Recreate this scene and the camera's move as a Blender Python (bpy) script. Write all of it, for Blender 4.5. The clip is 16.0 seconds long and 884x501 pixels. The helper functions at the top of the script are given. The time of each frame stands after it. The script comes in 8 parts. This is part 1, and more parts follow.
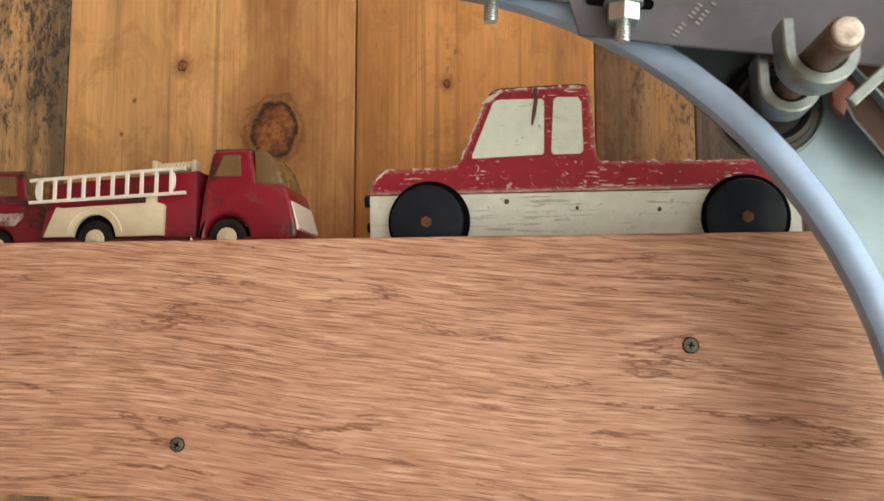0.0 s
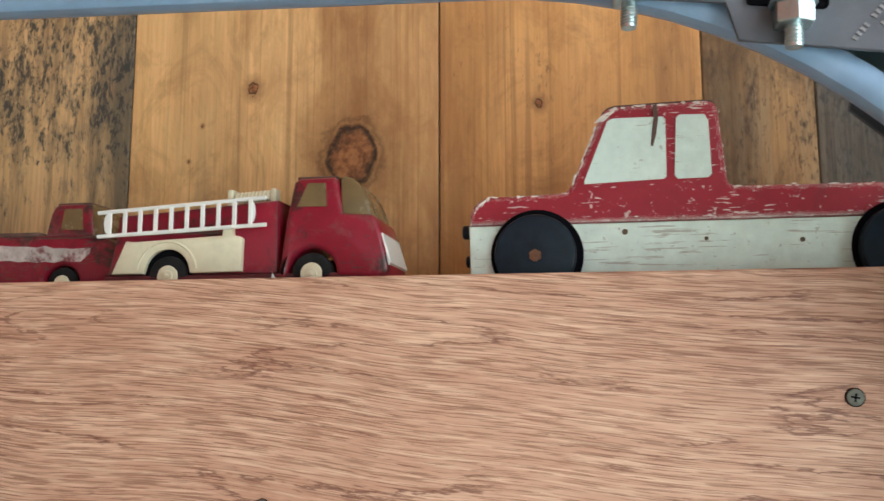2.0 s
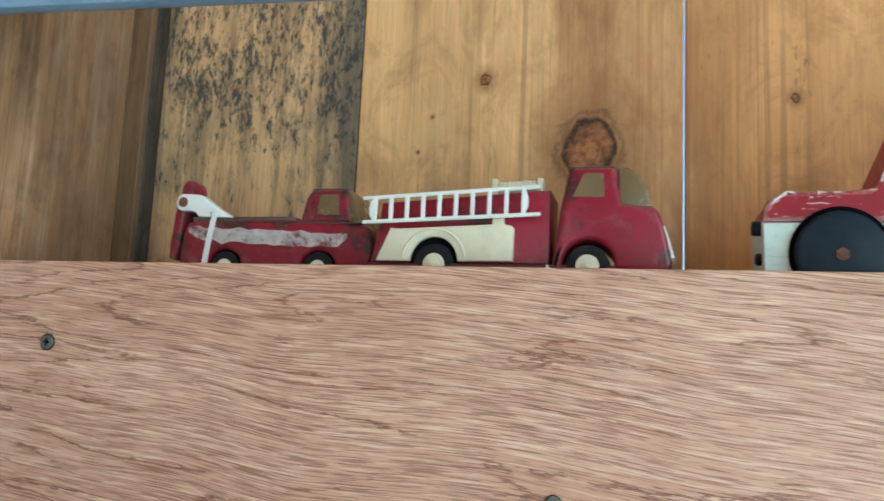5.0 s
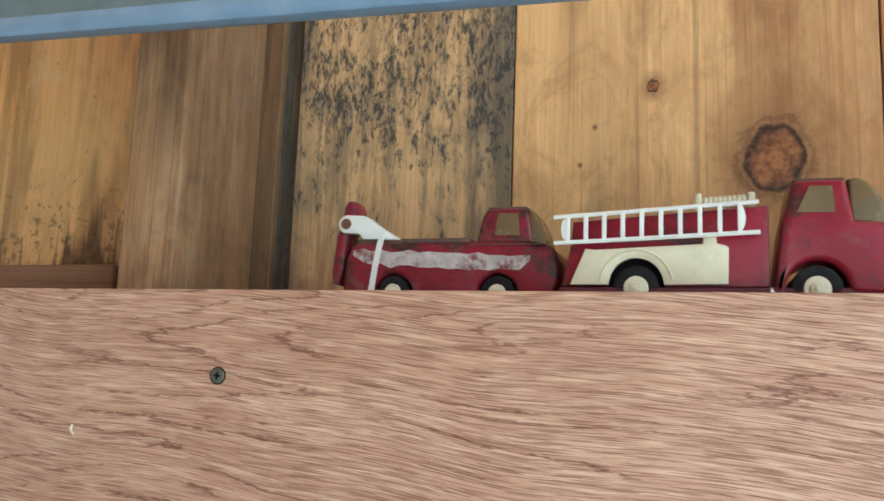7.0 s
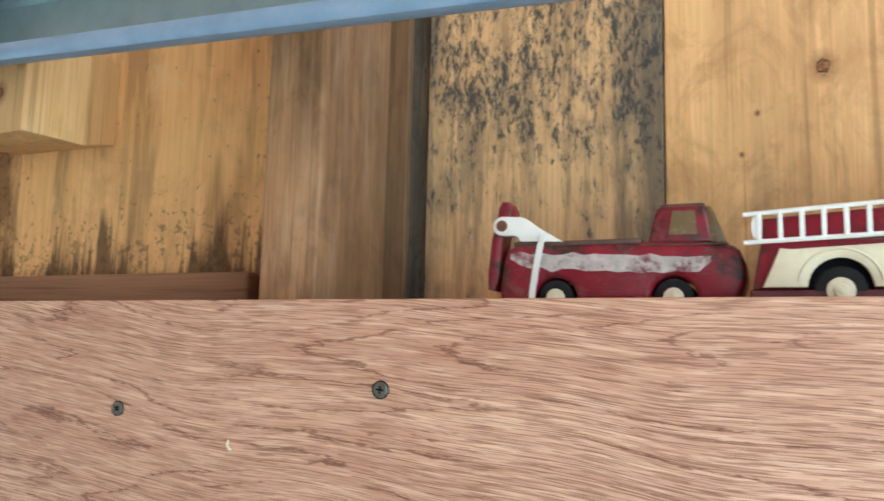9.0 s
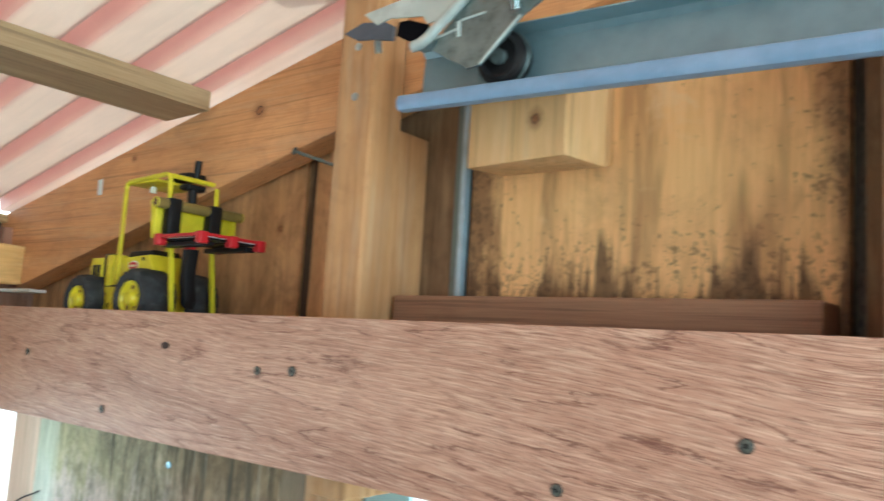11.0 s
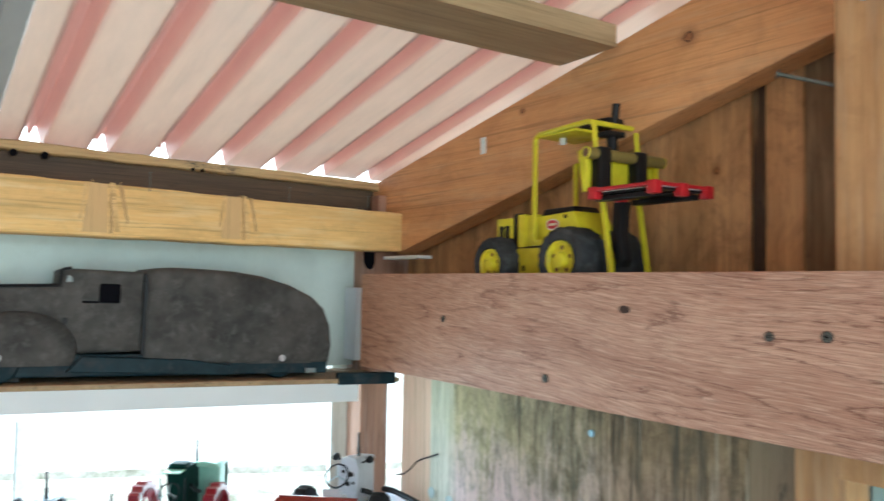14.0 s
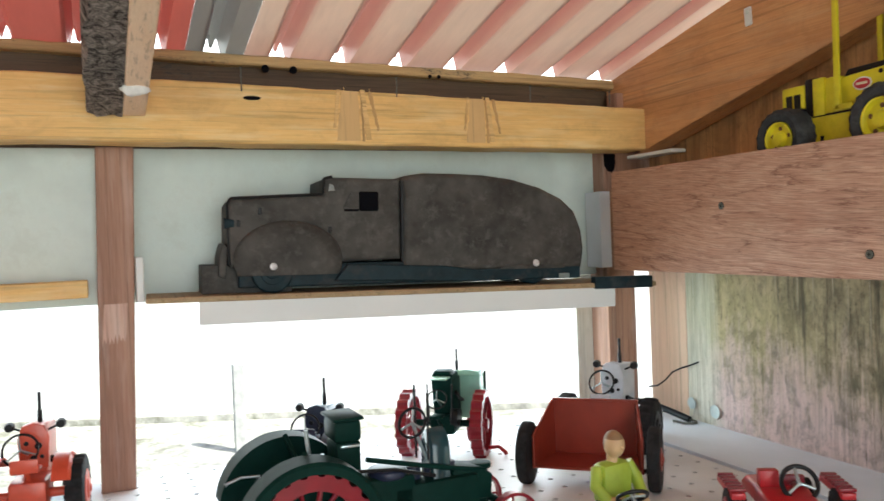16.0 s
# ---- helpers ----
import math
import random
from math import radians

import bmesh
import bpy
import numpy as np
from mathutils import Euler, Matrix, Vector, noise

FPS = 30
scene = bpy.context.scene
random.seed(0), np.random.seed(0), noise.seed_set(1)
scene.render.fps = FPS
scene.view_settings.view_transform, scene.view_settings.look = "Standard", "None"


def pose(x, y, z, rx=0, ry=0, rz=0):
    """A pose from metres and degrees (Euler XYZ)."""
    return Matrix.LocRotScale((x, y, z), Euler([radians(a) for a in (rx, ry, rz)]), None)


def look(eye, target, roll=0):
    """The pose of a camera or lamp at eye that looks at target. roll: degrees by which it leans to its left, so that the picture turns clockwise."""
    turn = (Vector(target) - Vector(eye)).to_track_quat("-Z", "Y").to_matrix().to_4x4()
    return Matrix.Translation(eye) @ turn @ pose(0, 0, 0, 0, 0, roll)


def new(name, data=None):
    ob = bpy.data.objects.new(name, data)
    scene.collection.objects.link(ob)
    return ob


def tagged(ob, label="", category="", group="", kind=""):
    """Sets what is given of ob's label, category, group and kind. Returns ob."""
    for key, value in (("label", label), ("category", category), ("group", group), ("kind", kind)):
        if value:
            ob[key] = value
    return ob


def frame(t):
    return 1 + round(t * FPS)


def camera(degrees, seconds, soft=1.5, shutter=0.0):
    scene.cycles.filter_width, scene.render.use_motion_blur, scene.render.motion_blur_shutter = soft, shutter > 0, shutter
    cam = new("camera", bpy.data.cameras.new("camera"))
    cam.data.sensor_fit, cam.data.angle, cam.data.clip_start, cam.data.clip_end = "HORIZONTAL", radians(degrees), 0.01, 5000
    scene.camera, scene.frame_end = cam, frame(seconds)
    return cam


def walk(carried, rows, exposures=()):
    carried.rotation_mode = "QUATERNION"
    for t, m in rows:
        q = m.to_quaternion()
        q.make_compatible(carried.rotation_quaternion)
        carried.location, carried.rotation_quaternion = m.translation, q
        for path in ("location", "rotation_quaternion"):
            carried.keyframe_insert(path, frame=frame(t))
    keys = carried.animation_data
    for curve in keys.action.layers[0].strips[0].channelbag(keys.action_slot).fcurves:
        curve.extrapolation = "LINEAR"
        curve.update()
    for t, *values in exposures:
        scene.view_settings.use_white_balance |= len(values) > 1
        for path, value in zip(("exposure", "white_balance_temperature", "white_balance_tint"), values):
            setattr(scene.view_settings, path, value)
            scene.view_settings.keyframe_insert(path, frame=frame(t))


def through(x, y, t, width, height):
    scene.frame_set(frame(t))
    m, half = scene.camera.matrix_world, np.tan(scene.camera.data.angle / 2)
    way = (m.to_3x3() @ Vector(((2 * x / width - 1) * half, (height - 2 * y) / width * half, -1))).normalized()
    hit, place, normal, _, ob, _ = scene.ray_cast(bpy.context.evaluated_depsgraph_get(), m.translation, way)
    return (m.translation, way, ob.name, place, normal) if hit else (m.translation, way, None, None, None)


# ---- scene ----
cam = camera(57.7, 16.0, 1.5, 0.45)
PATH = [
    (0, (2.184, -0.53, 1.338), (1.936, 1.445, 1.534), 0.0),
    (0.5, (2.166, -0.506, 1.345), (1.901, 1.463, 1.576), 0.1),
    (1, (2.151, -0.489, 1.350), (1.865, 1.475, 1.597), -0.0),
    (1.5, (2.142, -0.479, 1.351), (1.835, 1.481, 1.608), 0.0),
    (2, (2.128, -0.479, 1.352), (1.798, 1.476, 1.608), -0.1),
    (2.5, (2.102, -0.477, 1.349), (1.751, 1.475, 1.602), -0.0),
    (3, (2.087, -0.483, 1.355), (1.706, 1.466, 1.595), 0.2),
    (3.5, (2.049, -0.486, 1.345), (1.63, 1.454, 1.589), 0.4),
    (4, (2.037, -0.485, 1.345), (1.573, 1.444, 1.599), 0.6),
    (4.5, (2.028, -0.488, 1.353), (1.536, 1.432, 1.618), 1.4),
    (5, (1.993, -0.49, 1.340), (1.479, 1.423, 1.613), 2.6),
    (7.5, (1.865, -0.476, 1.358), (1.213, 1.392, 1.649), 1.7),
    (8, (1.847, -0.472, 1.363), (1.163, 1.387, 1.643), 1.5),
    (8.2, (1.842, -0.468, 1.359), (1.153, 1.39, 1.629), 1.5),
    (10.3, (1.658, -0.543, 1.377), (0.617, 1.144, 1.640), 2.6),
    (10.5, (1.621, -0.568, 1.376), (0.525, 1.085, 1.641), 3.2),
    (11, (1.537, -0.599, 1.376), (0.307, 0.96, 1.615), 3.5),
    (11.5, (1.464, -0.618, 1.378), (0.127, 0.853, 1.590), 3.2),
    (12, (1.413, -0.62, 1.374), (-0.002, 0.782, 1.545), 2.5),
    (12.5, (1.385, -0.621, 1.363), (-0.074, 0.74, 1.492), 1.5),
    (13, (1.357, -0.621, 1.376), (-0.148, 0.693, 1.476), 1.1),
    (13.5, (1.315, -0.653, 1.380), (-0.243, 0.598, 1.473), 1.2),
    (14, (1.267, -0.703, 1.381), (-0.376, 0.435, 1.469), 0.9),
    (14.5, (1.207, -0.756, 1.343), (-0.514, 0.262, 1.400), 1.2),
    (15, (1.164, -0.778, 1.304), (-0.616, 0.133, 1.303), 0.5),
    (15.5, (1.148, -0.787, 1.298), (-0.662, 0.062, 1.268), -1.0),
    (16, (1.132, -0.804, 1.302), (-0.704, -0.012, 1.269), -2.2),
]
walk(cam, [(t, look(eye, target, roll)) for t, eye, target, roll in PATH],
     [(0.0, 0.62, 7550, 9), (0.5, 0.67, 6750, 3), (2.5, 0.77, 5900, -4), (4.2, 0.92, 5100, -15), (5.2, 0.89, 5100, -15), (8.0, 1.05, 5600, -6), (10.5, 1.40, 5300, -9), (12.0, 1.28, 5400, -7), (13.5, 1.18, 5450, -6), (14.5, 1.06, 5350, -4), (16.0, 0.88, 6150, 2)])

# ---------------------------------------------------------------- light
world = bpy.data.worlds.new("sky")
scene.world = world
world.use_nodes = True
wn = world.node_tree
sky = wn.nodes.new("ShaderNodeTexSky")
sky.sky_type = "NISHITA"
sky.sun_disc = False
sky.sun_elevation = radians(52)
sky.sun_rotation = radians(57)
wn.links.new(sky.outputs[0], wn.nodes["Background"].inputs[0])
wn.nodes["Background"].inputs[1].default_value = 0.125
sun_data = bpy.data.lights.new("sun", "SUN")
sun_data.energy = 5.0
sun_data.angle = radians(0.6)
sun_data.color = (1.0, 0.95, 0.87)
sun = new("sun", sun_data)
sun.matrix_world = look((3.07, 2.0, 4.74), (0, 0, 0))

door_data = bpy.data.lights.new("doorway_light", "AREA")
door_data.shape = "RECTANGLE"
door_data.size, door_data.size_y = 1.0, 1.4
door_data.energy = 10.5
door_data.color = (1.0, 0.96, 0.92)
doorway_light = new("doorway_light", door_data)
doorway_light.matrix_world = look((2.72, -0.64, 1.42), (0.0, -0.64, 1.42))
window_data = bpy.data.lights.new("window_light", "AREA")
window_data.shape = "RECTANGLE"
window_data.size, window_data.size_y = 0.80, 0.24
window_data.energy = 1.5
window_data.color = (0.86, 0.94, 1.0)
window_light = new("window_light", window_data)
window_light.matrix_world = look((-0.19, -0.34, 1.09), (1.0, -0.34, 1.0))


# ---------------------------------------------------------------- materials
def nodes_of(name, rough=0.6, metal=0.0):
    m = bpy.data.materials.new(name)
    m.use_nodes = True
    t = m.node_tree
    b = t.nodes["Principled BSDF"]
    b.inputs["Roughness"].default_value = rough
    b.inputs["Metallic"].default_value = metal
    return m, t, b


def mapped(t, scale, shift=True):
    """Object coordinates, scaled, and moved by a random step for each object."""
    tc = t.nodes.new("ShaderNodeTexCoord")
    mp = t.nodes.new("ShaderNodeMapping")
    mp.inputs["Scale"].default_value = scale
    if shift:
        oi = t.nodes.new("ShaderNodeObjectInfo")
        ml = t.nodes.new("ShaderNodeMath")
        ml.operation = "MULTIPLY"
        ml.inputs[1].default_value = 37.0
        t.links.new(oi.outputs["Random"], ml.inputs[0])
        t.links.new(ml.outputs[0], mp.inputs["Location"])
    t.links.new(tc.outputs["Object"], mp.inputs["Vector"])
    return mp.outputs[0]


def noise_tex(t, vec, scale, detail=4.0, rough=0.6, dist=0.0):
    n = t.nodes.new("ShaderNodeTexNoise")
    n.inputs["Scale"].default_value = scale
    n.inputs["Detail"].default_value = detail
    n.inputs["Roughness"].default_value = rough
    n.inputs["Distortion"].default_value = dist
    t.links.new(vec, n.inputs["Vector"])
    return n.outputs["Fac"]


def step(t, fac, lo, hi, a=0.0, b=1.0):
    r = t.nodes.new("ShaderNodeMapRange")
    r.inputs["From Min"].default_value, r.inputs["From Max"].default_value = lo, hi
    r.inputs["To Min"].default_value, r.inputs["To Max"].default_value = a, b
    t.links.new(fac, r.inputs["Value"])
    return r.outputs[0]


def math_node(t, op, a, b):
    n = t.nodes.new("ShaderNodeMath")
    n.operation = op
    for s, v in zip(n.inputs, (a, b)):
        if isinstance(v, (int, float)):
            s.default_value = v
        else:
            t.links.new(v, s)
    return n.outputs[0]


def mix(t, fac, a, b):
    n = t.nodes.new("ShaderNodeMix")
    n.data_type = "RGBA"
    for s, v in ((n.inputs[0], fac), (n.inputs[6], a), (n.inputs[7], b)):
        if isinstance(v, (int, float)):
            s.default_value = v
        elif isinstance(v, tuple):
            s.default_value = (*v, 1.0)
        else:
            t.links.new(v, s)
    return n.outputs[2]


def bump(t, b, height, strength=0.3, dist=0.001):
    n = t.nodes.new("ShaderNodeBump")
    n.inputs["Strength"].default_value = strength
    n.inputs["Distance"].default_value = dist
    t.links.new(height, n.inputs["Height"])
    t.links.new(n.outputs[0], b.inputs["Normal"])


def wood(name, light, dark, axis="z", rough=0.65, band=0.55, mold=0.0, mold_col=(0.03, 0.03, 0.028), mold_scale=1.0, stain=0.0,
         stain_col=(0.12, 0.06, 0.03), pale=0.0, pale_col=(0.6, 0.5, 0.36), knots=(), ring=9.0, edges=(), mottle=0.0, mottle_col=(0.30, 0.13, 0.045), smears=()):
    """Timber with its grain along one axis: fine fibres, growth bands, dark mould, brown stain, pale wear and knots at given places."""
    m, t, b = nodes_of(name, rough)
    i = "xyz".index(axis)

    def sc(along, across):
        v = [across] * 3
        v[i] = along
        return tuple(v)
    fib = noise_tex(t, mapped(t, sc(14, 420)), 1.0, 3, 0.6)
    band_f = noise_tex(t, mapped(t, sc(1.3, ring * 3)), 1.0, 3, 0.5, 0.6)
    big = noise_tex(t, mapped(t, sc(3, 9)), 1.0, 3, 0.6)
    f = math_node(t, "ADD", math_node(t, "MULTIPLY", step(t, fib, 0.32, 0.68), 0.5), math_node(t, "MULTIPLY", step(t, band_f, 0.3, 0.7), band))
    f = math_node(t, "ADD", f, math_node(t, "MULTIPLY", step(t, big, 0.3, 0.7), 0.25))
    col = mix(t, f, light, dark)
    streak = noise_tex(t, mapped(t, sc(2.0, 150)), 1.0, 4, 0.65, 0.25)
    col = mix(t, math_node(t, "MULTIPLY", step(t, streak, 0.55, 0.65), 0.6), col, tuple(0.55 * c for c in dark))
    blot = noise_tex(t, mapped(t, sc(9, 26)), 1.0, 5, 0.7, 0.3)
    col = mix(t, math_node(t, "MULTIPLY", step(t, blot, 0.55, 0.72), 0.4), col, tuple(0.6 * c for c in dark))
    if mottle:
        p = noise_tex(t, mapped(t, sc(13, 20)), 1.0, 6, 0.72, 1.1)
        col = mix(t, math_node(t, "MULTIPLY", step(t, p, 0.48, 0.70), mottle), col, mottle_col)
        p = noise_tex(t, mapped(t, sc(40, 55)), 1.0, 5, 0.7, 0.8)
        col = mix(t, math_node(t, "MULTIPLY", step(t, p, 0.56, 0.72), mottle * 0.6), col, mottle_col)
    if pale:
        p = noise_tex(t, mapped(t, sc(6, 60)), 1.0, 4, 0.65)
        col = mix(t, math_node(t, "MULTIPLY", step(t, p, 0.5, 0.68), pale), col, pale_col)
    if stain:
        p = noise_tex(t, mapped(t, sc(2.2, 14)), 1.0, 4, 0.65, 0.4)
        col = mix(t, math_node(t, "MULTIPLY", step(t, p, 0.48, 0.72), stain), col, stain_col)
    if mold:
        fine = noise_tex(t, mapped(t, sc(100 * mold_scale, 300 * mold_scale)), 1.0, 3, 0.65)
        p = noise_tex(t, mapped(t, sc(20 * mold_scale, 70 * mold_scale)), 1.0, 5, 0.7)
        q = noise_tex(t, mapped(t, sc(5, 20)), 1.0, 5, 0.65)
        sep = t.nodes.new("ShaderNodeSeparateXYZ")
        tco = t.nodes.new("ShaderNodeTexCoord")
        t.links.new(tco.outputs["Object"], sep.inputs[0])
        for ax, lo, hi, amount in edges:
            q = math_node(t, "ADD", q, step(t, sep.outputs["xyz".index(ax)], lo, hi, 0.0, amount))
        haze = step(t, math_node(t, "ADD", q, math_node(t, "MULTIPLY", p, 0.4)), 0.86 - 0.25 * mold, 1.14 - 0.25 * mold)
        col = mix(t, math_node(t, "MULTIPLY", haze, 0.58), col, tuple(0.055 + 2.4 * c for c in mold_col))
        total = math_node(t, "ADD", math_node(t, "ADD", math_node(t, "MULTIPLY", p, 0.5), math_node(t, "MULTIPLY", fine, 0.9)), math_node(t, "MULTIPLY", q, 0.85))
        s = step(t, total, 1.32 - 0.20 * mold, 1.50 - 0.20 * mold)
        col = mix(t, math_node(t, "MULTIPLY", s, 0.86), col, mold_col)
    tc = t.nodes.new("ShaderNodeTexCoord")
    for x0, x1, x2, x3, z0, z1, amount, smear_col in smears:
        place = t.nodes.new("ShaderNodeSeparateXYZ")
        t.links.new(tc.outputs["Object"], place.inputs[0])
        wave = noise_tex(t, mapped(t, sc(12, 45)), 1.0, 5, 0.68, 0.4)
        px = math_node(t, "ADD", place.outputs[0], math_node(t, "MULTIPLY", math_node(t, "SUBTRACT", wave, 0.5), (x3 - x0) * 0.5))
        there = math_node(t, "MULTIPLY", step(t, px, x0, x1), step(t, px, x2, x3, 1.0, 0.0))
        there = math_node(t, "MULTIPLY", there, step(t, place.outputs[2], z0, z1))
        col = mix(t, math_node(t, "MULTIPLY", math_node(t, "MULTIPLY", there, step(t, wave, 0.30, 0.62, 0.35, 1.0)), amount), col, smear_col)
    for kx, ky, kz, r in knots:
        mp = t.nodes.new("ShaderNodeMapping")
        mp.inputs["Location"].default_value = (-kx, -ky, -kz)
        t.links.new(tc.outputs["Object"], mp.inputs["Vector"])
        mp2 = t.nodes.new("ShaderNodeMapping")
        mp2.inputs["Scale"].default_value = tuple((0.82 if k == i else 1.0) / r for k in range(3))
        t.links.new(mp.outputs[0], mp2.inputs["Vector"])
        ln = t.nodes.new("ShaderNodeVectorMath")
        ln.operation = "LENGTH"
        t.links.new(mp2.outputs[0], ln.inputs[0])
        wob = noise_tex(t, mapped(t, (1 / r, 1 / r, 1 / r)), 1.2, 4, 0.6)
        wob2 = noise_tex(t, mapped(t, (1 / r, 1 / r, 1 / r)), 3.2, 4, 0.65)
        rough_edge = 0.55 if r > 0.01 else 1.3
        d = math_node(t, "ADD", ln.outputs["Value"], math_node(t, "MULTIPLY", math_node(t, "SUBTRACT", wob, 0.5), rough_edge))
        d = math_node(t, "ADD", d, math_node(t, "MULTIPLY", math_node(t, "SUBTRACT", wob2, 0.5), 0.14))
        core = step(t, d, 0.80, 1.00, 1.0, 0.0)
        rim = math_node(t, "MULTIPLY", step(t, d, 0.72, 0.92), step(t, d, 1.0, 1.12, 1.0, 0.0))
        if r > 0.01:
            wob3 = noise_tex(t, mapped(t, (1 / r, 1 / r, 1 / r)), 1.7, 4, 0.65, 0.8)
            d3 = math_node(t, "ADD", d, math_node(t, "MULTIPLY", math_node(t, "SUBTRACT", wob3, 0.5), 0.9))
            outer = math_node(t, "MULTIPLY", step(t, d3, 1.06, 1.20), step(t, d3, 1.22, 1.42, 1.0, 0.0))
            rim = math_node(t, "MULTIPLY", math_node(t, "MAXIMUM", rim, math_node(t, "MULTIPLY", outer, 0.45)), step(t, wob2, 0.30, 0.50, 0.6, 1.0))
        halo = step(t, math_node(t, "ADD", d, math_node(t, "MULTIPLY", wob2, 1.2)), 1.4, 3.6, 0.75, 0.0)
        col = mix(t, halo, col, (0.24, 0.10, 0.035))
        swirl = t.nodes.new("ShaderNodeMath")
        swirl.operation = "SINE"
        t.links.new(math_node(t, "MULTIPLY", math_node(t, "ADD", d, math_node(t, "MULTIPLY", wob, 1.2)), 17.0), swirl.inputs[0])
        inner = math_node(t, "ADD", math_node(t, "MULTIPLY", swirl.outputs[0], 0.03), math_node(t, "ADD", math_node(t, "MULTIPLY", wob, 0.45), math_node(t, "MULTIPLY", wob2, 0.55)))
        col = mix(t, math_node(t, "MULTIPLY", core, 0.9), col, mix(t, step(t, inner, 0.40, 0.60), (0.40, 0.165, 0.06), (0.11, 0.035, 0.014)))
        col = mix(t, math_node(t, "MULTIPLY", rim, 0.95), col, (0.030, 0.011, 0.006))
    t.links.new(col, b.inputs["Base Color"])
    bump(t, b, math_node(t, "ADD", fib, band_f), 0.35, 0.0012)
    return m


def bark_material():
    """Furrowed bark: grey plates over dark cracks, with strong relief."""
    m, t, b = nodes_of("rough_bark", 0.9)
    v = mapped(t, (60, 60, 34), False)
    n = noise_tex(t, v, 1.0, 5, 0.7, 1.6)
    f = noise_tex(t, v, 6.0, 4, 0.7)
    h = math_node(t, "ADD", n, math_node(t, "MULTIPLY", f, 0.35))
    col = mix(t, step(t, h, 0.55, 0.82), (0.022, 0.016, 0.012), (0.46, 0.40, 0.34))
    t.links.new(col, b.inputs["Base Color"])
    bump(t, b, h, 1.0, 0.012)
    return m


def plain(name, col, rough=0.5, metal=0.0, vary=0.12, scale=60.0, dirt=0.0, dirt_col=(0.06, 0.05, 0.04), dirt_scale=25.0, bumpy=0.15, spec=None):
    """One paint or plastic or metal with slight unevenness, dirt patches and relief."""
    m, t, b = nodes_of(name, rough, metal)
    v = mapped(t, (1, 1, 1))
    n = noise_tex(t, v, scale, 4, 0.6)
    c = mix(t, step(t, n, 0.3, 0.7), tuple(x * (1 - vary) for x in col), tuple(min(1, x * (1 + vary)) for x in col))
    if dirt:
        d = noise_tex(t, v, dirt_scale, 5, 0.7)
        k = step(t, d, 0.52, 0.66)
        c = mix(t, math_node(t, "MULTIPLY", k, dirt), c, dirt_col)
        t.links.new(step(t, k, 0, 1, rough, min(1, rough + 0.3)), b.inputs["Roughness"])
    t.links.new(c, b.inputs["Base Color"])
    if bumpy:
        bump(t, b, n, bumpy, 0.0006)
    if spec is not None:
        b.inputs["Specular IOR Level"].default_value = spec
    return m


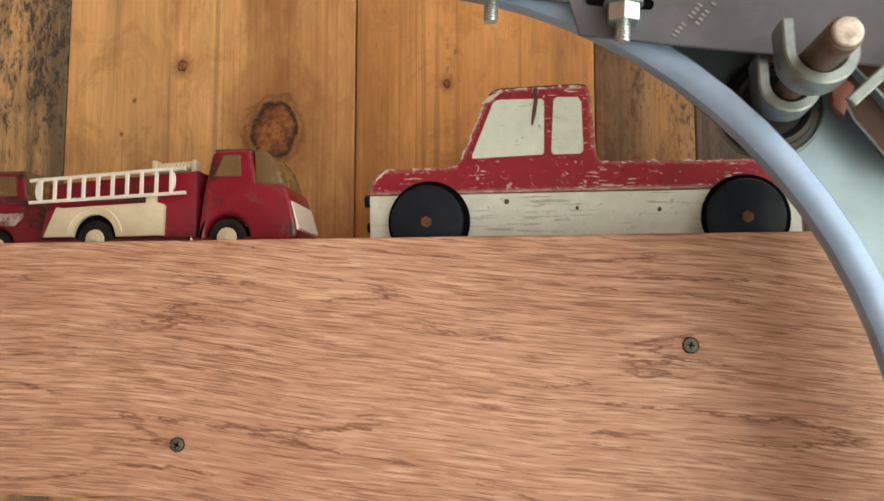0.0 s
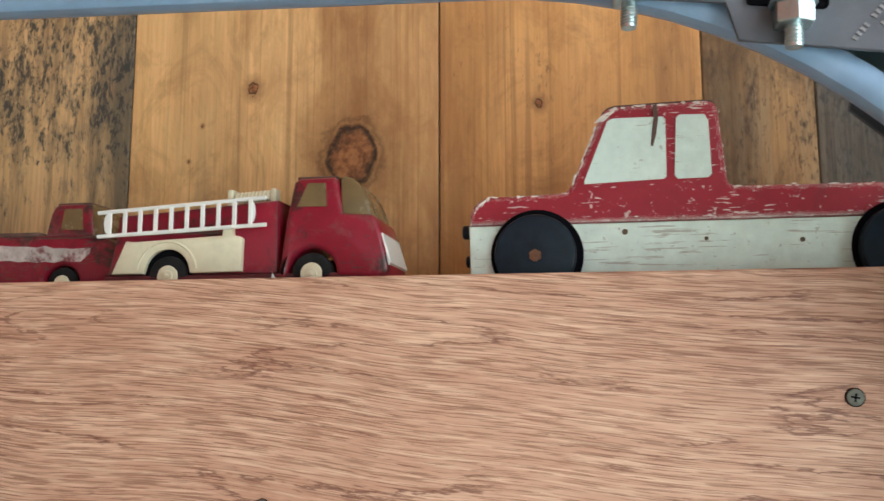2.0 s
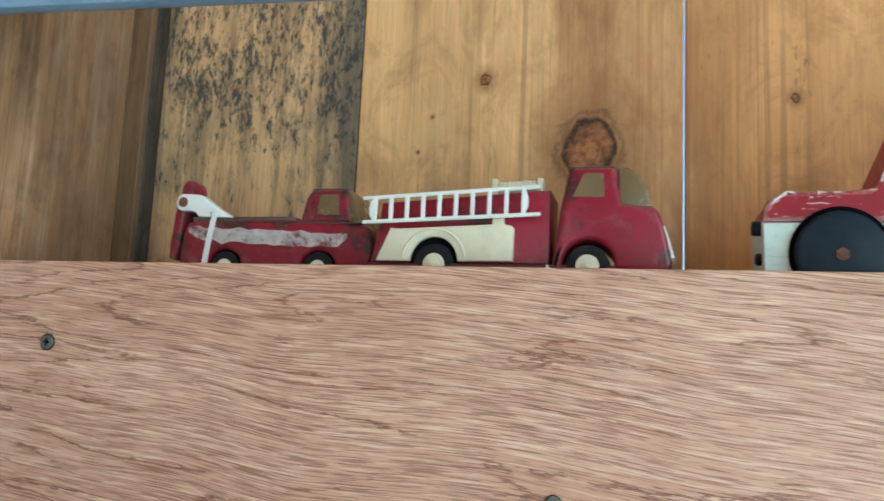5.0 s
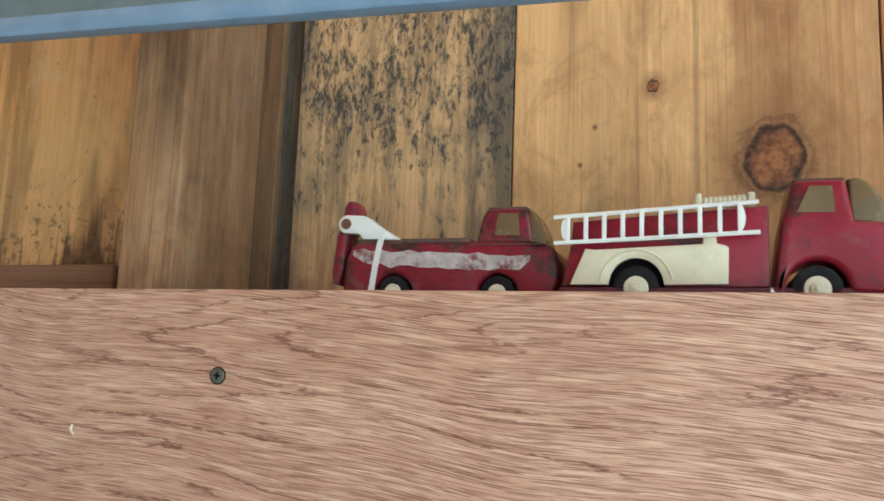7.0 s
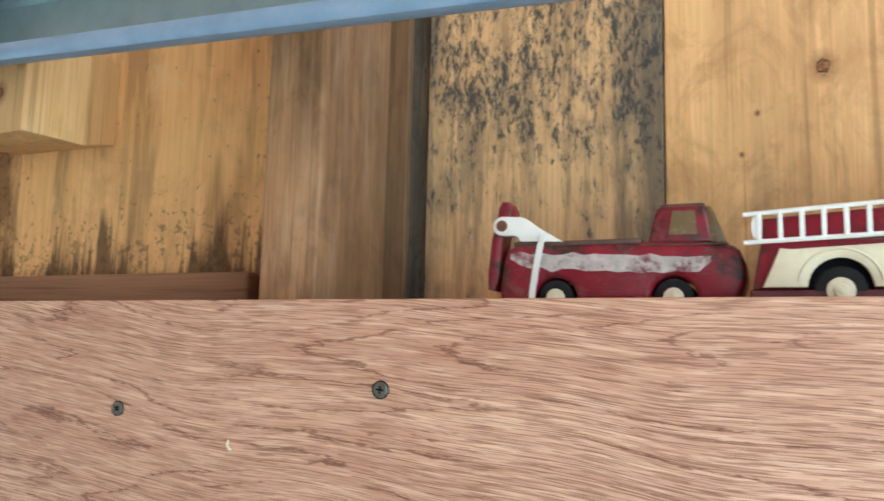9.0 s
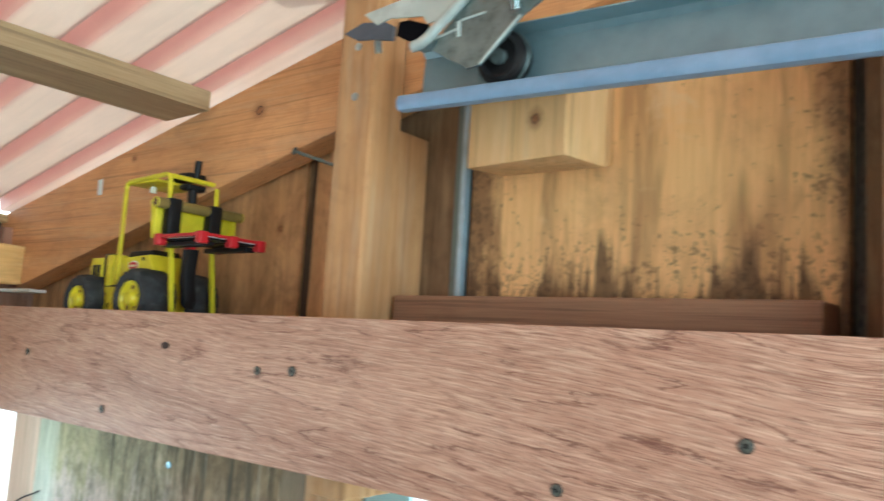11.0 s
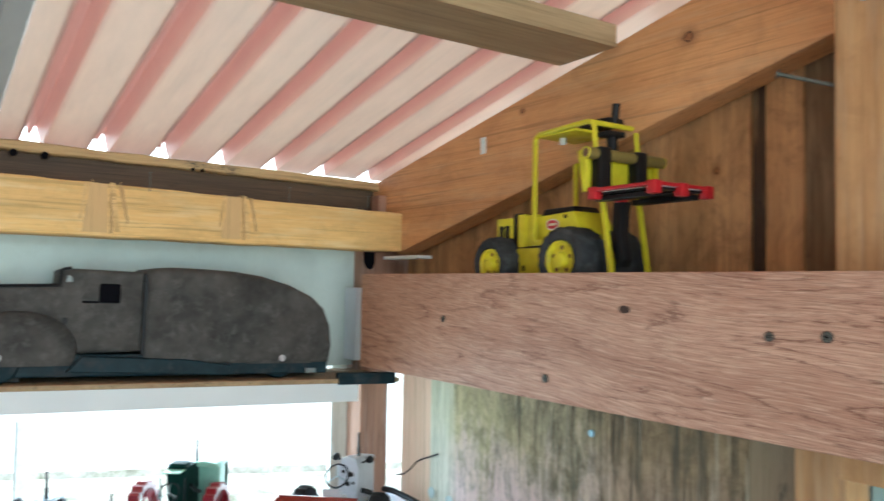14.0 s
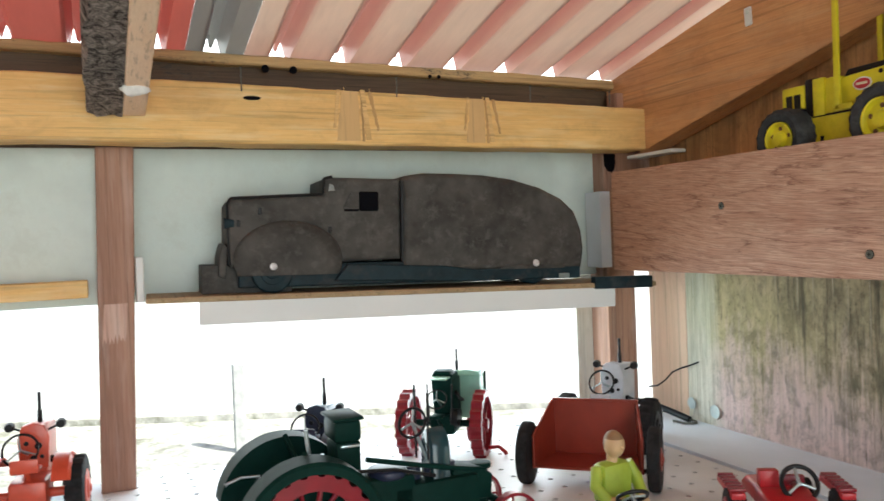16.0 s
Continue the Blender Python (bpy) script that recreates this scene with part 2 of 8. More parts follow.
def fascia_material():
    """Rotary-cut hardwood ply: pale pink-brown, short dark pores along x, and long wandering growth lines that step from pore to pore."""
    m, t, b = nodes_of("hardwood_ply", 0.5)
    v = mapped(t, (1, 1, 1), False)
    warp = t.nodes.new("ShaderNodeTexNoise")
    warp.inputs["Scale"].default_value = 3.0
    warp.inputs["Detail"].default_value = 2.5
    warp.inputs["Roughness"].default_value = 0.45
    t.links.new(v, warp.inputs["Vector"])
    off = t.nodes.new("ShaderNodeVectorMath")
    off.operation = "MULTIPLY_ADD"
    t.links.new(warp.outputs["Color"], off.inputs[0])
    off.inputs[1].default_value = (0.0, 0.0, 0.036)
    t.links.new(v, off.inputs[2])
    slant = t.nodes.new("ShaderNodeMapping")
    slant.inputs["Rotation"].default_value = (0, radians(-5.0), 0)
    t.links.new(off.outputs[0], slant.inputs["Vector"])

    def stretched(scale, shift=0.0):
        mp = t.nodes.new("ShaderNodeMapping")
        mp.inputs["Scale"].default_value = scale
        mp.inputs["Location"].default_value = (shift, shift, shift)
        t.links.new(slant.outputs[0], mp.inputs["Vector"])
        return mp.outputs[0]
    sepx = t.nodes.new("ShaderNodeSeparateXYZ")
    t.links.new(v, sepx.inputs[0])
    dense = noise_tex(t, stretched((4, 10, 14), 3.1), 1.0, 3, 0.55)
    tone = noise_tex(t, stretched((1.6, 10, 13), 5.0), 1.0, 4, 0.6)
    pore = noise_tex(t, stretched((28, 60, 1020)), 1.0, 2, 0.5)
    pore2 = noise_tex(t, stretched((38, 60, 1250), 7.7), 1.0, 1, 0.4)
    hair = noise_tex(t, stretched((26, 60, 1100), 1.7), 1.0, 2, 0.5)
    jag = noise_tex(t, stretched((60, 60, 420), 4.4), 1.0, 3, 0.6)
    lift = math_node(t, "MULTIPLY", math_node(t, "SUBTRACT", dense, 0.5), 0.18)
    f1 = step(t, math_node(t, "ADD", pore, lift), 0.545, 0.585)
    f2 = step(t, math_node(t, "ADD", pore2, lift), 0.585, 0.635)
    # growth lines: contours of a slow field, roughened at the scale of the pores
    field = noise_tex(t, stretched((1.35, 10, 13.0), 2.0), 1.0, 2, 0.5, 0.15)
    field = math_node(t, "ADD", field, math_node(t, "MULTIPLY", math_node(t, "SUBTRACT", jag, 0.5), 0.046))
    saw = math_node(t, "FRACT", math_node(t, "MULTIPLY", field, 15.0), 0.0)
    line = step(t, math_node(t, "ABSOLUTE", math_node(t, "SUBTRACT", saw, 0.5), 0.0), 0.015, 0.075, 1.0, 0.0)
    shade = step(t, saw, 0.05, 0.5)
    shade = math_node(t, "MULTIPLY", shade, step(t, saw, 0.5, 0.56, 1.0, 0.0))
    show = step(t, noise_tex(t, stretched((6, 14, 24), 9.0), 1.0, 3, 0.6), 0.44, 0.56)
    line = math_node(t, "MULTIPLY", line, step(t, math_node(t, "ADD", jag, math_node(t, "MULTIPLY", show, 0.35)), 0.56, 0.74))
    fleck = step(t, math_node(t, "ADD", noise_tex(t, stretched((90, 60, 480), 4.0), 1.0, 3, 0.6), lift), 0.68, 0.74)
    pale = step(t, noise_tex(t, stretched((18, 20, 420), 6.0), 1.0, 3, 0.6), 0.48, 0.62)
    stain = noise_tex(t, stretched((5, 10, 9), 21.0), 1.0, 5, 0.65)
    col = mix(t, step(t, tone, 0.32, 0.68), (0.62, 0.388, 0.274), (0.47, 0.264, 0.178))
    col = mix(t, math_node(t, "MULTIPLY", pale, 0.42), col, (0.86, 0.645, 0.475))
    col = mix(t, math_node(t, "MULTIPLY", step(t, stain, 0.54, 0.72), 0.35), col, (0.42, 0.20, 0.125))
    col = mix(t, math_node(t, "MULTIPLY", math_node(t, "MULTIPLY", shade, show), 0.40), col, (0.36, 0.165, 0.10))
    col = mix(t, math_node(t, "MULTIPLY", step(t, hair, 0.50, 0.64), 0.28), col, (0.30, 0.135, 0.08))
    # left end browned in the colour, where the board loses its sheen
    col = mix(t, step(t, math_node(t, "ADD", sepx.outputs[0], math_node(t, "MULTIPLY", stain, 0.3)), 0.52, 0.14, 0.0, 0.50), col, (0.46, 0.225, 0.115))
    strong = step(t, sepx.outputs[0], 0.9, 1.7, 0.38, 0.55)
    col = mix(t, math_node(t, "MULTIPLY", f1, strong), col, (0.195, 0.075, 0.042))
    col = mix(t, math_node(t, "MULTIPLY", f2, strong), col, (0.17, 0.06, 0.034))
    col = mix(t, math_node(t, "MULTIPLY", fleck, 0.45), col, (0.15, 0.05, 0.03))
    col = mix(t, math_node(t, "MULTIPLY", line, step(t, sepx.outputs[0], 0.5, 1.1, 0.50, 0.70)), col, (0.115, 0.032, 0.02))
    t.links.new(col, b.inputs["Base Color"])
    bump(t, b, math_node(t, "SUBTRACT", 1.0, math_node(t, "MAXIMUM", math_node(t, "MAXIMUM", f1, f2), line)), 0.3, 0.0004)
    return m


def chipped_paint(name, col, under, amount=0.5, axis="x", rough=0.55, grime=0.0, along=110.0, spread=0.0):
    """Paint on wood or tin, scratched through along one axis and chipped in flecks."""
    m, t, b = nodes_of(name, rough)
    i = "xyz".index(axis)
    v1 = [750.0] * 3
    v1[i] = along
    s = noise_tex(t, mapped(t, tuple(v1)), 1.0, 3, 0.6)
    q = noise_tex(t, mapped(t, (1, 1, 1)), 22, 4, 0.6)
    n = noise_tex(t, mapped(t, (1, 1, 1)), 90, 4, 0.6)
    c = mix(t, step(t, n, 0.3, 0.7), tuple(x * 0.9 for x in col), tuple(min(1, x * 1.07) for x in col))
    k = step(t, math_node(t, "ADD", s, math_node(t, "MULTIPLY", q, 0.6)), 0.99 - 0.1 * amount, 1.02 - 0.1 * amount)
    c = mix(t, math_node(t, "MULTIPLY", k, 0.9), c, under)
    bv = t.nodes.new("ShaderNodeBevel")
    bv.samples = 4
    bv.inputs["Radius"].default_value = 0.0042
    geo = t.nodes.new("ShaderNodeNewGeometry")
    dt = t.nodes.new("ShaderNodeVectorMath")
    dt.operation = "DOT_PRODUCT"
    t.links.new(bv.outputs[0], dt.inputs[0])
    t.links.new(geo.outputs["Normal"], dt.inputs[1])
    rub = math_node(t, "ADD", step(t, dt.outputs["Value"], 0.997, 0.90), math_node(t, "MULTIPLY", math_node(t, "SUBTRACT", noise_tex(t, mapped(t, (1, 1, 1)), 170, 4, 0.7), 0.5), 2.0))
    worn = step(t, rub, 0.34, 0.46)
    c = mix(t, math_node(t, "MULTIPLY", worn, 0.85 if grime else 0.0), c, under)
    fl = step(t, noise_tex(t, mapped(t, (1, 1, 1)), 210, 3, 0.6), 0.66, 0.70)
    c = mix(t, math_node(t, "MULTIPLY", fl, 0.7), c, under)
    if grime:
        g = step(t, noise_tex(t, mapped(t, (1, 1, 1)), 26, 6, 0.75, 0.4), 0.57 - spread, 0.66 - spread)
        c = mix(t, math_node(t, "MULTIPLY", g, grime), c, (0.030, 0.021, 0.018))
        dust = step(t, noise_tex(t, mapped(t, (1, 1, 1)), 48, 6, 0.75, 0.6), 0.58 - spread, 0.72 - spread)
        c = mix(t, math_node(t, "MULTIPLY", dust, 0.4 if spread else 0.0), c, (0.20, 0.13, 0.115))
    t.links.new(c, b.inputs["Base Color"])
    bump(t, b, math_node(t, "ADD", k, n), 0.2, 0.0005)
    return m


def moss_material():
    """Weathered pale board: yellow-green moss high up and in the corner, dark runs from the top, bare pinkish wood below."""
    m, t, b = nodes_of("mossy_board", 0.85)
    v = mapped(t, (1, 1, 1), False)

    def stretched(scale):
        mp = t.nodes.new("ShaderNodeMapping")
        mp.inputs["Scale"].default_value = scale
        t.links.new(v, mp.inputs["Vector"])
        return mp.outputs[0]
    sep = t.nodes.new("ShaderNodeSeparateXYZ")
    t.links.new(v, sep.inputs[0])
    x, z = sep.outputs[0], sep.outputs[2]
    fib = noise_tex(t, stretched((260, 60, 12)), 1.0, 3, 0.6)
    rub = noise_tex(t, stretched((44, 20, 26)), 1.0, 5, 0.72, 0.4)
    big = noise_tex(t, stretched((11, 10, 7)), 1.0, 4, 0.6)
    fine = noise_tex(t, stretched((190, 60, 110)), 1.0, 4, 0.7)
    run = noise_tex(t, stretched((52, 20, 3.2)), 1.0, 5, 0.7)
    thin = noise_tex(t, stretched((210, 20, 7.0)), 1.0, 4, 0.65, 0.3)
    uneven = math_node(t, "ADD", math_node(t, "MULTIPLY", math_node(t, "SUBTRACT", big, 0.5), 0.26), math_node(t, "MULTIPLY", math_node(t, "SUBTRACT", run, 0.5), 0.30))
    uneven = math_node(t, "ADD", uneven, math_node(t, "MULTIPLY", math_node(t, "SUBTRACT", rub, 0.5), 0.16))
    moss = step(t, math_node(t, "ADD", z, uneven), 1.00, 1.13)
    # bare pinkish wood with grey scuffs
    col = mix(t, step(t, fib, 0.3, 0.7), (0.82, 0.66, 0.62), (0.62, 0.48, 0.44))
    col = mix(t, math_node(t, "MULTIPLY", step(t, rub, 0.48, 0.62), 0.70), col, (0.36, 0.30, 0.275))
    col = mix(t, math_node(t, "MULTIPLY", step(t, fine, 0.56, 0.66), 0.45), col, (0.30, 0.24, 0.22))
    # olive growth above, yellower towards the window
    olive = mix(t, step(t, rub, 0.36, 0.62), (0.52, 0.445, 0.25), (0.20, 0.175, 0.10))
    olive = mix(t, math_node(t, "MULTIPLY", math_node(t, "MULTIPLY", step(t, big, 0.45, 0.60), step(t, x, 0.30, 0.16)), 0.45), olive, (0.54, 0.49, 0.21))
    olive = mix(t, math_node(t, "MULTIPLY", step(t, fine, 0.55, 0.66), 0.6), olive, (0.11, 0.095, 0.045))
    col = mix(t, math_node(t, "MULTIPLY", moss, 0.92), col, olive)
    # pale green strip beside the window, brown end beside the post
    col = mix(t, step(t, math_node(t, "ADD", x, math_node(t, "MULTIPLY", run, 0.05)), 0.085, 0.050, 0.0, 0.72), col, mix(t, step(t, thin, 0.42, 0.62), (0.74, 0.76, 0.62), (0.46, 0.48, 0.34)))
    col = mix(t, step(t, math_node(t, "ADD", x, math_node(t, "MULTIPLY", run, 0.08)), 0.43, 0.50, 0.0, 0.7), col, mix(t, step(t, rub, 0.35, 0.65), (0.42, 0.29, 0.155), (0.24, 0.165, 0.09)))
    # dark wet runs and cracks
    drip = step(t, math_node(t, "ADD", run, step(t, x, 0.02, 0.30, -0.09, 0.035)), 0.51, 0.63)
    col = mix(t, math_node(t, "MULTIPLY", drip, step(t, z, 0.96, 1.12, 0.25, 0.80)), col, (0.085, 0.076, 0.052))
    crack = step(t, math_node(t, "ADD", thin, step(t, x, 0.10, 0.42, -0.08, 0.02)), 0.62, 0.67)
    col = mix(t, math_node(t, "MULTIPLY", crack, 0.70), col, (0.06, 0.048, 0.03))
    streak = step(t, noise_tex(t, stretched((160, 20, 3.0)), 1.0, 3, 0.6), 0.60, 0.66)
    col = mix(t, math_node(t, "MULTIPLY", streak, 0.5), col, (0.66, 0.60, 0.46))
    t.links.new(col, b.inputs["Base Color"])
    bump(t, b, math_node(t, "SUBTRACT", math_node(t, "ADD", math_node(t, "ADD", fine, rub), run), crack), 0.9, 0.004)
    return m


def mould_material():
    """Weathered pale board: soft grey-brown veil along its sides, blue-black mould flecks that cluster high up, soft upright streaks below."""
    m, t, b = nodes_of("mouldy_board", 0.7)
    v = mapped(t, (1, 1, 1), False)

    def stretched(scale, shift=0.0):
        mp = t.nodes.new("ShaderNodeMapping")
        mp.inputs["Scale"].default_value = scale
        mp.inputs["Location"].default_value = (shift, shift, shift)
        t.links.new(v, mp.inputs["Vector"])
        return mp.outputs[0]
    sep = t.nodes.new("ShaderNodeSeparateXYZ")
    t.links.new(v, sep.inputs[0])
    x, z = sep.outputs[0], sep.outputs[2]
    fib = noise_tex(t, stretched((300, 60, 10)), 1.0, 3, 0.6)
    streak = noise_tex(t, stretched((85, 20, 6.0), 2.0), 1.0, 5, 0.68, 0.25)
    cloud = noise_tex(t, stretched((20, 10, 13), 5.0), 1.0, 5, 0.65, 0.3)
    fleck = noise_tex(t, stretched((320, 60, 120), 1.0), 1.0, 4, 0.68, 0.5)
    blotch = noise_tex(t, stretched((120, 60, 52), 3.0), 1.0, 5, 0.7, 0.4)
    high = step(t, math_node(t, "ADD", z, math_node(t, "MULTIPLY", cloud, 0.10)), 1.50, 1.66)
    side = math_node(t, "MAXIMUM", step(t, math_node(t, "ADD", x, math_node(t, "MULTIPLY", streak, 0.03)), 1.693, 1.732), step(t, x, 1.556, 1.526, 0.0, 0.75))
    col = mix(t, step(t, fib, 0.3, 0.7), (0.80, 0.545, 0.285), (0.60, 0.385, 0.185))
    col = mix(t, math_node(t, "MULTIPLY", step(t, streak, 0.47, 0.64), 0.70), col, (0.25, 0.165, 0.09))
    col = mix(t, math_node(t, "MULTIPLY", step(t, cloud, 0.46, 0.66), 0.55), col, (0.32, 0.235, 0.145))
    veil = step(t, math_node(t, "ADD", math_node(t, "MULTIPLY", side, 0.38), math_node(t, "ADD", math_node(t, "MULTIPLY", cloud, 0.45), math_node(t, "MULTIPLY", streak, 0.45))), 0.50, 0.84)
    col = mix(t, math_node(t, "MULTIPLY", veil, 0.80), col, (0.105, 0.094, 0.072))
    grey = step(t, math_node(t, "ADD", blotch, math_node(t, "ADD", math_node(t, "MULTIPLY", high, 0.10), math_node(t, "MULTIPLY", cloud, 0.14))), 0.60, 0.80)
    col = mix(t, math_node(t, "MULTIPLY", grey, 0.58), col, (0.15, 0.142, 0.115))
    near = math_node(t, "ADD", math_node(t, "MULTIPLY", high, 0.12), math_node(t, "MULTIPLY", cloud, 0.26))
    spots = step(t, math_node(t, "ADD", math_node(t, "ADD", math_node(t, "MULTIPLY", fleck, 0.6), math_node(t, "MULTIPLY", blotch, 0.45)), near), 0.755, 0.845)
    col = mix(t, math_node(t, "MULTIPLY", spots, 0.84), col, (0.030, 0.038, 0.042))
    t.links.new(col, b.inputs["Base Color"])
    bump(t, b, math_node(t, "ADD", fib, blotch), 0.35, 0.0014)
    return m


def ribbed_sheet(name, pan, rib, through, first, pitch):
    """Translucent ribbed roofing: paler between the ribs, stronger in colour along each rib, eave light tinted into the
    colour, with water marks down the slope.
    """
    m, t, b = nodes_of(name, 0.38)
    sep = t.nodes.new("ShaderNodeSeparateXYZ")
    tc = t.nodes.new("ShaderNodeTexCoord")
    t.links.new(tc.outputs["Object"], sep.inputs[0])
    n = noise_tex(t, mapped(t, (3, 14, 3)), 3.0, 5, 0.65)
    run = noise_tex(t, mapped(t, (2.5, 60, 2.5)), 1.0, 4, 0.6)
    phase = math_node(t, "FRACT", math_node(t, "DIVIDE", math_node(t, "SUBTRACT", sep.outputs[1], first - pitch / 2), pitch), 0.0)
    away = math_node(t, "MULTIPLY", math_node(t, "ABSOLUTE", math_node(t, "SUBTRACT", phase, 0.5), 0.0), pitch)
    away = math_node(t, "ADD", away, math_node(t, "MULTIPLY", math_node(t, "SUBTRACT", run, 0.5), 0.006))
    band = step(t, away, 0.0125, 0.0250, 1.0, 0.0)
    # pinker light near the eave, mixed into the sheet's own colour
    low = step(t, math_node(t, "ADD", sep.outputs[0], math_node(t, "MULTIPLY", n, 0.06)), -0.15, -0.02, 0.55, 0.0)
    c = mix(t, step(t, n, 0.3, 0.7), tuple(q * 0.88 for q in pan), pan)
    c = mix(t, math_node(t, "MULTIPLY", step(t, run, 0.52, 0.68), 0.22), c, tuple(q * 0.72 for q in pan))
    c = mix(t, math_node(t, "MAXIMUM", band, low), c, mix(t, step(t, n, 0.3, 0.7), tuple(q * 0.9 for q in rib), rib))
    t.links.new(c, b.inputs["Base Color"])
    tr = t.nodes.new("ShaderNodeBsdfTranslucent")
    t.links.new(c, tr.inputs["Color"])
    mx = t.nodes.new("ShaderNodeMixShader")
    mx.inputs[0].default_value = through
    t.links.new(b.outputs[0], mx.inputs[1])
    t.links.new(tr.outputs[0], mx.inputs[2])
    t.links.new(mx.outputs[0], t.nodes["Material Output"].inputs["Surface"])
    return m


def sheet_material(name, col, through):
    """Thin translucent roofing sheet, weathered."""
    m, t, b = nodes_of(name, 0.45)
    n = noise_tex(t, mapped(t, (3, 14, 3)), 3.0, 5, 0.65)
    c = mix(t, step(t, n, 0.3, 0.7), tuple(x * 0.86 for x in col), col)
    t.links.new(c, b.inputs["Base Color"])
    tr = t.nodes.new("ShaderNodeBsdfTranslucent")
    t.links.new(c, tr.inputs["Color"])
    mx = t.nodes.new("ShaderNodeMixShader")
    mx.inputs[0].default_value = through
    t.links.new(b.outputs[0], mx.inputs[1])
    t.links.new(tr.outputs[0], mx.inputs[2])
    t.links.new(mx.outputs[0], t.nodes["Material Output"].inputs["Surface"])
    return m


def ply_material():
    """Pale weathered ply: soft vertical tone, faint bands, brown damp spikes rising from the foot and specks of mould at the sides."""
    m, t, b = nodes_of("pale_ply", 0.6)
    v = mapped(t, (1, 1, 1), False)

    def stretched(scale, shift=0.0):
        mp = t.nodes.new("ShaderNodeMapping")
        mp.inputs["Scale"].default_value = scale
        mp.inputs["Location"].default_value = (shift, shift, shift)
        t.links.new(v, mp.inputs["Vector"])
        return mp.outputs[0]
    sep = t.nodes.new("ShaderNodeSeparateXYZ")
    t.links.new(v, sep.inputs[0])
    fib = noise_tex(t, stretched((330, 60, 9)), 1.0, 3, 0.6)
    band = noise_tex(t, stretched((24, 10, 2.6)), 1.0, 4, 0.6, 0.4)
    cloud = noise_tex(t, stretched((13, 10, 11), 4.0), 1.0, 5, 0.65, 0.5)
    spike = noise_tex(t, stretched((62, 20, 5.0), 2.0), 1.0, 3, 0.6)
    spot = noise_tex(t, stretched((150, 60, 120)), 1.0, 4, 0.65)
    speck = noise_tex(t, stretched((330, 60, 250), 6.0), 1.0, 3, 0.6)
    foot = step(t, sep.outputs[2], 1.415, 1.545, 1.0, 0.0)
    side = math_node(t, "MAXIMUM", step(t, sep.outputs[0], 1.035, 0.972, 0.0, 1.0), math_node(t, "MULTIPLY", step(t, math_node(t, "SUBTRACT", sep.outputs[0], math_node(t, "MULTIPLY", foot, 0.025)), 1.330, 1.380, 0.0, 0.9), step(t, sep.outputs[0], 1.39, 1.38, 0.6, 1.0)))
    col = mix(t, step(t, fib, 0.3, 0.7), (0.95, 0.62, 0.285), (0.80, 0.50, 0.21))
    col = mix(t, math_node(t, "MULTIPLY", step(t, band, 0.50, 0.62), 0.68), col, (0.36, 0.20, 0.085))
    col = mix(t, math_node(t, "MULTIPLY", step(t, cloud, 0.50, 0.66), 0.4), col, (0.55, 0.31, 0.14))
    col = mix(t, math_node(t, "MULTIPLY", step(t, math_node(t, "ADD", cloud, math_node(t, "MULTIPLY", foot, 0.10)), 0.40, 0.30), 0.5), col, (0.86, 0.66, 0.38))
    damp = step(t, math_node(t, "ADD", math_node(t, "ADD", spike, math_node(t, "MULTIPLY", foot, 0.40)), math_node(t, "MULTIPLY", cloud, 0.12)), 0.76, 0.88)
    col = mix(t, math_node(t, "MULTIPLY", damp, 0.82), col, (0.085, 0.042, 0.02))
    right_run = step(t, math_node(t, "ADD", math_node(t, "MULTIPLY", side, 0.34), math_node(t, "ADD", math_node(t, "MULTIPLY", cloud, 0.5), math_node(t, "MULTIPLY", spike, 0.4))), 0.54, 0.74)
    col = mix(t, math_node(t, "MULTIPLY", right_run, 0.80), col, (0.15, 0.075, 0.033))
    near = math_node(t, "MAXIMUM", foot, side)
    dots = step(t, math_node(t, "ADD", math_node(t, "ADD", math_node(t, "MULTIPLY", spot, 0.7), math_node(t, "MULTIPLY", speck, 0.3)), math_node(t, "ADD", math_node(t, "MULTIPLY", near, 0.14), math_node(t, "MULTIPLY", cloud, 0.12))), 0.665, 0.73)
    col = mix(t, math_node(t, "MULTIPLY", dots, 0.55), col, (0.075, 0.045, 0.025))
    t.links.new(col, b.inputs["Base Color"])
    bump(t, b, math_node(t, "ADD", fib, spot), 0.25, 0.001)
    return m


M_FASCIA = fascia_material()
M_PINE = wood("pine_board", (0.97, 0.66, 0.32), (0.72, 0.43, 0.18), "z", band=0.4, mottle=0.5, mottle_col=(0.27, 0.115, 0.042), stain=0.65, stain_col=(0.26, 0.115, 0.04), pale=0.4, pale_col=(0.72, 0.47, 0.22),
              knots=((1.939, 0.175, 1.522, 0.0215), (1.847, 0.175, 1.587, 0.0045), (1.80, 0.175, 1.555, 0.0011), (1.788, 0.175, 1.523, 0.001)),
              smears=((1.80, 2.00, 2.2, 2.3, 1.30, 1.35, 0.66, (0.44, 0.205, 0.08)), (1.790, 1.798, 1.806, 1.818, 1.60, 1.46, 0.55, (0.21, 0.135, 0.075)), (1.90, 1.93, 1.955, 1.985, 1.50, 1.60, 0.5, (0.22, 0.085, 0.03))))
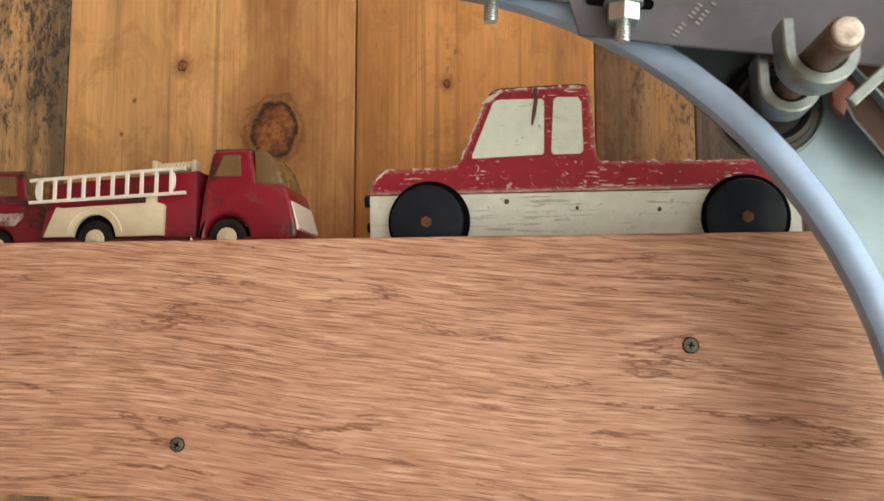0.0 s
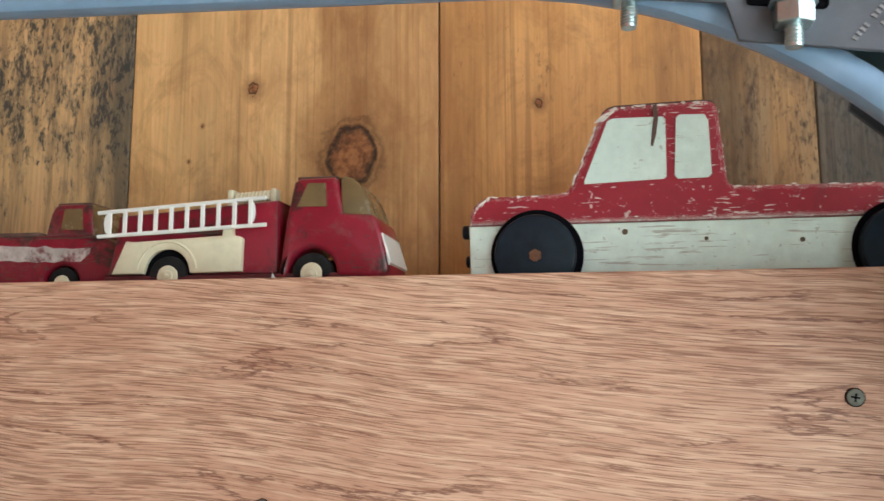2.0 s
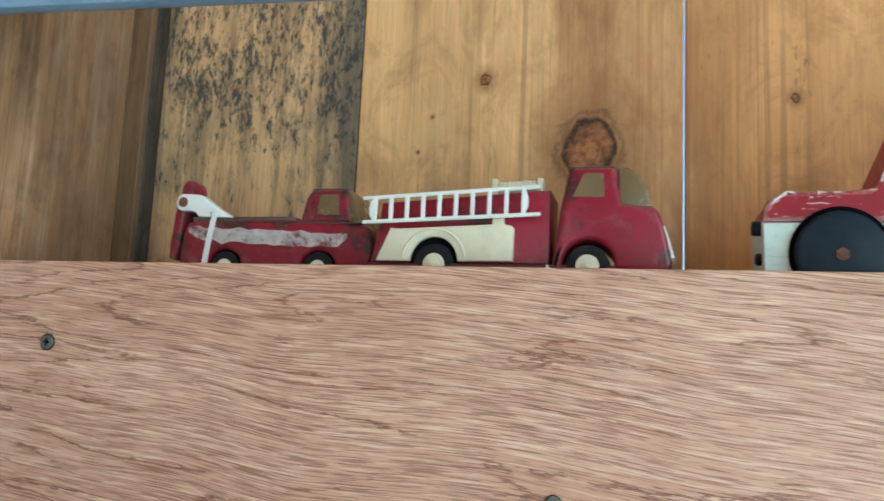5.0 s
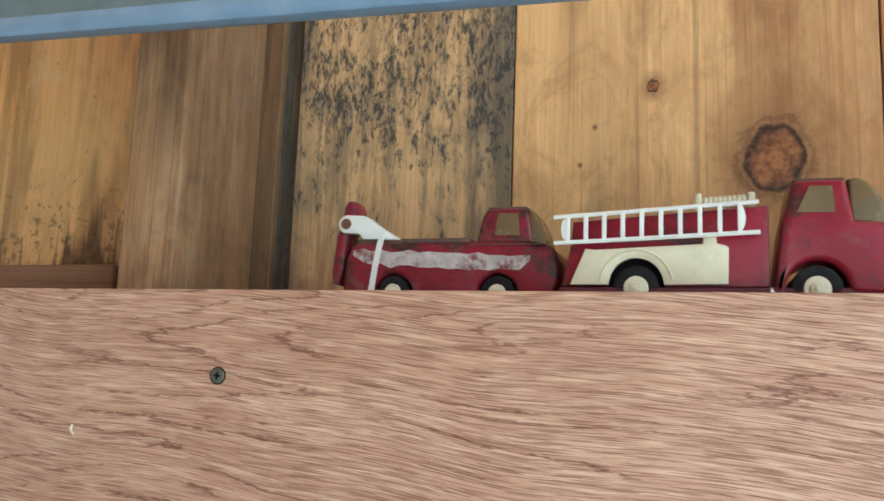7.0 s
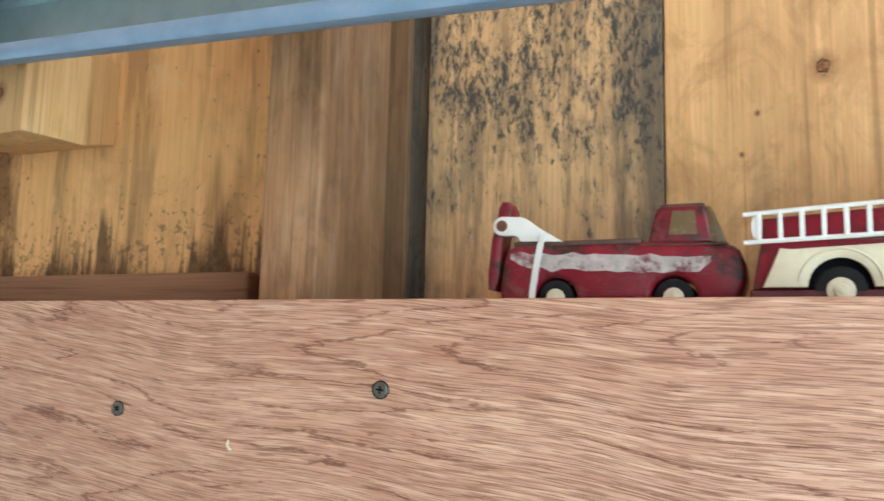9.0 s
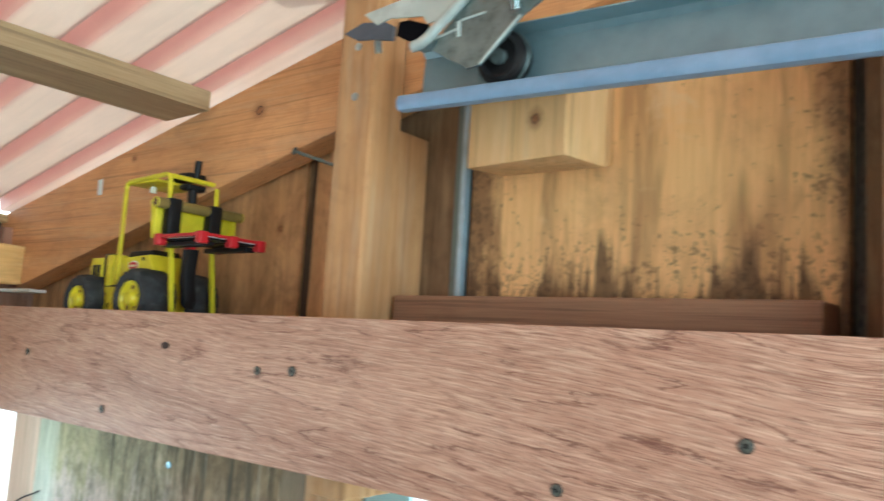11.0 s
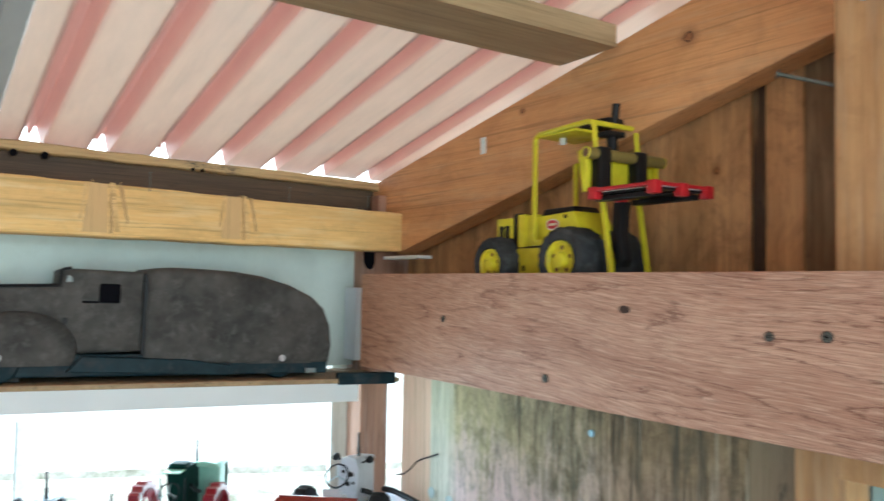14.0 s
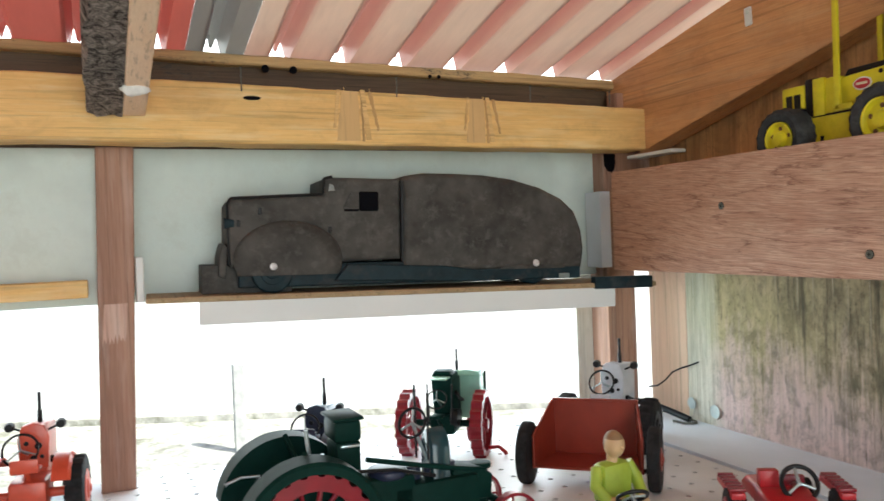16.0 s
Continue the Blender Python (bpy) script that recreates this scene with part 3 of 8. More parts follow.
M_PINE_RED = wood("pine_board_red", (0.95, 0.58, 0.25), (0.66, 0.35, 0.12), "z", mottle=0.55, mottle_col=(0.25, 0.10, 0.036), stain=0.9, stain_col=(0.22, 0.095, 0.036), mold=0.12, mold_col=(0.09, 0.045, 0.02),
                  knots=((2.10, 0.175, 1.56, 0.003), (2.16, 0.175, 1.49, 0.0025)),
                  smears=((1.9, 1.95, 2.025, 2.065, 1.30, 1.35, 0.7, (0.24, 0.10, 0.036)), (1.9, 1.95, 2.3, 2.4, 1.30, 1.35, 0.35, (0.60, 0.29, 0.10))))
M_MOLD = mould_material()
M_MOLD_BROWN = wood("mouldy_brown_board", (0.58, 0.36, 0.155), (0.27, 0.15, 0.06), "z", smears=((2.20, 2.21, 2.255, 2.285, 1.30, 1.35, 0.85, (0.10, 0.058, 0.027)),), mold=0.85, mottle=0.9, mottle_col=(0.085, 0.05, 0.022), mold_col=(0.04, 0.027, 0.015), pale=0.6, pale_col=(0.55, 0.42, 0.24))
M_DARK_STRIP = wood("blackened_board", (0.17, 0.14, 0.10), (0.06, 0.052, 0.042), "z", mold=0.8, mottle=0.7, mottle_col=(0.025, 0.024, 0.022), pale=0.5, pale_col=(0.26, 0.22, 0.16))
M_CRACK = wood("split_dark_board", (0.10, 0.055, 0.028), (0.025, 0.014, 0.008), "z", mold=0.5, mold_col=(0.015, 0.010, 0.008), pale=0.6, pale_col=(0.42, 0.26, 0.13), ring=30.0)
M_BROWN = wood("brown_board", (0.78, 0.45, 0.205), (0.48, 0.255, 0.105), "z", mottle=0.5, mottle_col=(0.12, 0.055, 0.025), stain=0.6, stain_col=(0.13, 0.065, 0.03), knots=((0.62, 0.175, 1.535, 0.004),))
M_DIM = wood("grey_brown_board", (0.27, 0.165, 0.085), (0.15, 0.086, 0.042), "z", mottle=0.6, mottle_col=(0.10, 0.055, 0.028), pale=0.3, pale_col=(0.5, 0.36, 0.2), stain=0.6, stain_col=(0.11, 0.065, 0.035), mold=0.15)
M_PLYPALE = ply_material()
M_STUD = wood("stud_timber", (0.68, 0.42, 0.20), (0.49, 0.27, 0.112), "z", band=0.7, stain=0.4, stain_col=(0.30, 0.16, 0.06), mottle=0.4, mottle_col=(0.32, 0.17, 0.07), pale=0.3)
M_POST = wood("post_timber", (0.56, 0.335, 0.17), (0.31, 0.17, 0.078), "z", smears=((1.450, 1.458, 1.468, 1.482, 1.48, 1.56, 0.75, (0.10, 0.055, 0.03)), (1.470, 1.479, 1.5, 1.55, 1.3, 1.35, 0.6, (0.12, 0.065, 0.035))), band=0.6, stain=0.5, mottle=0.6, mottle_col=(0.12, 0.065, 0.035), pale=0.6, pale_col=(0.56, 0.42, 0.28))
M_REDPOST = wood("red_brown_post", (0.47, 0.275, 0.19), (0.30, 0.16, 0.105), "z", band=0.6, stain=0.4, stain_col=(0.10, 0.05, 0.035), pale=0.5, pale_col=(0.5, 0.36, 0.3))
M_FADEPOST = wood("faded_post", (0.62, 0.42, 0.33), (0.47, 0.29, 0.22), "z", band=0.4, pale=0.5, pale_col=(0.66, 0.52, 0.45))
M_RAFTER = wood("rafter_timber", (0.80, 0.445, 0.20), (0.60, 0.295, 0.115), "x", band=0.6, mottle=0.35, mottle_col=(0.34, 0.16, 0.065), pale=0.3, pale_col=(0.64, 0.45, 0.27), stain=0.2, knots=((0.30, 0.118, 1.66, 0.003), (0.62, 0.118, 1.70, 0.006)))
M_BEAM = wood("beam_timber", mottle=0.3, mottle_col=(0.45, 0.26, 0.09), light=(0.93, 0.635, 0.25), dark=(0.76, 0.47, 0.155), axis="y", band=0.5, stain=0.4, stain_col=(0.47, 0.28, 0.1), pale=0.6, pale_col=(0.85, 0.68, 0.36))
M_CHISEL = wood("chiselled_timber", (0.86, 0.60, 0.26), (0.60, 0.37, 0.135), "y", band=0.5, mottle=0.6, mottle_col=(0.45, 0.25, 0.085))
M_CUT = wood("smooth_cut_timber", (0.68, 0.445, 0.195), (0.60, 0.38, 0.16), "z", band=0.15, mottle=0.2, mottle_col=(0.5, 0.3, 0.12))
M_GOUGE = wood("gouged_timber", (0.58, 0.355, 0.14), (0.46, 0.265, 0.10), "z", band=0.4)
M_PURLIN = wood("purlin_timber", (0.47, 0.345, 0.19), (0.31, 0.21, 0.105), "y", band=0.6, stain=0.3)
M_EAVE = wood("eave_timber", (0.62, 0.44, 0.21), (0.38, 0.25, 0.11), "y", mold=0.3, stain=0.3)
# dark brown puts the shade of the recess above the beam into the board
M_EAVESHADE = wood("shade_dark_board", (0.16, 0.10, 0.055), (0.08, 0.05, 0.03), "y", mold=0.4)
M_BLOCK = wood("block_timber", (0.80, 0.545, 0.27), (0.62, 0.385, 0.165), "z", band=0.6, pale=0.4, pale_col=(0.80, 0.60, 0.34), knots=((1.132, 0.048, 1.602, 0.0042), (1.160, 0.045, 1.632, 0.0036)))
M_DARKWOOD = wood("dark_ledge", (0.35, 0.20, 0.115), (0.22, 0.115, 0.066), "x")
M_MOSS = moss_material()
M_PEACH = wood("bare_board", (0.78, 0.58, 0.42), (0.66, 0.45, 0.31), "z", band=0.4, mottle=0.15, mottle_col=(0.5, 0.45, 0.25))
M_SAWN = wood("fresh_sawn_face", (0.86, 0.66, 0.46), (0.74, 0.53, 0.34), "x", band=0.4)
M_MOSS_BROWN = wood("streaked_board", (0.40, 0.31, 0.20), (0.24, 0.175, 0.10), "z", mold=0.45, mold_col=(0.03, 0.026, 0.018), stain=0.4, stain_col=(0.2, 0.2, 0.08), mold_scale=0.4)
M_PLANKX = wood("shelf_plank", (0.42, 0.27, 0.15), (0.27, 0.16, 0.08), "x")
M_PANEL = plain("cement_panel", (0.66, 0.75, 0.71), 0.85, vary=0.12, scale=9, dirt=0.35, dirt_col=(0.44, 0.48, 0.43), dirt_scale=9, bumpy=0.5)
M_GALV = plain("galvanised_steel", (0.255, 0.365, 0.41), 0.40, 0.45, vary=0.12, scale=30, bumpy=0.05)
M_STRIPGLINT = plain("highlight_flashing", (0.45, 0.58, 0.68), 0.3, 0.3, vary=0.2, scale=25)
M_DULLSTRIP = plain("grey_green_flashing", (0.20, 0.26, 0.25), 0.4, 0.3, vary=0.2, scale=25, dirt=0.4, dirt_col=(0.12, 0.13, 0.12))
M_DULL = plain("dull_dark_steel", (0.075, 0.085, 0.105), 0.6, 0.0, vary=0.3, scale=18, dirt=0.5, dirt_col=(0.15, 0.155, 0.19), dirt_scale=30, bumpy=0.1)
M_LIP = plain("painted_track_edge", (0.245, 0.375, 0.555), 0.4, 0.15, vary=0.08, scale=50, dirt=0.12, dirt_col=(0.62, 0.66, 0.78))
PITCH = 0.1035
FIRST = -0.621 - PITCH * 26
M_SHEET = ribbed_sheet("pale_roof_sheet", (0.85, 0.645, 0.50), (0.66, 0.33, 0.265), 0.125, FIRST, PITCH)
M_RED_SHEET = sheet_material("red_roof_sheet", (0.60, 0.155, 0.12), 0.15)
M_GREY_SHEET = sheet_material("grey_roof_lap", (0.30, 0.29, 0.265), 0.14)
M_TEAL = plain("pale_teal_panel", (0.42, 0.60, 0.62), 0.5, vary=0.05, scale=12)
M_PEG = plain("white_hardboard", (0.80, 0.80, 0.80), 0.5, vary=0.05, scale=20)
M_BLANKWHITE = plain("blank_white", (0.88, 0.86, 0.83), 0.9, vary=0.03, scale=2)
M_PALEPOST = plain("bleached_post", (0.40, 0.39, 0.37), 0.8, vary=0.2, scale=20)
M_PEEL = wood("peeling_white_board", (0.66, 0.64, 0.58), (0.50, 0.46, 0.38), "z", pale=0.8, pale_col=(0.85, 0.86, 0.85), stain=0.5, stain_col=(0.42, 0.30, 0.17))
M_WHITE = plain("white_paint", (0.78, 0.84, 0.92), 0.5, vary=0.05, scale=12)
M_GROUND = plain("pale_gravel", (0.44, 0.42, 0.37), 0.95, vary=0.4, scale=9, dirt=0.85, dirt_col=(0.14, 0.14, 0.09), dirt_scale=2.6, bumpy=0.5)
M_FLOOR = plain("concrete_floor", (0.20, 0.185, 0.165), 0.85, vary=0.2, scale=8, dirt=0.4)
M_HOLE = plain("dark_void", (0.006, 0.006, 0.008), 0.9, vary=0.0, bumpy=0, spec=0.02)
M_SCREW = plain("weathered_screw", (0.13, 0.135, 0.115), 0.5, 0.55, vary=0.3, scale=300)


# ---------------------------------------------------------------- building helpers
def box(bm, x0, x1, y0, y1, z0, z1, bevel=0.0, m=None):
    r = bmesh.ops.create_cube(bm, size=1.0)
    vs = r["verts"]
    for v in vs:
        v.co = Vector((x0 + (v.co.x + 0.5) * (x1 - x0), y0 + (v.co.y + 0.5) * (y1 - y0), z0 + (v.co.z + 0.5) * (z1 - z0)))
    if m is not None:
        bmesh.ops.transform(bm, matrix=m, verts=vs)
    if bevel:
        es = list({e for v in vs for e in v.link_edges})
        bmesh.ops.bevel(bm, geom=es, offset=bevel, segments=2, affect="EDGES", profile=0.5)
    return vs


def cyl(bm, p0, p1, r, seg=24, r2=None, bevel=0.0):
    p0, p1 = Vector(p0), Vector(p1)
    d = p1 - p0
    m = Matrix.Translation((p0 + p1) / 2) @ d.to_track_quat("Z", "Y").to_matrix().to_4x4()
    res = bmesh.ops.create_cone(bm, cap_ends=True, segments=seg, radius1=r, radius2=r if r2 is None else r2, depth=d.length, matrix=m)
    if bevel:
        vs = set(res["verts"])
        es = [e for e in {e for v in vs for e in v.link_edges} if any(len(f.verts) > 4 for f in e.link_faces)]
        bmesh.ops.bevel(bm, geom=es, offset=bevel, segments=3, affect="EDGES", profile=0.5)
    return res["verts"]


def prism(bm, pts, axis, a, b, bevel=0.0, segs=2):
    """Extrude an outline. axis 'y': points are (x, z); 'x': (y, z); 'z': (x, y)."""
    def at(p, d):
        return {"y": (p[0], d, p[1]), "x": (d, p[0], p[1]), "z": (p[0], p[1], d)}[axis]
    lo = [bm.verts.new(at(p, a)) for p in pts]
    hi = [bm.verts.new(at(p, b)) for p in pts]
    fs = [bm.faces.new(lo), bm.faces.new(hi)]
    n = len(pts)
    for i in range(n):
        fs.append(bm.faces.new((lo[i], lo[(i + 1) % n], hi[(i + 1) % n], hi[i])))
    bmesh.ops.recalc_face_normals(bm, faces=fs)
    if bevel:
        es = [e for f in fs[:2] for e in f.edges]
        bmesh.ops.bevel(bm, geom=es, offset=bevel, segments=segs, affect="EDGES", profile=0.5)
    return lo + hi


def sweep(bm, path, prof, closed=True, cap=True):
    """Sweep a profile of (side, up) pairs along a path whose frames are (point, side, up)."""
    rings = [[bm.verts.new(Vector(p) + Vector(s) * a + Vector(u) * c) for a, c in prof] for p, s, u in path]
    n = len(prof)
    for r0, r1 in zip(rings, rings[1:]):
        for i in range(n if closed else n - 1):
            bm.faces.new((r0[i], r0[(i + 1) % n], r1[(i + 1) % n], r1[i]))
    if closed and cap:
        bm.faces.new(rings[0][::-1])
        bm.faces.new(rings[-1])
    bmesh.ops.recalc_face_normals(bm, faces=bm.faces[:])


def tube(bm, pts, r, seg=8):
    """A round rod along a polyline."""
    pts = [Vector(p) for p in pts]
    path, side = [], None
    for i, p in enumerate(pts):
        d = (pts[min(i + 1, len(pts) - 1)] - pts[max(i - 1, 0)]).normalized()
        if side is None:
            side = d.orthogonal().normalized()
        side = (side - d * side.dot(d)).normalized()
        path.append((p, side, d.cross(side)))
    sweep(bm, path, [(r * math.cos(2 * math.pi * k / seg), r * math.sin(2 * math.pi * k / seg)) for k in range(seg)])


def ringshape(bm, c, axis, radius, r, seg=28, tseg=8):
    """A torus about an axis 'x', 'y' or 'z'."""
    c = Vector(c)
    a = {"x": Vector((1, 0, 0)), "y": Vector((0, 1, 0)), "z": Vector((0, 0, 1))}[axis] if isinstance(axis, str) else Vector(axis).normalized()
    u = a.orthogonal().normalized()
    w = a.cross(u)
    rings = []
    for i in range(seg):
        t = 2 * math.pi * i / seg
        d = u * math.cos(t) + w * math.sin(t)
        rings.append([bm.verts.new(c + d * (radius + r * math.cos(2 * math.pi * k / tseg)) + a * r * math.sin(2 * math.pi * k / tseg)) for k in range(tseg)])
    fs = []
    for i in range(seg):
        for k in range(tseg):
            fs.append(bm.faces.new((rings[i][k], rings[(i + 1) % seg][k], rings[(i + 1) % seg][(k + 1) % tseg], rings[i][(k + 1) % tseg])))
    bmesh.ops.recalc_face_normals(bm, faces=fs)


def part(name, bm, material, parent=None, label="", smooth=False):
    me = bpy.data.meshes.new(name)
    bm.to_mesh(me)
    bm.free()
    me.materials.append(material)
    if smooth:
        me.polygons.foreach_set("use_smooth", [True] * len(me.polygons))
        me.set_sharp_from_angle(angle=radians(38))
    ob = new(name, me)
    ob.parent = parent
    if label:
        ob["label"] = label
    return ob


def thing(name, m, label, category, group="", kind=""):
    e = new(name)
    e.empty_display_size = 0.02
    e.matrix_world = m
    return tagged(e, label, category, group, kind)


def slab(name, material, dims, label, category="wall", bevel=0.0015, parent=None, kind="structure", m=None):
    bm = bmesh.new()
    box(bm, *dims, bevel=bevel, m=m)
    ob = part(name, bm, material, parent)
    if parent is None:
        tagged(ob, label, category, "", kind)
    return ob


def roof_z(x):
    return 1.600 + 0.215 * (x + 0.187)


# ---------------------------------------------------------------- ground, floor and shell
# emissive sheet added to turn the sky in the eave gaps white
M_SKYGLOW, glow_tree, glow_bsdf = nodes_of("white_sky_glow", 1.0)
glow_bsdf.inputs["Base Color"].default_value = (0.8, 0.8, 0.8, 1)
glow_bsdf.inputs["Emission Color"].default_value = (0.96, 0.98, 1.0, 1)
glow_bsdf.inputs["Emission Strength"].default_value = 1.3
slab("backdrop", M_SKYGLOW, (-58.2, -58.0, -60, 60, -0.06, 40), "glowing white sheet for the blown-out sky beyond the window", "sky", 0)
slab("ground", M_GROUND, (-60, 60, -60, 60, -0.12, -0.06), "pale dry gravel and earth ground", "ground", 0)
slab("floor", M_FLOOR, (-0.3, 2.8, -3.3, 0.25, -0.055, 0.0), "worn grey concrete floor of the shed", "floor", 0)

# plain wall added for the blown-out white beyond the ground line
yard = thing("blank_wall", pose(-5.3, 0.07, -0.06, 0, 0, -23.3), "low plain white wall added to fill the blown-out view across the yard", "wall", kind="structure")
for k in range(-6, 7):
    slab("panel", M_BLANKWHITE, (-0.06, 0.0, k * 1.2 - 0.6, k * 1.2 + 0.6, 0.02, 1.75), "", bevel=0, parent=yard)
slab("foot", M_GROUND, (-0.10, 0.03, -7.8, 7.8, 0.0, 0.05), "", parent=yard)
for x, y in ((-4.25, 0.02),):
    slab("fence_post", M_PALEPOST, (x - 0.035, x + 0.035, y - 0.035, y + 0.035, -0.06, 0.52), "low pale weathered fence post standing in the yard", "post", 0.006, kind="")
back = thing("wall_back", pose(0, 0, 0), "shed wall of upright weathered timber boards", "wall", kind="structure")
Y0, Y1 = 0.175, 0.195
TOP = 2.5
for mat, x0, x1, z0 in (
        (M_BROWN, -0.19, 0.246, 1.225), (M_BROWN, 0.2465, 0.521, 1.225), (M_BROWN, 0.5215, 0.668, 1.225), (M_BROWN, 0.690, 0.741, 1.225),
        (M_DIM, 0.7415, 0.942, 1.225), (M_PLYPALE, 0.967, 1.385, 1.225), (M_DIM, 1.398, 1.502, 0.0),
        (M_MOLD, 1.522, 1.7295, 0.0), (M_PINE, 1.7305, 2.0145, 0.0), (M_PINE_RED, 2.0159, 2.2315, 0.0),
        (M_MOLD_BROWN, 2.232, 2.317, 0.0), (M_DARK_STRIP, 2.3175, 2.46, 0.0), (M_BROWN, 2.4605, 2.62, 0.0)
        ):
    slab("board", mat, (x0, x1, Y0, Y1, z0, min(TOP, roof_z(x0) - 0.01)), "", parent=back)
# unseen dark boards added behind the gaps to keep daylight out
for x0, x1, z0, z1 in ((-0.19, 1.36, 1.226, 1.8), (1.3601, 1.4199, 1.226, 1.9), (-0.05, 0.8, 0.0, 1.225), (1.42, 2.006, 0.0, 1.95), (2.0061, 2.0239, 0.0, 1.36), (2.024, 2.75, 0.0, 2.05)):
    slab("backing", M_DARK_STRIP, (x0, x1, 0.1985, 0.215, z0, min(z1, roof_z(x0) - 0.01)), "", parent=back)
slab("board", M_DARK_STRIP, (1.498, 1.524, 0.183, 0.197, 0.0, 1.9), "", parent=back)
slab("board", M_CRACK, (0.6685, 0.6895, 0.181, 0.195, 1.225, 1.76), "", parent=back)
slab("metal_strip", M_DULLSTRIP, (0.9425, 0.9525, 0.172, 0.19, 1.225, 1.72), "", parent=back)
# this brighter piece paints the highlight along the metal strip
slab("metal_fold", M_STRIPGLINT, (0.953, 0.9605, 0.1685, 0.19, 1.225, 1.72), "", parent=back)
slab("dark_gap", M_HOLE, (0.961, 0.9668, 0.180, 0.19, 1.225, 1.72), "", parent=back)
for mat, x0, x1 in ((M_PEACH, -0.135, -0.031), (M_MOSS, -0.0305, 0.43), (M_MOSS, 0.4305, 0.665), (M_MOSS_BROWN, 0.6655, 0.742)):
    slab("board", mat, (x0, x1, Y0, Y1, 0.0, 1.223), "", parent=back)
slab("post", M_STUD, (0.742, 0.802, 0.15, 0.198, 0.0, 1.223), "", parent=back)
slab("sill", M_BROWN, (0.804, 1.415, Y0, Y1, 0.0, 0.8), "", parent=back)
slab("side_panel", M_TEAL, (0.803, 0.878, 0.20, 0.21, 0.8, 1.22), "", parent=back)
for x0, x1 in ((0.905, 0.918), (0.935, 0.96)):
    slab("outer_strip", M_TEAL, (x0, x1, 0.23, 0.24, 0.0, 1.3), "", parent=back)

# walls behind the camera: an added one cuts fill light, the wide doorway lights the shed
front = thing("wall_front", pose(0, 0, 0), "unseen timber wall added to cut fill light", "wall", kind="structure")
slab("wall_end", M_BROWN, (-0.2, 1.6, -3.22, -3.2, 0.0, 1.60), "", parent=front)
right = thing("wall_right", pose(0, 0, 0), "end wall around the wide open overhead doorway", "wall", kind="structure")
slab("jamb", M_STUD, (2.62, 2.70, -0.12, 0.215, 0.0, 2.18), "", parent=right)
slab("jamb", M_STUD, (2.62, 2.70, -3.22, -3.05, 0.0, 2.18), "", parent=right)

# left wall: posts, window opening, cement panels, plate
left = thing("wall_left", pose(0, 0, 0), "shed wall with cement panels above a long open window", "wall", kind="structure")
slab("lower_wall", M_BROWN, (-0.22, -0.185, -3.2, 0.195, 0.0, 0.93), "", parent=left)
slab("panel", M_PANEL, (-0.165, -0.15, -0.778, 0.10, 1.222, 1.452), "", parent=left)
slab("panel", M_PANEL, (-0.165, -0.15, -1.8, -0.779, 1.222, 1.452), "", parent=left)
slab("panel", M_PANEL, (-0.165, -0.15, -3.2, -1.805, 1.222, 1.452), "", parent=left)
for y0, y1 in ((-0.811, -0.7635), (-1.86, -1.80), (-2.9, -2.84)):
    bm = bmesh.new()
    prism(bm, [(y0, 0.953), (y1, 0.953), (y1 + 0.016, 1.45), (y0 + 0.012, 1.45)], "x", -0.15, -0.115, 0.002)
    part("post", bm, M_REDPOST, left)
bm = bmesh.new()
rp = random.Random(31)
foot = [(-0.8005 + 0.0325 * k / 13, 1.172 + (0.006 if k % 2 else -0.004) + rp.uniform(-0.004, 0.004)) for k in range(14)]
prism(bm, foot + [(-0.7645, 1.224), (-0.7960, 1.224)], "x", -0.1152, -0.1144)
part("worn_patch", bm, M_FADEPOST, left, "faded pale band on the post")
slab("post", M_REDPOST, (-0.17, -0.115, 0.066, 0.128, 0.95, 1.45), "", parent=left)
# flat near-black patch drawn on the head of the corner post
bm = bmesh.new()
prism(bm, [(0.0665, 1.445), (0.092, 1.445), (0.0925, 1.428), (0.089, 1.415), (0.083, 1.410), (0.074, 1.414), (0.0675, 1.424)], "x", -0.1155, -0.1138)
part("dark_gap", bm, M_HOLE, left, "flat dark patch at the head of the post")
slab("jamb_strip", M_PEEL, (-0.185, -0.1705, 0.032, 0.090, 0.95, 1.221), "", parent=left)
slab("corner_board", M_REDPOST, (-0.148, -0.118, 0.101, 0.174, 1.23, 1.56), "", parent=left)
slab("end_board", M_WHITE, (-0.148, -0.10, 0.045, 0.068, 1.235, 1.375), "", parent=left)

# beam and eave boards, which fall slightly towards the corner
def long_board(name, material, x0, x1, y0, y1, z0, z1, fall0, fall1, label, rough=0.0, seed=1):
    """A beam along y; fall0 and fall1: how its lower and upper edges rise away from the corner, rough: how uneven the sawn edges are."""
    r = random.Random(seed)
    n = 90
    bm = bmesh.new()
    rings = []
    for k in range(n + 1):
        y = y0 + (y1 - y0) * k / n
        a, b = z0 - fall0 * y + r.uniform(-1, 1) * rough, z1 - fall1 * y + r.uniform(-1, 1) * rough
        q = 0.0025
        d = r.uniform(-1, 1) * rough * 0.5
        rings.append([bm.verts.new(p) for p in ((x0, y, a), (x1 - q, y, a), (x1 + d, y, a + q), (x1 + d, y, b - q), (x1 - q, y, b), (x0, y, b))])
    for g, h in zip(rings, rings[1:]):
        for i in range(6):
            bm.faces.new((g[i], g[(i + 1) % 6], h[(i + 1) % 6], h[i]))
    bm.faces.new(rings[0])
    bm.faces.new(rings[-1][::-1])
    bmesh.ops.recalc_face_normals(bm, faces=bm.faces[:])
    return tagged(part(name, bm, material), label, "beam", "", "structure")


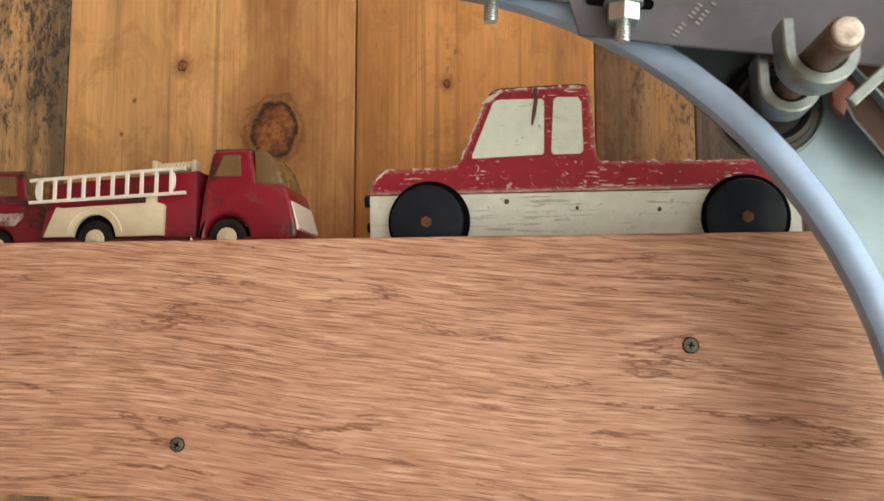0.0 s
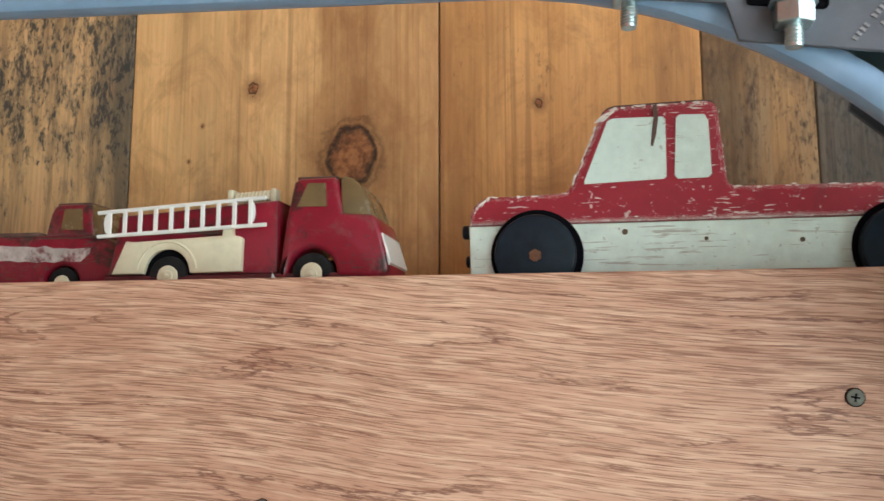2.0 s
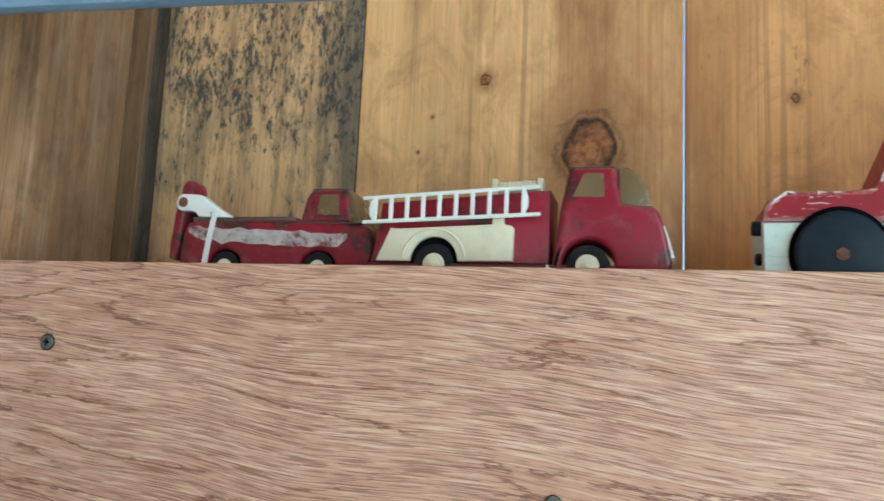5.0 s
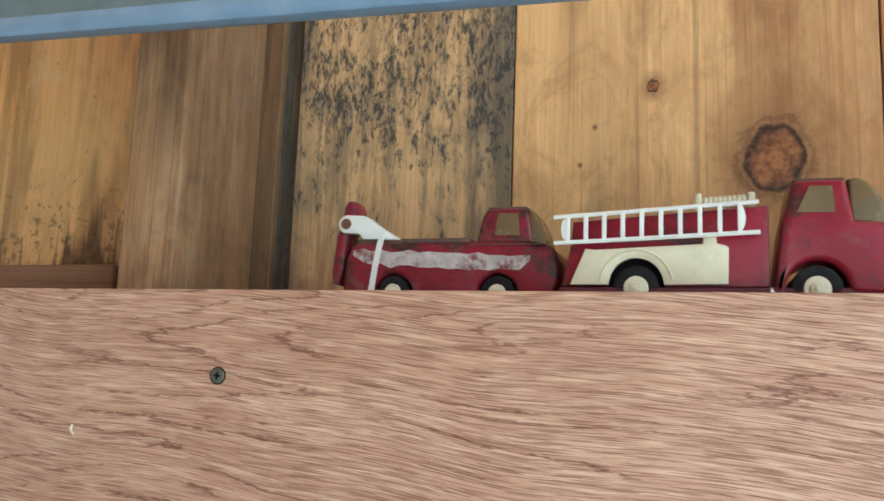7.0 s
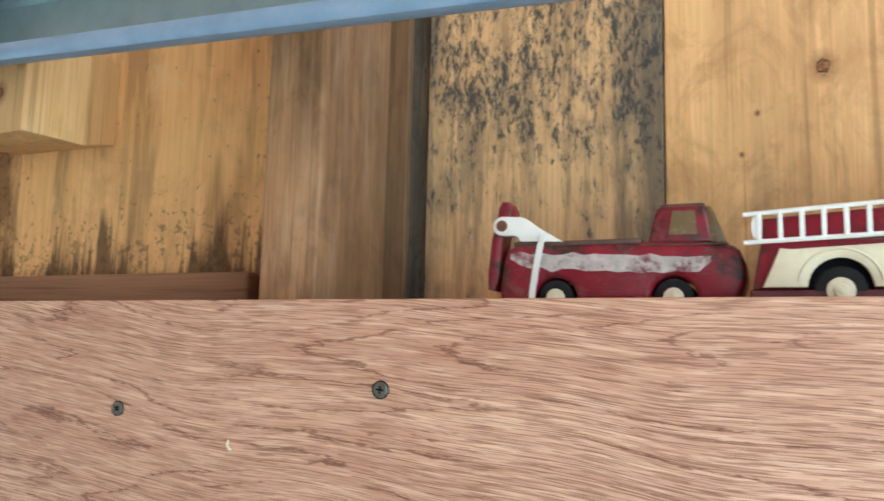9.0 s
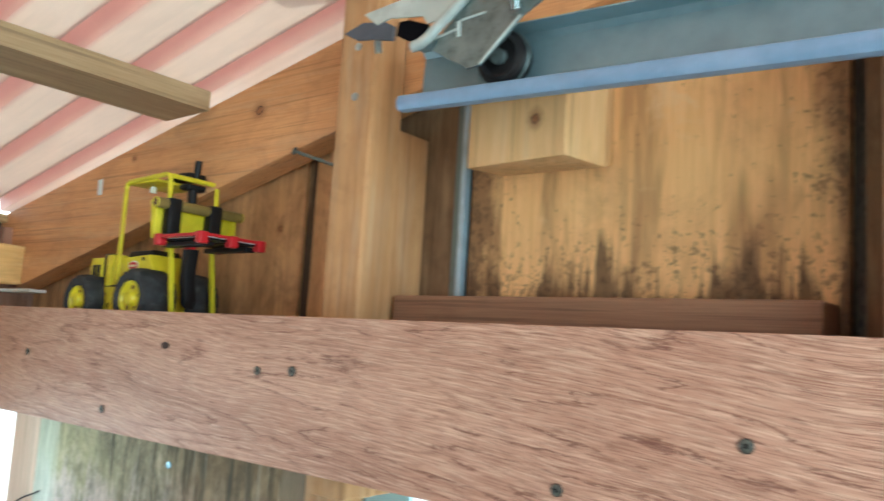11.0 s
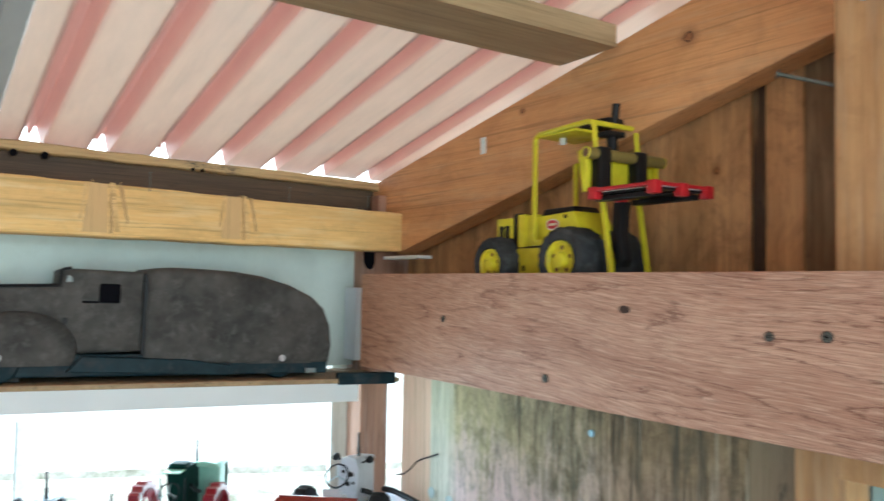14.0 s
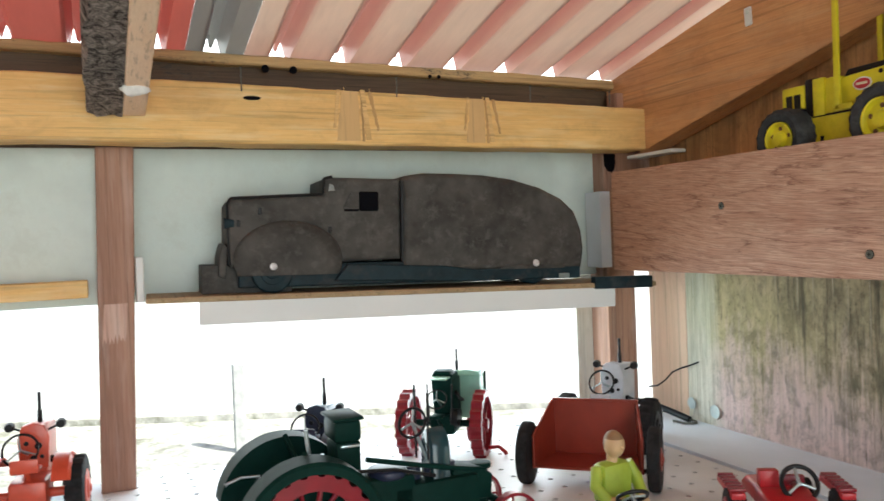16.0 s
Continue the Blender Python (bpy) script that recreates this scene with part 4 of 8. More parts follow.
long_board("wall_plate", M_BEAM, -0.115, -0.055, -3.1, 0.117, 1.4465, 1.5225, 0.006, 0.0216, "pale sawn timber beam along the top of the wall", 0.0011, 3)
long_board("eave_board", M_EAVE, -0.170, -0.148, -3.1, 0.16, 1.5745, 1.5915, 0.018, 0.016, "rough timber under the eave of the roof", 0.0013, 4)
long_board("eave_board", M_EAVESHADE, -0.19, -0.171, -3.1, 0.16, 1.45, 1.5885, 0.0, 0.016, "rough board behind the beam, coloured dark for the shade", 0.0, 5)

bm = bmesh.new()
prism(bm, [(-0.075, 1.4417), (2.75, 2.130), (2.75, 2.172), (-0.2, 1.581), (-0.2, 1.53), (-0.075, 1.50)], "y", 0.118, 0.165, 0.002)
tagged(part("rafter", bm, M_RAFTER), "orange-brown sawn timber rafter along the wall", "rafter", "rafters", "structure")
for y in (-1.70, -2.6):
    bm = bmesh.new()
    prism(bm, [(-0.05, 1.482), (2.75, 2.09), (2.75, roof_z(2.75) - 0.004), (-0.2, roof_z(-0.2) - 0.004), (-0.2, 1.55), (-0.05, 1.536)], "y", y - 0.022, y + 0.022, 0.002)
    tagged(part("rafter", bm, M_RAFTER), "sawn timber rafter with bark left on its edge", "rafter", "rafters", "structure")
for x in (0.39, 1.35, 2.3):
    bm = bmesh.new()
    prism(bm, [(x, 1.712 + (x - 0.39) * 0.215), (x + 0.112, 1.714 + (x - 0.39) * 0.215), (x + 0.112, roof_z(x + 0.112) - 0.003), (x, roof_z(x) - 0.003)], "y", -3.1, 0.116, 0.002)
    tagged(part("purlin", bm, M_PURLIN), "weathered timber purlin under the roof sheets", "purlin", "purlins", "structure")


# ---------------------------------------------------------------- roof sheets
def roof_sheet(y0, y1, m_pan, m_rib, first, label):
    """Ribbed sheet; its ribs run up the slope and are torn and dented where they end at the eave."""
    root = thing("roof_sheet", pose(0, 0, 0), label, "roof", "roof sheets", "structure")
    x0, x1 = -0.192, 2.85
    wild = random.Random(21)
    y = first
    cuts = []
    while y < y1:
        if y > y0:
            cuts.append(y)
        y += PITCH

    def strip(pts):
        bm = bmesh.new()
        xs = [x0, x0 + 0.010, x0 + 0.024, 0.3, 0.8, 1.4, 2.1, x1]
        n = len(xs) - 1
        rows = [[bm.verts.new((x, yy, roof_z(x) + zz - (dent * (1, 0.55, 0, 0, 0, 0, 0, 0)[i]))) for i, x in enumerate(xs)] for yy, zz, dent in pts]
        for r0, r1 in zip(rows, rows[1:]):
            for i in range(n):
                bm.faces.new((r0[i], r0[i + 1], r1[i + 1], r1[i]))
        return bm
    last = y0
    for c in cuts:
        part("pan", strip([(last, 0.0, 0.0), (c - 0.017, 0.0, 0.0)]), m_pan, root)
        part("rib", strip([(c - 0.017, 0.0, 0.0), (c - 0.0135, 0.010, 0.0), (c - 0.0105, 0.024, wild.uniform(-0.005, 0.003)), (c - 0.0075, 0.030, wild.uniform(-0.020, -0.006)), (c - 0.004, 0.030, wild.uniform(0.004, 0.012)),
                           (c, 0.030, wild.uniform(0.009, 0.015)), (c + 0.004, 0.030, wild.uniform(0.002, 0.010)), (c + 0.0075, 0.030, wild.uniform(-0.018, -0.003)), (c + 0.0105, 0.024, wild.uniform(-0.004, 0.003)), (c + 0.0135, 0.010, 0.0), (c + 0.017, 0.0, 0.0)]), m_rib, root, smooth=True)
        last = c + 0.017
    part("pan", strip([(last, 0.0, 0.0), (y1, 0.0, 0.0)]), m_pan, root)


roof_sheet(-0.575, 0.30, M_SHEET, M_SHEET, FIRST, "pale pink translucent ribbed roof sheet with pink ribs")
roof_sheet(-0.665, -0.5751, M_GREY_SHEET, M_GREY_SHEET, FIRST, "grey weathered lap of the ribbed roof sheet")
roof_sheet(-1.50, -0.6651, M_RED_SHEET, M_RED_SHEET, FIRST + 0.015, "red translucent ribbed roof sheet")
roof_sheet(-3.25, -1.5001, M_SHEET, M_SHEET, FIRST, "pale pink translucent ribbed roof sheet with pink ribs")

# ---------------------------------------------------------------- studs and shelf
slab("stud", M_STUD, (0.840, 0.900, 0.060, 0.1145, 1.20, 1.95), "pale sawn timber stud beside the shelf", "stud", 0.004)
slab("stud", M_STUD, (0.842, 0.896, 0.116, 0.1745, 1.20, 1.637), "short pale timber stud against the wall", "stud", 0.003)
slab("stud", M_POST, (1.430, 1.483, 0.058, 0.1745, 1.20, 2.0), "brown timber stud with scuffed face", "stud", 0.003)
slab("shelf", M_PLANKX, (0.905, 2.615, 0.0125, 0.174, 1.372, 1.392), "long timber shelf behind the front board", "shelf", 0.001, kind="")
slab("shelf", M_PLANKX, (-0.02, 0.8395, 0.0125, 0.174, 1.352, 1.372), "lower length of timber shelf behind the front board", "shelf", 0.001, kind="")
slab("ledge", M_DARKWOOD, (0.903, 1.377, 0.116, 0.174, 1.3925, 1.434), "dark brown timber rail on the shelf", "rail", 0.003, kind="")
bm = bmesh.new()
prism(bm, [(0.0, 1.2355), (1.2, 1.2345), (1.9, 1.222), (2.615, 1.214), (2.615, 1.400), (0.0, 1.400)], "y", 0.0, 0.012, 0.0012)
tagged(part("fascia_board", bm, M_FASCIA), "pink-brown hardwood ply front board of the shelf", "board")
bm = bmesh.new()
prism(bm, [(1.045, 0.058), (1.099, 0.0505), (1.168, 0.045), (1.177, 0.110), (1.152, 0.1745), (1.010, 0.1745)], "z", 1.562, 1.668)
for v in bm.verts:
    if v.co.y > 0.17 and v.co.z < 1.6:
        v.co.z += 0.019
bmesh.ops.bevel(bm, geom=bm.edges[:], offset=0.0018, segments=2, affect="EDGES", profile=0.5)
tagged(part("timber_block", bm, M_BLOCK), "short pale timber block with knots fixed to the wall", "block")

# ---------------------------------------------------------------- paints and plastics of the toys
M_TOYRED = chipped_paint("worn_red_paint", (0.31, 0.012, 0.030), (0.72, 0.65, 0.61), 0.36, grime=0.3)
M_TOYWHITE = chipped_paint("worn_white_paint", (0.70, 0.83, 0.78), (0.42, 0.44, 0.40), 0.34, along=32.0)
M_TINRED = chipped_paint("scuffed_red_tin", (0.25, 0.007, 0.028), (0.075, 0.042, 0.042), 0.30, "x", 0.30, 0.85, spread=0.035)
M_TINOLD = chipped_paint("battered_red_tin", (0.22, 0.007, 0.026), (0.09, 0.06, 0.055), 0.55, "x", 0.32, 0.92, spread=0.055)
M_DARKTIN = plain("dark_red_tin", (0.095, 0.012, 0.018), 0.4, vary=0.3, scale=60, dirt=0.4, dirt_col=(0.05, 0.03, 0.025))
M_CHIP = plain("bare_chipped_wood", (0.74, 0.68, 0.63), 0.7, vary=0.15, scale=200)
M_KNOT = plain("brown_knot", (0.10, 0.075, 0.045), 0.7, vary=0.3, scale=300)
M_CREAM = plain("cream_plastic", (0.74, 0.70, 0.52), 0.4, vary=0.05, dirt=0.15, dirt_col=(0.35, 0.3, 0.2), dirt_scale=50)
M_LADDER = plain("white_plastic", (0.80, 0.82, 0.80), 0.35, vary=0.04)
M_BLACKW = plain("blackened_wood", (0.007, 0.015, 0.026), 0.42, vary=0.35, scale=90, spec=0.25)
M_RUBBER = plain("dusty_rubber", (0.016, 0.016, 0.017), 0.75, vary=0.35, scale=120, dirt=0.25, dirt_col=(0.06, 0.055, 0.05), dirt_scale=60, spec=0.2)
M_TYRE = plain("dusty_grey_rubber", (0.030, 0.032, 0.034), 0.7, vary=0.3, scale=90, dirt=0.7, dirt_col=(0.085, 0.088, 0.088), dirt_scale=38, spec=0.3)
M_AMBER = plain("smoked_plastic", (0.165, 0.115, 0.055), 0.18, vary=0.15, scale=40, dirt=0.3, dirt_col=(0.25, 0.2, 0.13), dirt_scale=60, bumpy=0.03)
M_RUST = plain("rusty_brown", (0.16, 0.075, 0.04), 0.8, vary=0.35, scale=120)
M_GRIME = plain("grimy_tin", (0.10, 0.055, 0.045), 0.6, vary=0.4, scale=90)
M_TAPE = plain("silver_paint", (0.52, 0.50, 0.49), 0.4, 0.2, vary=0.3, scale=120, dirt=0.9, dirt_col=(0.17, 0.03, 0.04), dirt_scale=70)
M_YELLOW = plain("yellow_tin", (0.68, 0.60, 0.02), 0.35, vary=0.1, scale=60, dirt=0.12, dirt_col=(0.3, 0.2, 0.03), dirt_scale=50)
M_OLIVE = plain("dull_olive_tin", (0.20, 0.15, 0.04), 0.5, vary=0.2, scale=60)
M_BLACK = plain("black_plastic", (0.010, 0.010, 0.011), 0.4, vary=0.2, spec=0.25)
M_ORANGERED = plain("bright_red_plastic", (0.45, 0.013, 0.020), 0.35, vary=0.06)
M_BADGE = plain("red_badge", (0.5, 0.03, 0.04), 0.4, vary=0.1)
M_VAN = plain("grey_brown_primer", (0.065, 0.061, 0.055), 0.58, vary=0.45, scale=22, dirt=0.5, dirt_col=(0.140, 0.136, 0.124), spec=0.14, dirt_scale=60, bumpy=0.5)
M_VANGLASS = plain("grey_dusty_glass", (0.22, 0.25, 0.24), 0.3, vary=0.2, scale=60)
M_VANBASE = plain("faded_blue_tin", (0.009, 0.024, 0.031), 0.5, spec=0.2, vary=0.35, scale=40, dirt=0.3, dirt_col=(0.12, 0.10, 0.09))
M_DKGREEN = plain("dark_green_enamel", (0.005, 0.026, 0.020), 0.5, vary=0.15, bumpy=0.03, spec=0.06)
# pale green puts the light from the window into the enamel's colour
M_LITGREEN = plain("lit_green_enamel", (0.30, 0.55, 0.42), 0.3, vary=0.08, bumpy=0.03)
M_WHEELRED = plain("red_enamel", (0.22, 0.006, 0.016), 0.3, vary=0.1, bumpy=0.03)
M_BINRED = plain("orange_red_enamel", (0.25, 0.030, 0.014), 0.35, vary=0.12, scale=30, bumpy=0.05)
M_GREYTR = plain("grey_enamel", (0.55, 0.58, 0.62), 0.3, vary=0.08, bumpy=0.03)
M_ORTR = plain("orange_red_tractor", (0.62, 0.085, 0.04), 0.3, vary=0.1, bumpy=0.03)
M_SHIRT = plain("lime_green_plastic", (0.36, 0.47, 0.05), 0.5, vary=0.1)
M_SKIN = plain("tan_plastic", (0.56, 0.38, 0.2), 0.5, vary=0.08)
M_BLUEGREEN = plain("blue_green_enamel", (0.012, 0.045, 0.055), 0.15, vary=0.1, bumpy=0.02)
M_HAIR = plain("brown_plastic", (0.27, 0.16, 0.075), 0.6, vary=0.2)
M_NAVY = plain("navy_plastic", (0.016, 0.024, 0.055), 0.4, vary=0.1)
M_BARK = bark_material()
M_CARD = plain("white_card", (0.74, 0.76, 0.74), 0.6, vary=0.03, scale=8)
M_STEEL = plain("zinc_bolt", (0.46, 0.55, 0.57), 0.3, 0.85, vary=0.15, scale=150)
M_ZINC = plain("dull_zinc", (0.20, 0.25, 0.25), 0.4, 0.7, vary=0.25, scale=60, dirt=0.3, dirt_col=(0.08, 0.07, 0.06), dirt_scale=80)
M_FLASH = plain("pale_zinc_flashing", (0.52, 0.60, 0.58), 0.35, 0.4, vary=0.2, scale=50, dirt=0.2, dirt_col=(0.2, 0.2, 0.18))
M_FOAM = plain("white_foam", (0.75, 0.74, 0.70), 0.8, vary=0.1, scale=120, bumpy=0.6)


def arc(cx, cz, r, a0, a1, n):
    return [(cx + r * math.cos(radians(a0 + (a1 - a0) * i / n)), cz + r * math.sin(radians(a0 + (a1 - a0) * i / n))) for i in range(n + 1)]


def wheel(root, c, r, w, m_tyre, m_hub, hub_r, out=-1, lugs=0, name="wheel"):
    """A tyre about the y axis with a domed hub on its outer side."""
    x, y, z = c
    bm = bmesh.new()
    if lugs:
        out_pts = []
        for k in range(lugs):
            for f, q in ((0.0, 0.95), (0.22, 1.0), (0.55, 1.0), (0.77, 0.95)):
                a = 2 * math.pi * (k + f) / lugs
                out_pts.append((x + r * q * math.cos(a), z + r * q * math.sin(a)))
        prism(bm, out_pts, "y", y - w / 2, y + w / 2, min(r * 0.10, w * 0.2))
    else:
        cyl(bm, (x, y - w / 2, z), (x, y + w / 2, z), r, 40, bevel=min(r * 0.12, w * 0.25))
    ty = part(name, bm, m_tyre, root, smooth=True)
    bm = bmesh.new()
    yo = y + out * w / 2
    cyl(bm, (x, yo - out * 0.002, z), (x, yo + out * w * 0.06, z), hub_r, 28, bevel=hub_r * 0.08)
    cyl(bm, (x, yo, z), (x, yo + out * w * 0.16, z), hub_r * 0.55, 20, bevel=hub_r * 0.1)
    cyl(bm, (x, yo, z), (x, yo + out * w * 0.24, z), hub_r * 0.22, 12, bevel=hub_r * 0.05)
    part("hub", bm, m_hub, ty, smooth=True)
    return ty


# ---------------------------------------------------------------- wooden pickup
def toy_pickup():
    root = thing("toy_pickup", pose(2.061, 0.042, 1.392), "hand-made wooden toy pickup, chipped red over white paint", "toy truck", "toys on the long shelf")
    D = 0.066
    bm = bmesh.new()
    prism(bm, [(0.002, 0.003), (-0.002, 0.007), (-0.003, 0.044), (0.30, 0.044), (0.301, 0.003)], "y", 0, D, 0.0025)
    part("lower_body", bm, M_TOYWHITE, root, "white-painted scuffed wood", True)
    bm = bmesh.new()
    prism(bm, [(-0.0027, 0.0442), (-0.0022, 0.052), (0.0002, 0.0572), (0.0040, 0.0610), (0.0100, 0.0632), (0.0590, 0.0646), (0.0625, 0.0662), (0.0650, 0.0700), (0.0823, 0.1105), (0.0850, 0.1160), (0.0885, 0.1195), (0.0935, 0.1210),
               (0.1500, 0.1222), (0.1555, 0.1212), (0.1582, 0.1182), (0.1593, 0.1090), (0.1625, 0.0705), (0.1640, 0.0672), (0.1675, 0.0657), (0.30, 0.0645), (0.3005, 0.0442)], "y", 0.0002, D - 0.0002, 0.003, 3)
    up = part("upper_body", bm, M_TOYRED, root, "chipped red-painted wood", True)
    rc = random.Random(17)
    bm = bmesh.new()
    lift = 0.0003
    for (xa, za), (xb, zb), n, deep in (((0.0650, 0.0700), (0.0830, 0.1120), 24, 0.0015), ((0.0830, 0.1120), (0.0935, 0.1205), 18, 0.0026), ((0.0935, 0.1205), (0.1540, 0.1212), 16, 0.0020), ((0.1590, 0.1150), (0.1622, 0.0720), 8, 0.0012),
                                        ((0.0000, 0.0540), (0.0100, 0.0628), 9, 0.0020), ((0.0100, 0.0628), (0.0620, 0.0645), 9, 0.0014), ((0.1660, 0.0655), (0.2900, 0.0642), 16, 0.0016), ((0.0, 0.0452), (0.2900, 0.0452), 22, 0.0012)):
        for k in range(n):
            f = rc.random()
            size = deep * rc.uniform(0.25, 1.0)
            length = size * rc.uniform(1.0, 2.6)
            ux, uz = xb - xa, zb - za
            l = math.hypot(ux, uz)
            ux, uz = ux / l, uz / l
            off = rc.uniform(0.0, deep) if za > 0.05 else rc.uniform(-0.001, 0.002) * -1
            cx, cz = xa + ux * l * f + uz * off, za + uz * l * f - ux * off
            lift += 0.000004
            ring = []
            for q in range(7):
                a = 2 * math.pi * q / 7
                e = rc.uniform(0.55, 1.1)
                ring.append(bm.verts.new((cx + ux * length * e * math.cos(a) - uz * size * 0.5 * e * math.sin(a), -lift, cz + uz * length * e * math.cos(a) + ux * size * 0.5 * e * math.sin(a))))
            bm.faces.new(ring)
    bmesh.ops.recalc_face_normals(bm, faces=bm.faces[:])
    part("paint_chips", bm, M_CHIP, up, "bare pale wood where the paint has chipped")
    bm = bmesh.new()
    prism(bm, [(0.0855, 0.1172), (0.0890, 0.1203), (0.0935, 0.1218), (0.1500, 0.1230), (0.1560, 0.1220), (0.1500, 0.1214), (0.0940, 0.1202), (0.0895, 0.1188)], "y", 0.002, D - 0.003)
    part("roof_edge", bm, M_GRIME, up)
    bm = bmesh.new()
    prism(bm, [(0.0735, 0.0695), (0.1235, 0.0712), (0.1252, 0.0730), (0.1256, 0.1105), (0.1240, 0.1122), (0.0925, 0.1125), (0.0888, 0.1108), (0.0732, 0.0715)], "y", -0.0007, 0.0006)
    part("window", bm, M_TOYWHITE, root)
    bm = bmesh.new()
    prism(bm, [(0.1302, 0.0735), (0.1320, 0.0710), (0.1510, 0.0712), (0.1530, 0.0735), (0.1522, 0.1080), (0.1500, 0.1125), (0.1345, 0.1130), (0.1322, 0.1105)], "y", -0.0007, 0.0006)
    part("window", bm, M_TOYWHITE, root)
    bm = bmesh.new()
    prism(bm, [(0.1180, 0.1200), (0.1205, 0.1205), (0.1212, 0.1120), (0.1195, 0.1000), (0.1172, 0.0925), (0.1160, 0.0935), (0.1168, 0.1010), (0.1182, 0.1110)], "y", -0.0011, -0.0008)
    part("scuff_mark", bm, M_GRIME, root)
    for x, z, r in ((0.040, 0.0305, 0.0016), (0.098, 0.0375, 0.0019), (0.148, 0.0320, 0.0013), (0.205, 0.0300, 0.0015)):
        bm = bmesh.new()
        cyl(bm, (x, -0.0005, z), (x, 0.001, z), r, 12)
        part("knot", bm, M_KNOT, root, "small brown knot showing through")
    for x in (0.041, 0.262):
        # flat near-black disc stands for the shade around the wheel
        bm = bmesh.new()
        prism(bm, arc(x + 0.0008, 0.0235, 0.0300, -40, 220, 28), "y", -0.0009, 0.0005)
        part("wheel_arch", bm, M_HOLE, root)
        for y, o in ((-0.005, -1), (D + 0.005, 1)):
            bm = bmesh.new()
            cyl(bm, (x, y - 0.004, 0.0262), (x, y + 0.004, 0.0262), 0.0262, 48, bevel=0.0018)
            for v in bm.verts:
                v.co.z -= 0.003
            w = part("wheel", bm, M_BLACKW, root, "blue-black painted wooden disc", True)
            bm = bmesh.new()
            cyl(bm, (x, y + o * 0.003, 0.0225), (x, y + o * 0.0052, 0.0225), 0.0042, 6)
            cyl(bm, (x, y + o * 0.005, 0.0225), (x, y + o * 0.0062, 0.0225), 0.0022, 10)
            part("axle_pin", bm, M_RUST, w)
    for z, out, r, nm in ((0.0415, -0.0085, 0.0048, "headlight"), (0.0215, -0.0062, 0.0040, "bumper_stud")):
        bm = bmesh.new()
        cyl(bm, (0.0, 0.012, z), (out, 0.012, z), r, 16, bevel=0.0015)
        part(nm, bm, M_BLACKW, root, smooth=True)


# ---------------------------------------------------------------- tin fire engine
def toy_fire_engine():
    root = thing("toy_fire_engine", pose(1.793, 0.041, 1.392), "scuffed red tin toy fire engine with white ladder", "toy truck", "toys on the long shelf")
    W = 0.058
    bm = bmesh.new()
    box(bm, 0.002, 0.196, 0.002, W - 0.004, 0.0075, 0.0152, 0.001)
    part("chassis", bm, M_DARKTIN, root, "dark red grimy sill")
    bm = bmesh.new()
    prism(bm, [(0.003, 0.0155), (0.1310, 0.0155), (0.1305, 0.0670), (0.0100, 0.0590), (0.0085, 0.043)], "y", 0.0045, W - 0.004, 0.002)
    part("rear_body", bm, M_TINRED, root, smooth=True)
    for y0, y1 in ((0.0, 0.0042), (W - 0.0038, W)):
        bm = bmesh.new()
        prism(bm, [(0.009, 0.0165)] + [(0.0335, 0.0165)] + arc(0.051, 0.0165, 0.0172, 180, 0, 14)[1:-1] + [(0.0685, 0.0165), (0.1065, 0.0170), (0.1070, 0.0395), (0.1052, 0.0412), (0.1000, 0.0425), (0.0995, 0.0490), (0.0922, 0.0486), (0.0918, 0.0422), (0.0250, 0.0392), (0.0190, 0.0400)], "y", y0, y1, 0.0006)
        p = part("side_panel", bm, M_CREAM, root, "cream plastic side panel", True)
        bm = bmesh.new()
        tube(bm, [(x, y0, z) for x, z in arc(0.051, 0.0165, 0.0225, 172, 8, 14)], 0.0009, 6)
        part("arch_lip", bm, M_CREAM, p, smooth=True)
    # near-black disc paints the shade inside the rear arch
    bm = bmesh.new()
    prism(bm, arc(0.051, 0.0165, 0.0182, 200, -20, 20), "y", 0.0040, 0.0046)
    part("arch_shadow", bm, M_HOLE, root, "dark disc for the shade inside the wheel arch")
    # ladder
    bm = bmesh.new()
    tube(bm, [(-0.0012, -0.003, 0.0604), (0.1245, -0.003, 0.0675)], 0.00145, 8)
    lad = part("ladder_rail", bm, M_LADDER, root, "white plastic ladder", True)
    bm = bmesh.new()
    tube(bm, [(-0.001, -0.003, 0.0433), (0.1252, -0.003, 0.0486)], 0.00145, 8)
    part("ladder_rail", bm, M_LADDER, root, smooth=True)
    for k in range(10):
        x = 0.0079 + k * 0.01175
        bm = bmesh.new()
        box(bm, x - 0.0014, x + 0.0014, -0.0042, -0.0022, 0.0435 + x * 0.042, 0.0604 + x * 0.0565, 0.0004)
        part("rung", bm, M_LADDER, root)
    for x, s in ((0.0065, -1), (0.1140, 1)):
        bm = bmesh.new()
        prism(bm, [(x - s * 0.001, 0.0448 + x * 0.042)] + [(x + s * 0.0030 * math.sin(a), 0.0520 + x * 0.049 - 0.0075 * math.cos(a)) for a in (0.5, 1.0, 1.57, 2.1, 2.6)] + [(x - s * 0.001, 0.0592 + x * 0.0565)], "y", -0.0035, -0.002)
        part("ladder_end", bm, M_LADDER, root)
    bm = bmesh.new()
    box(bm, 0.010, 0.10, 0.0036, 0.0046, 0.0445, 0.0455)
    part("trim_strip", bm, M_GRIME, root)
    # hose reel on the deck
    bm = bmesh.new()
    cyl(bm, (0.092, 0.022, 0.0725), (0.119, 0.022, 0.0738), 0.0036, 16)
    for k in range(9):
        x = 0.0935 + k * 0.0029
        ringshape(bm, (x, 0.022, 0.0725 + (x - 0.092) * 0.05), "x", 0.0036, 0.0008, 16, 6)
    reel = part("hose_reel", bm, M_CREAM, root, "cream plastic hose reel", True)
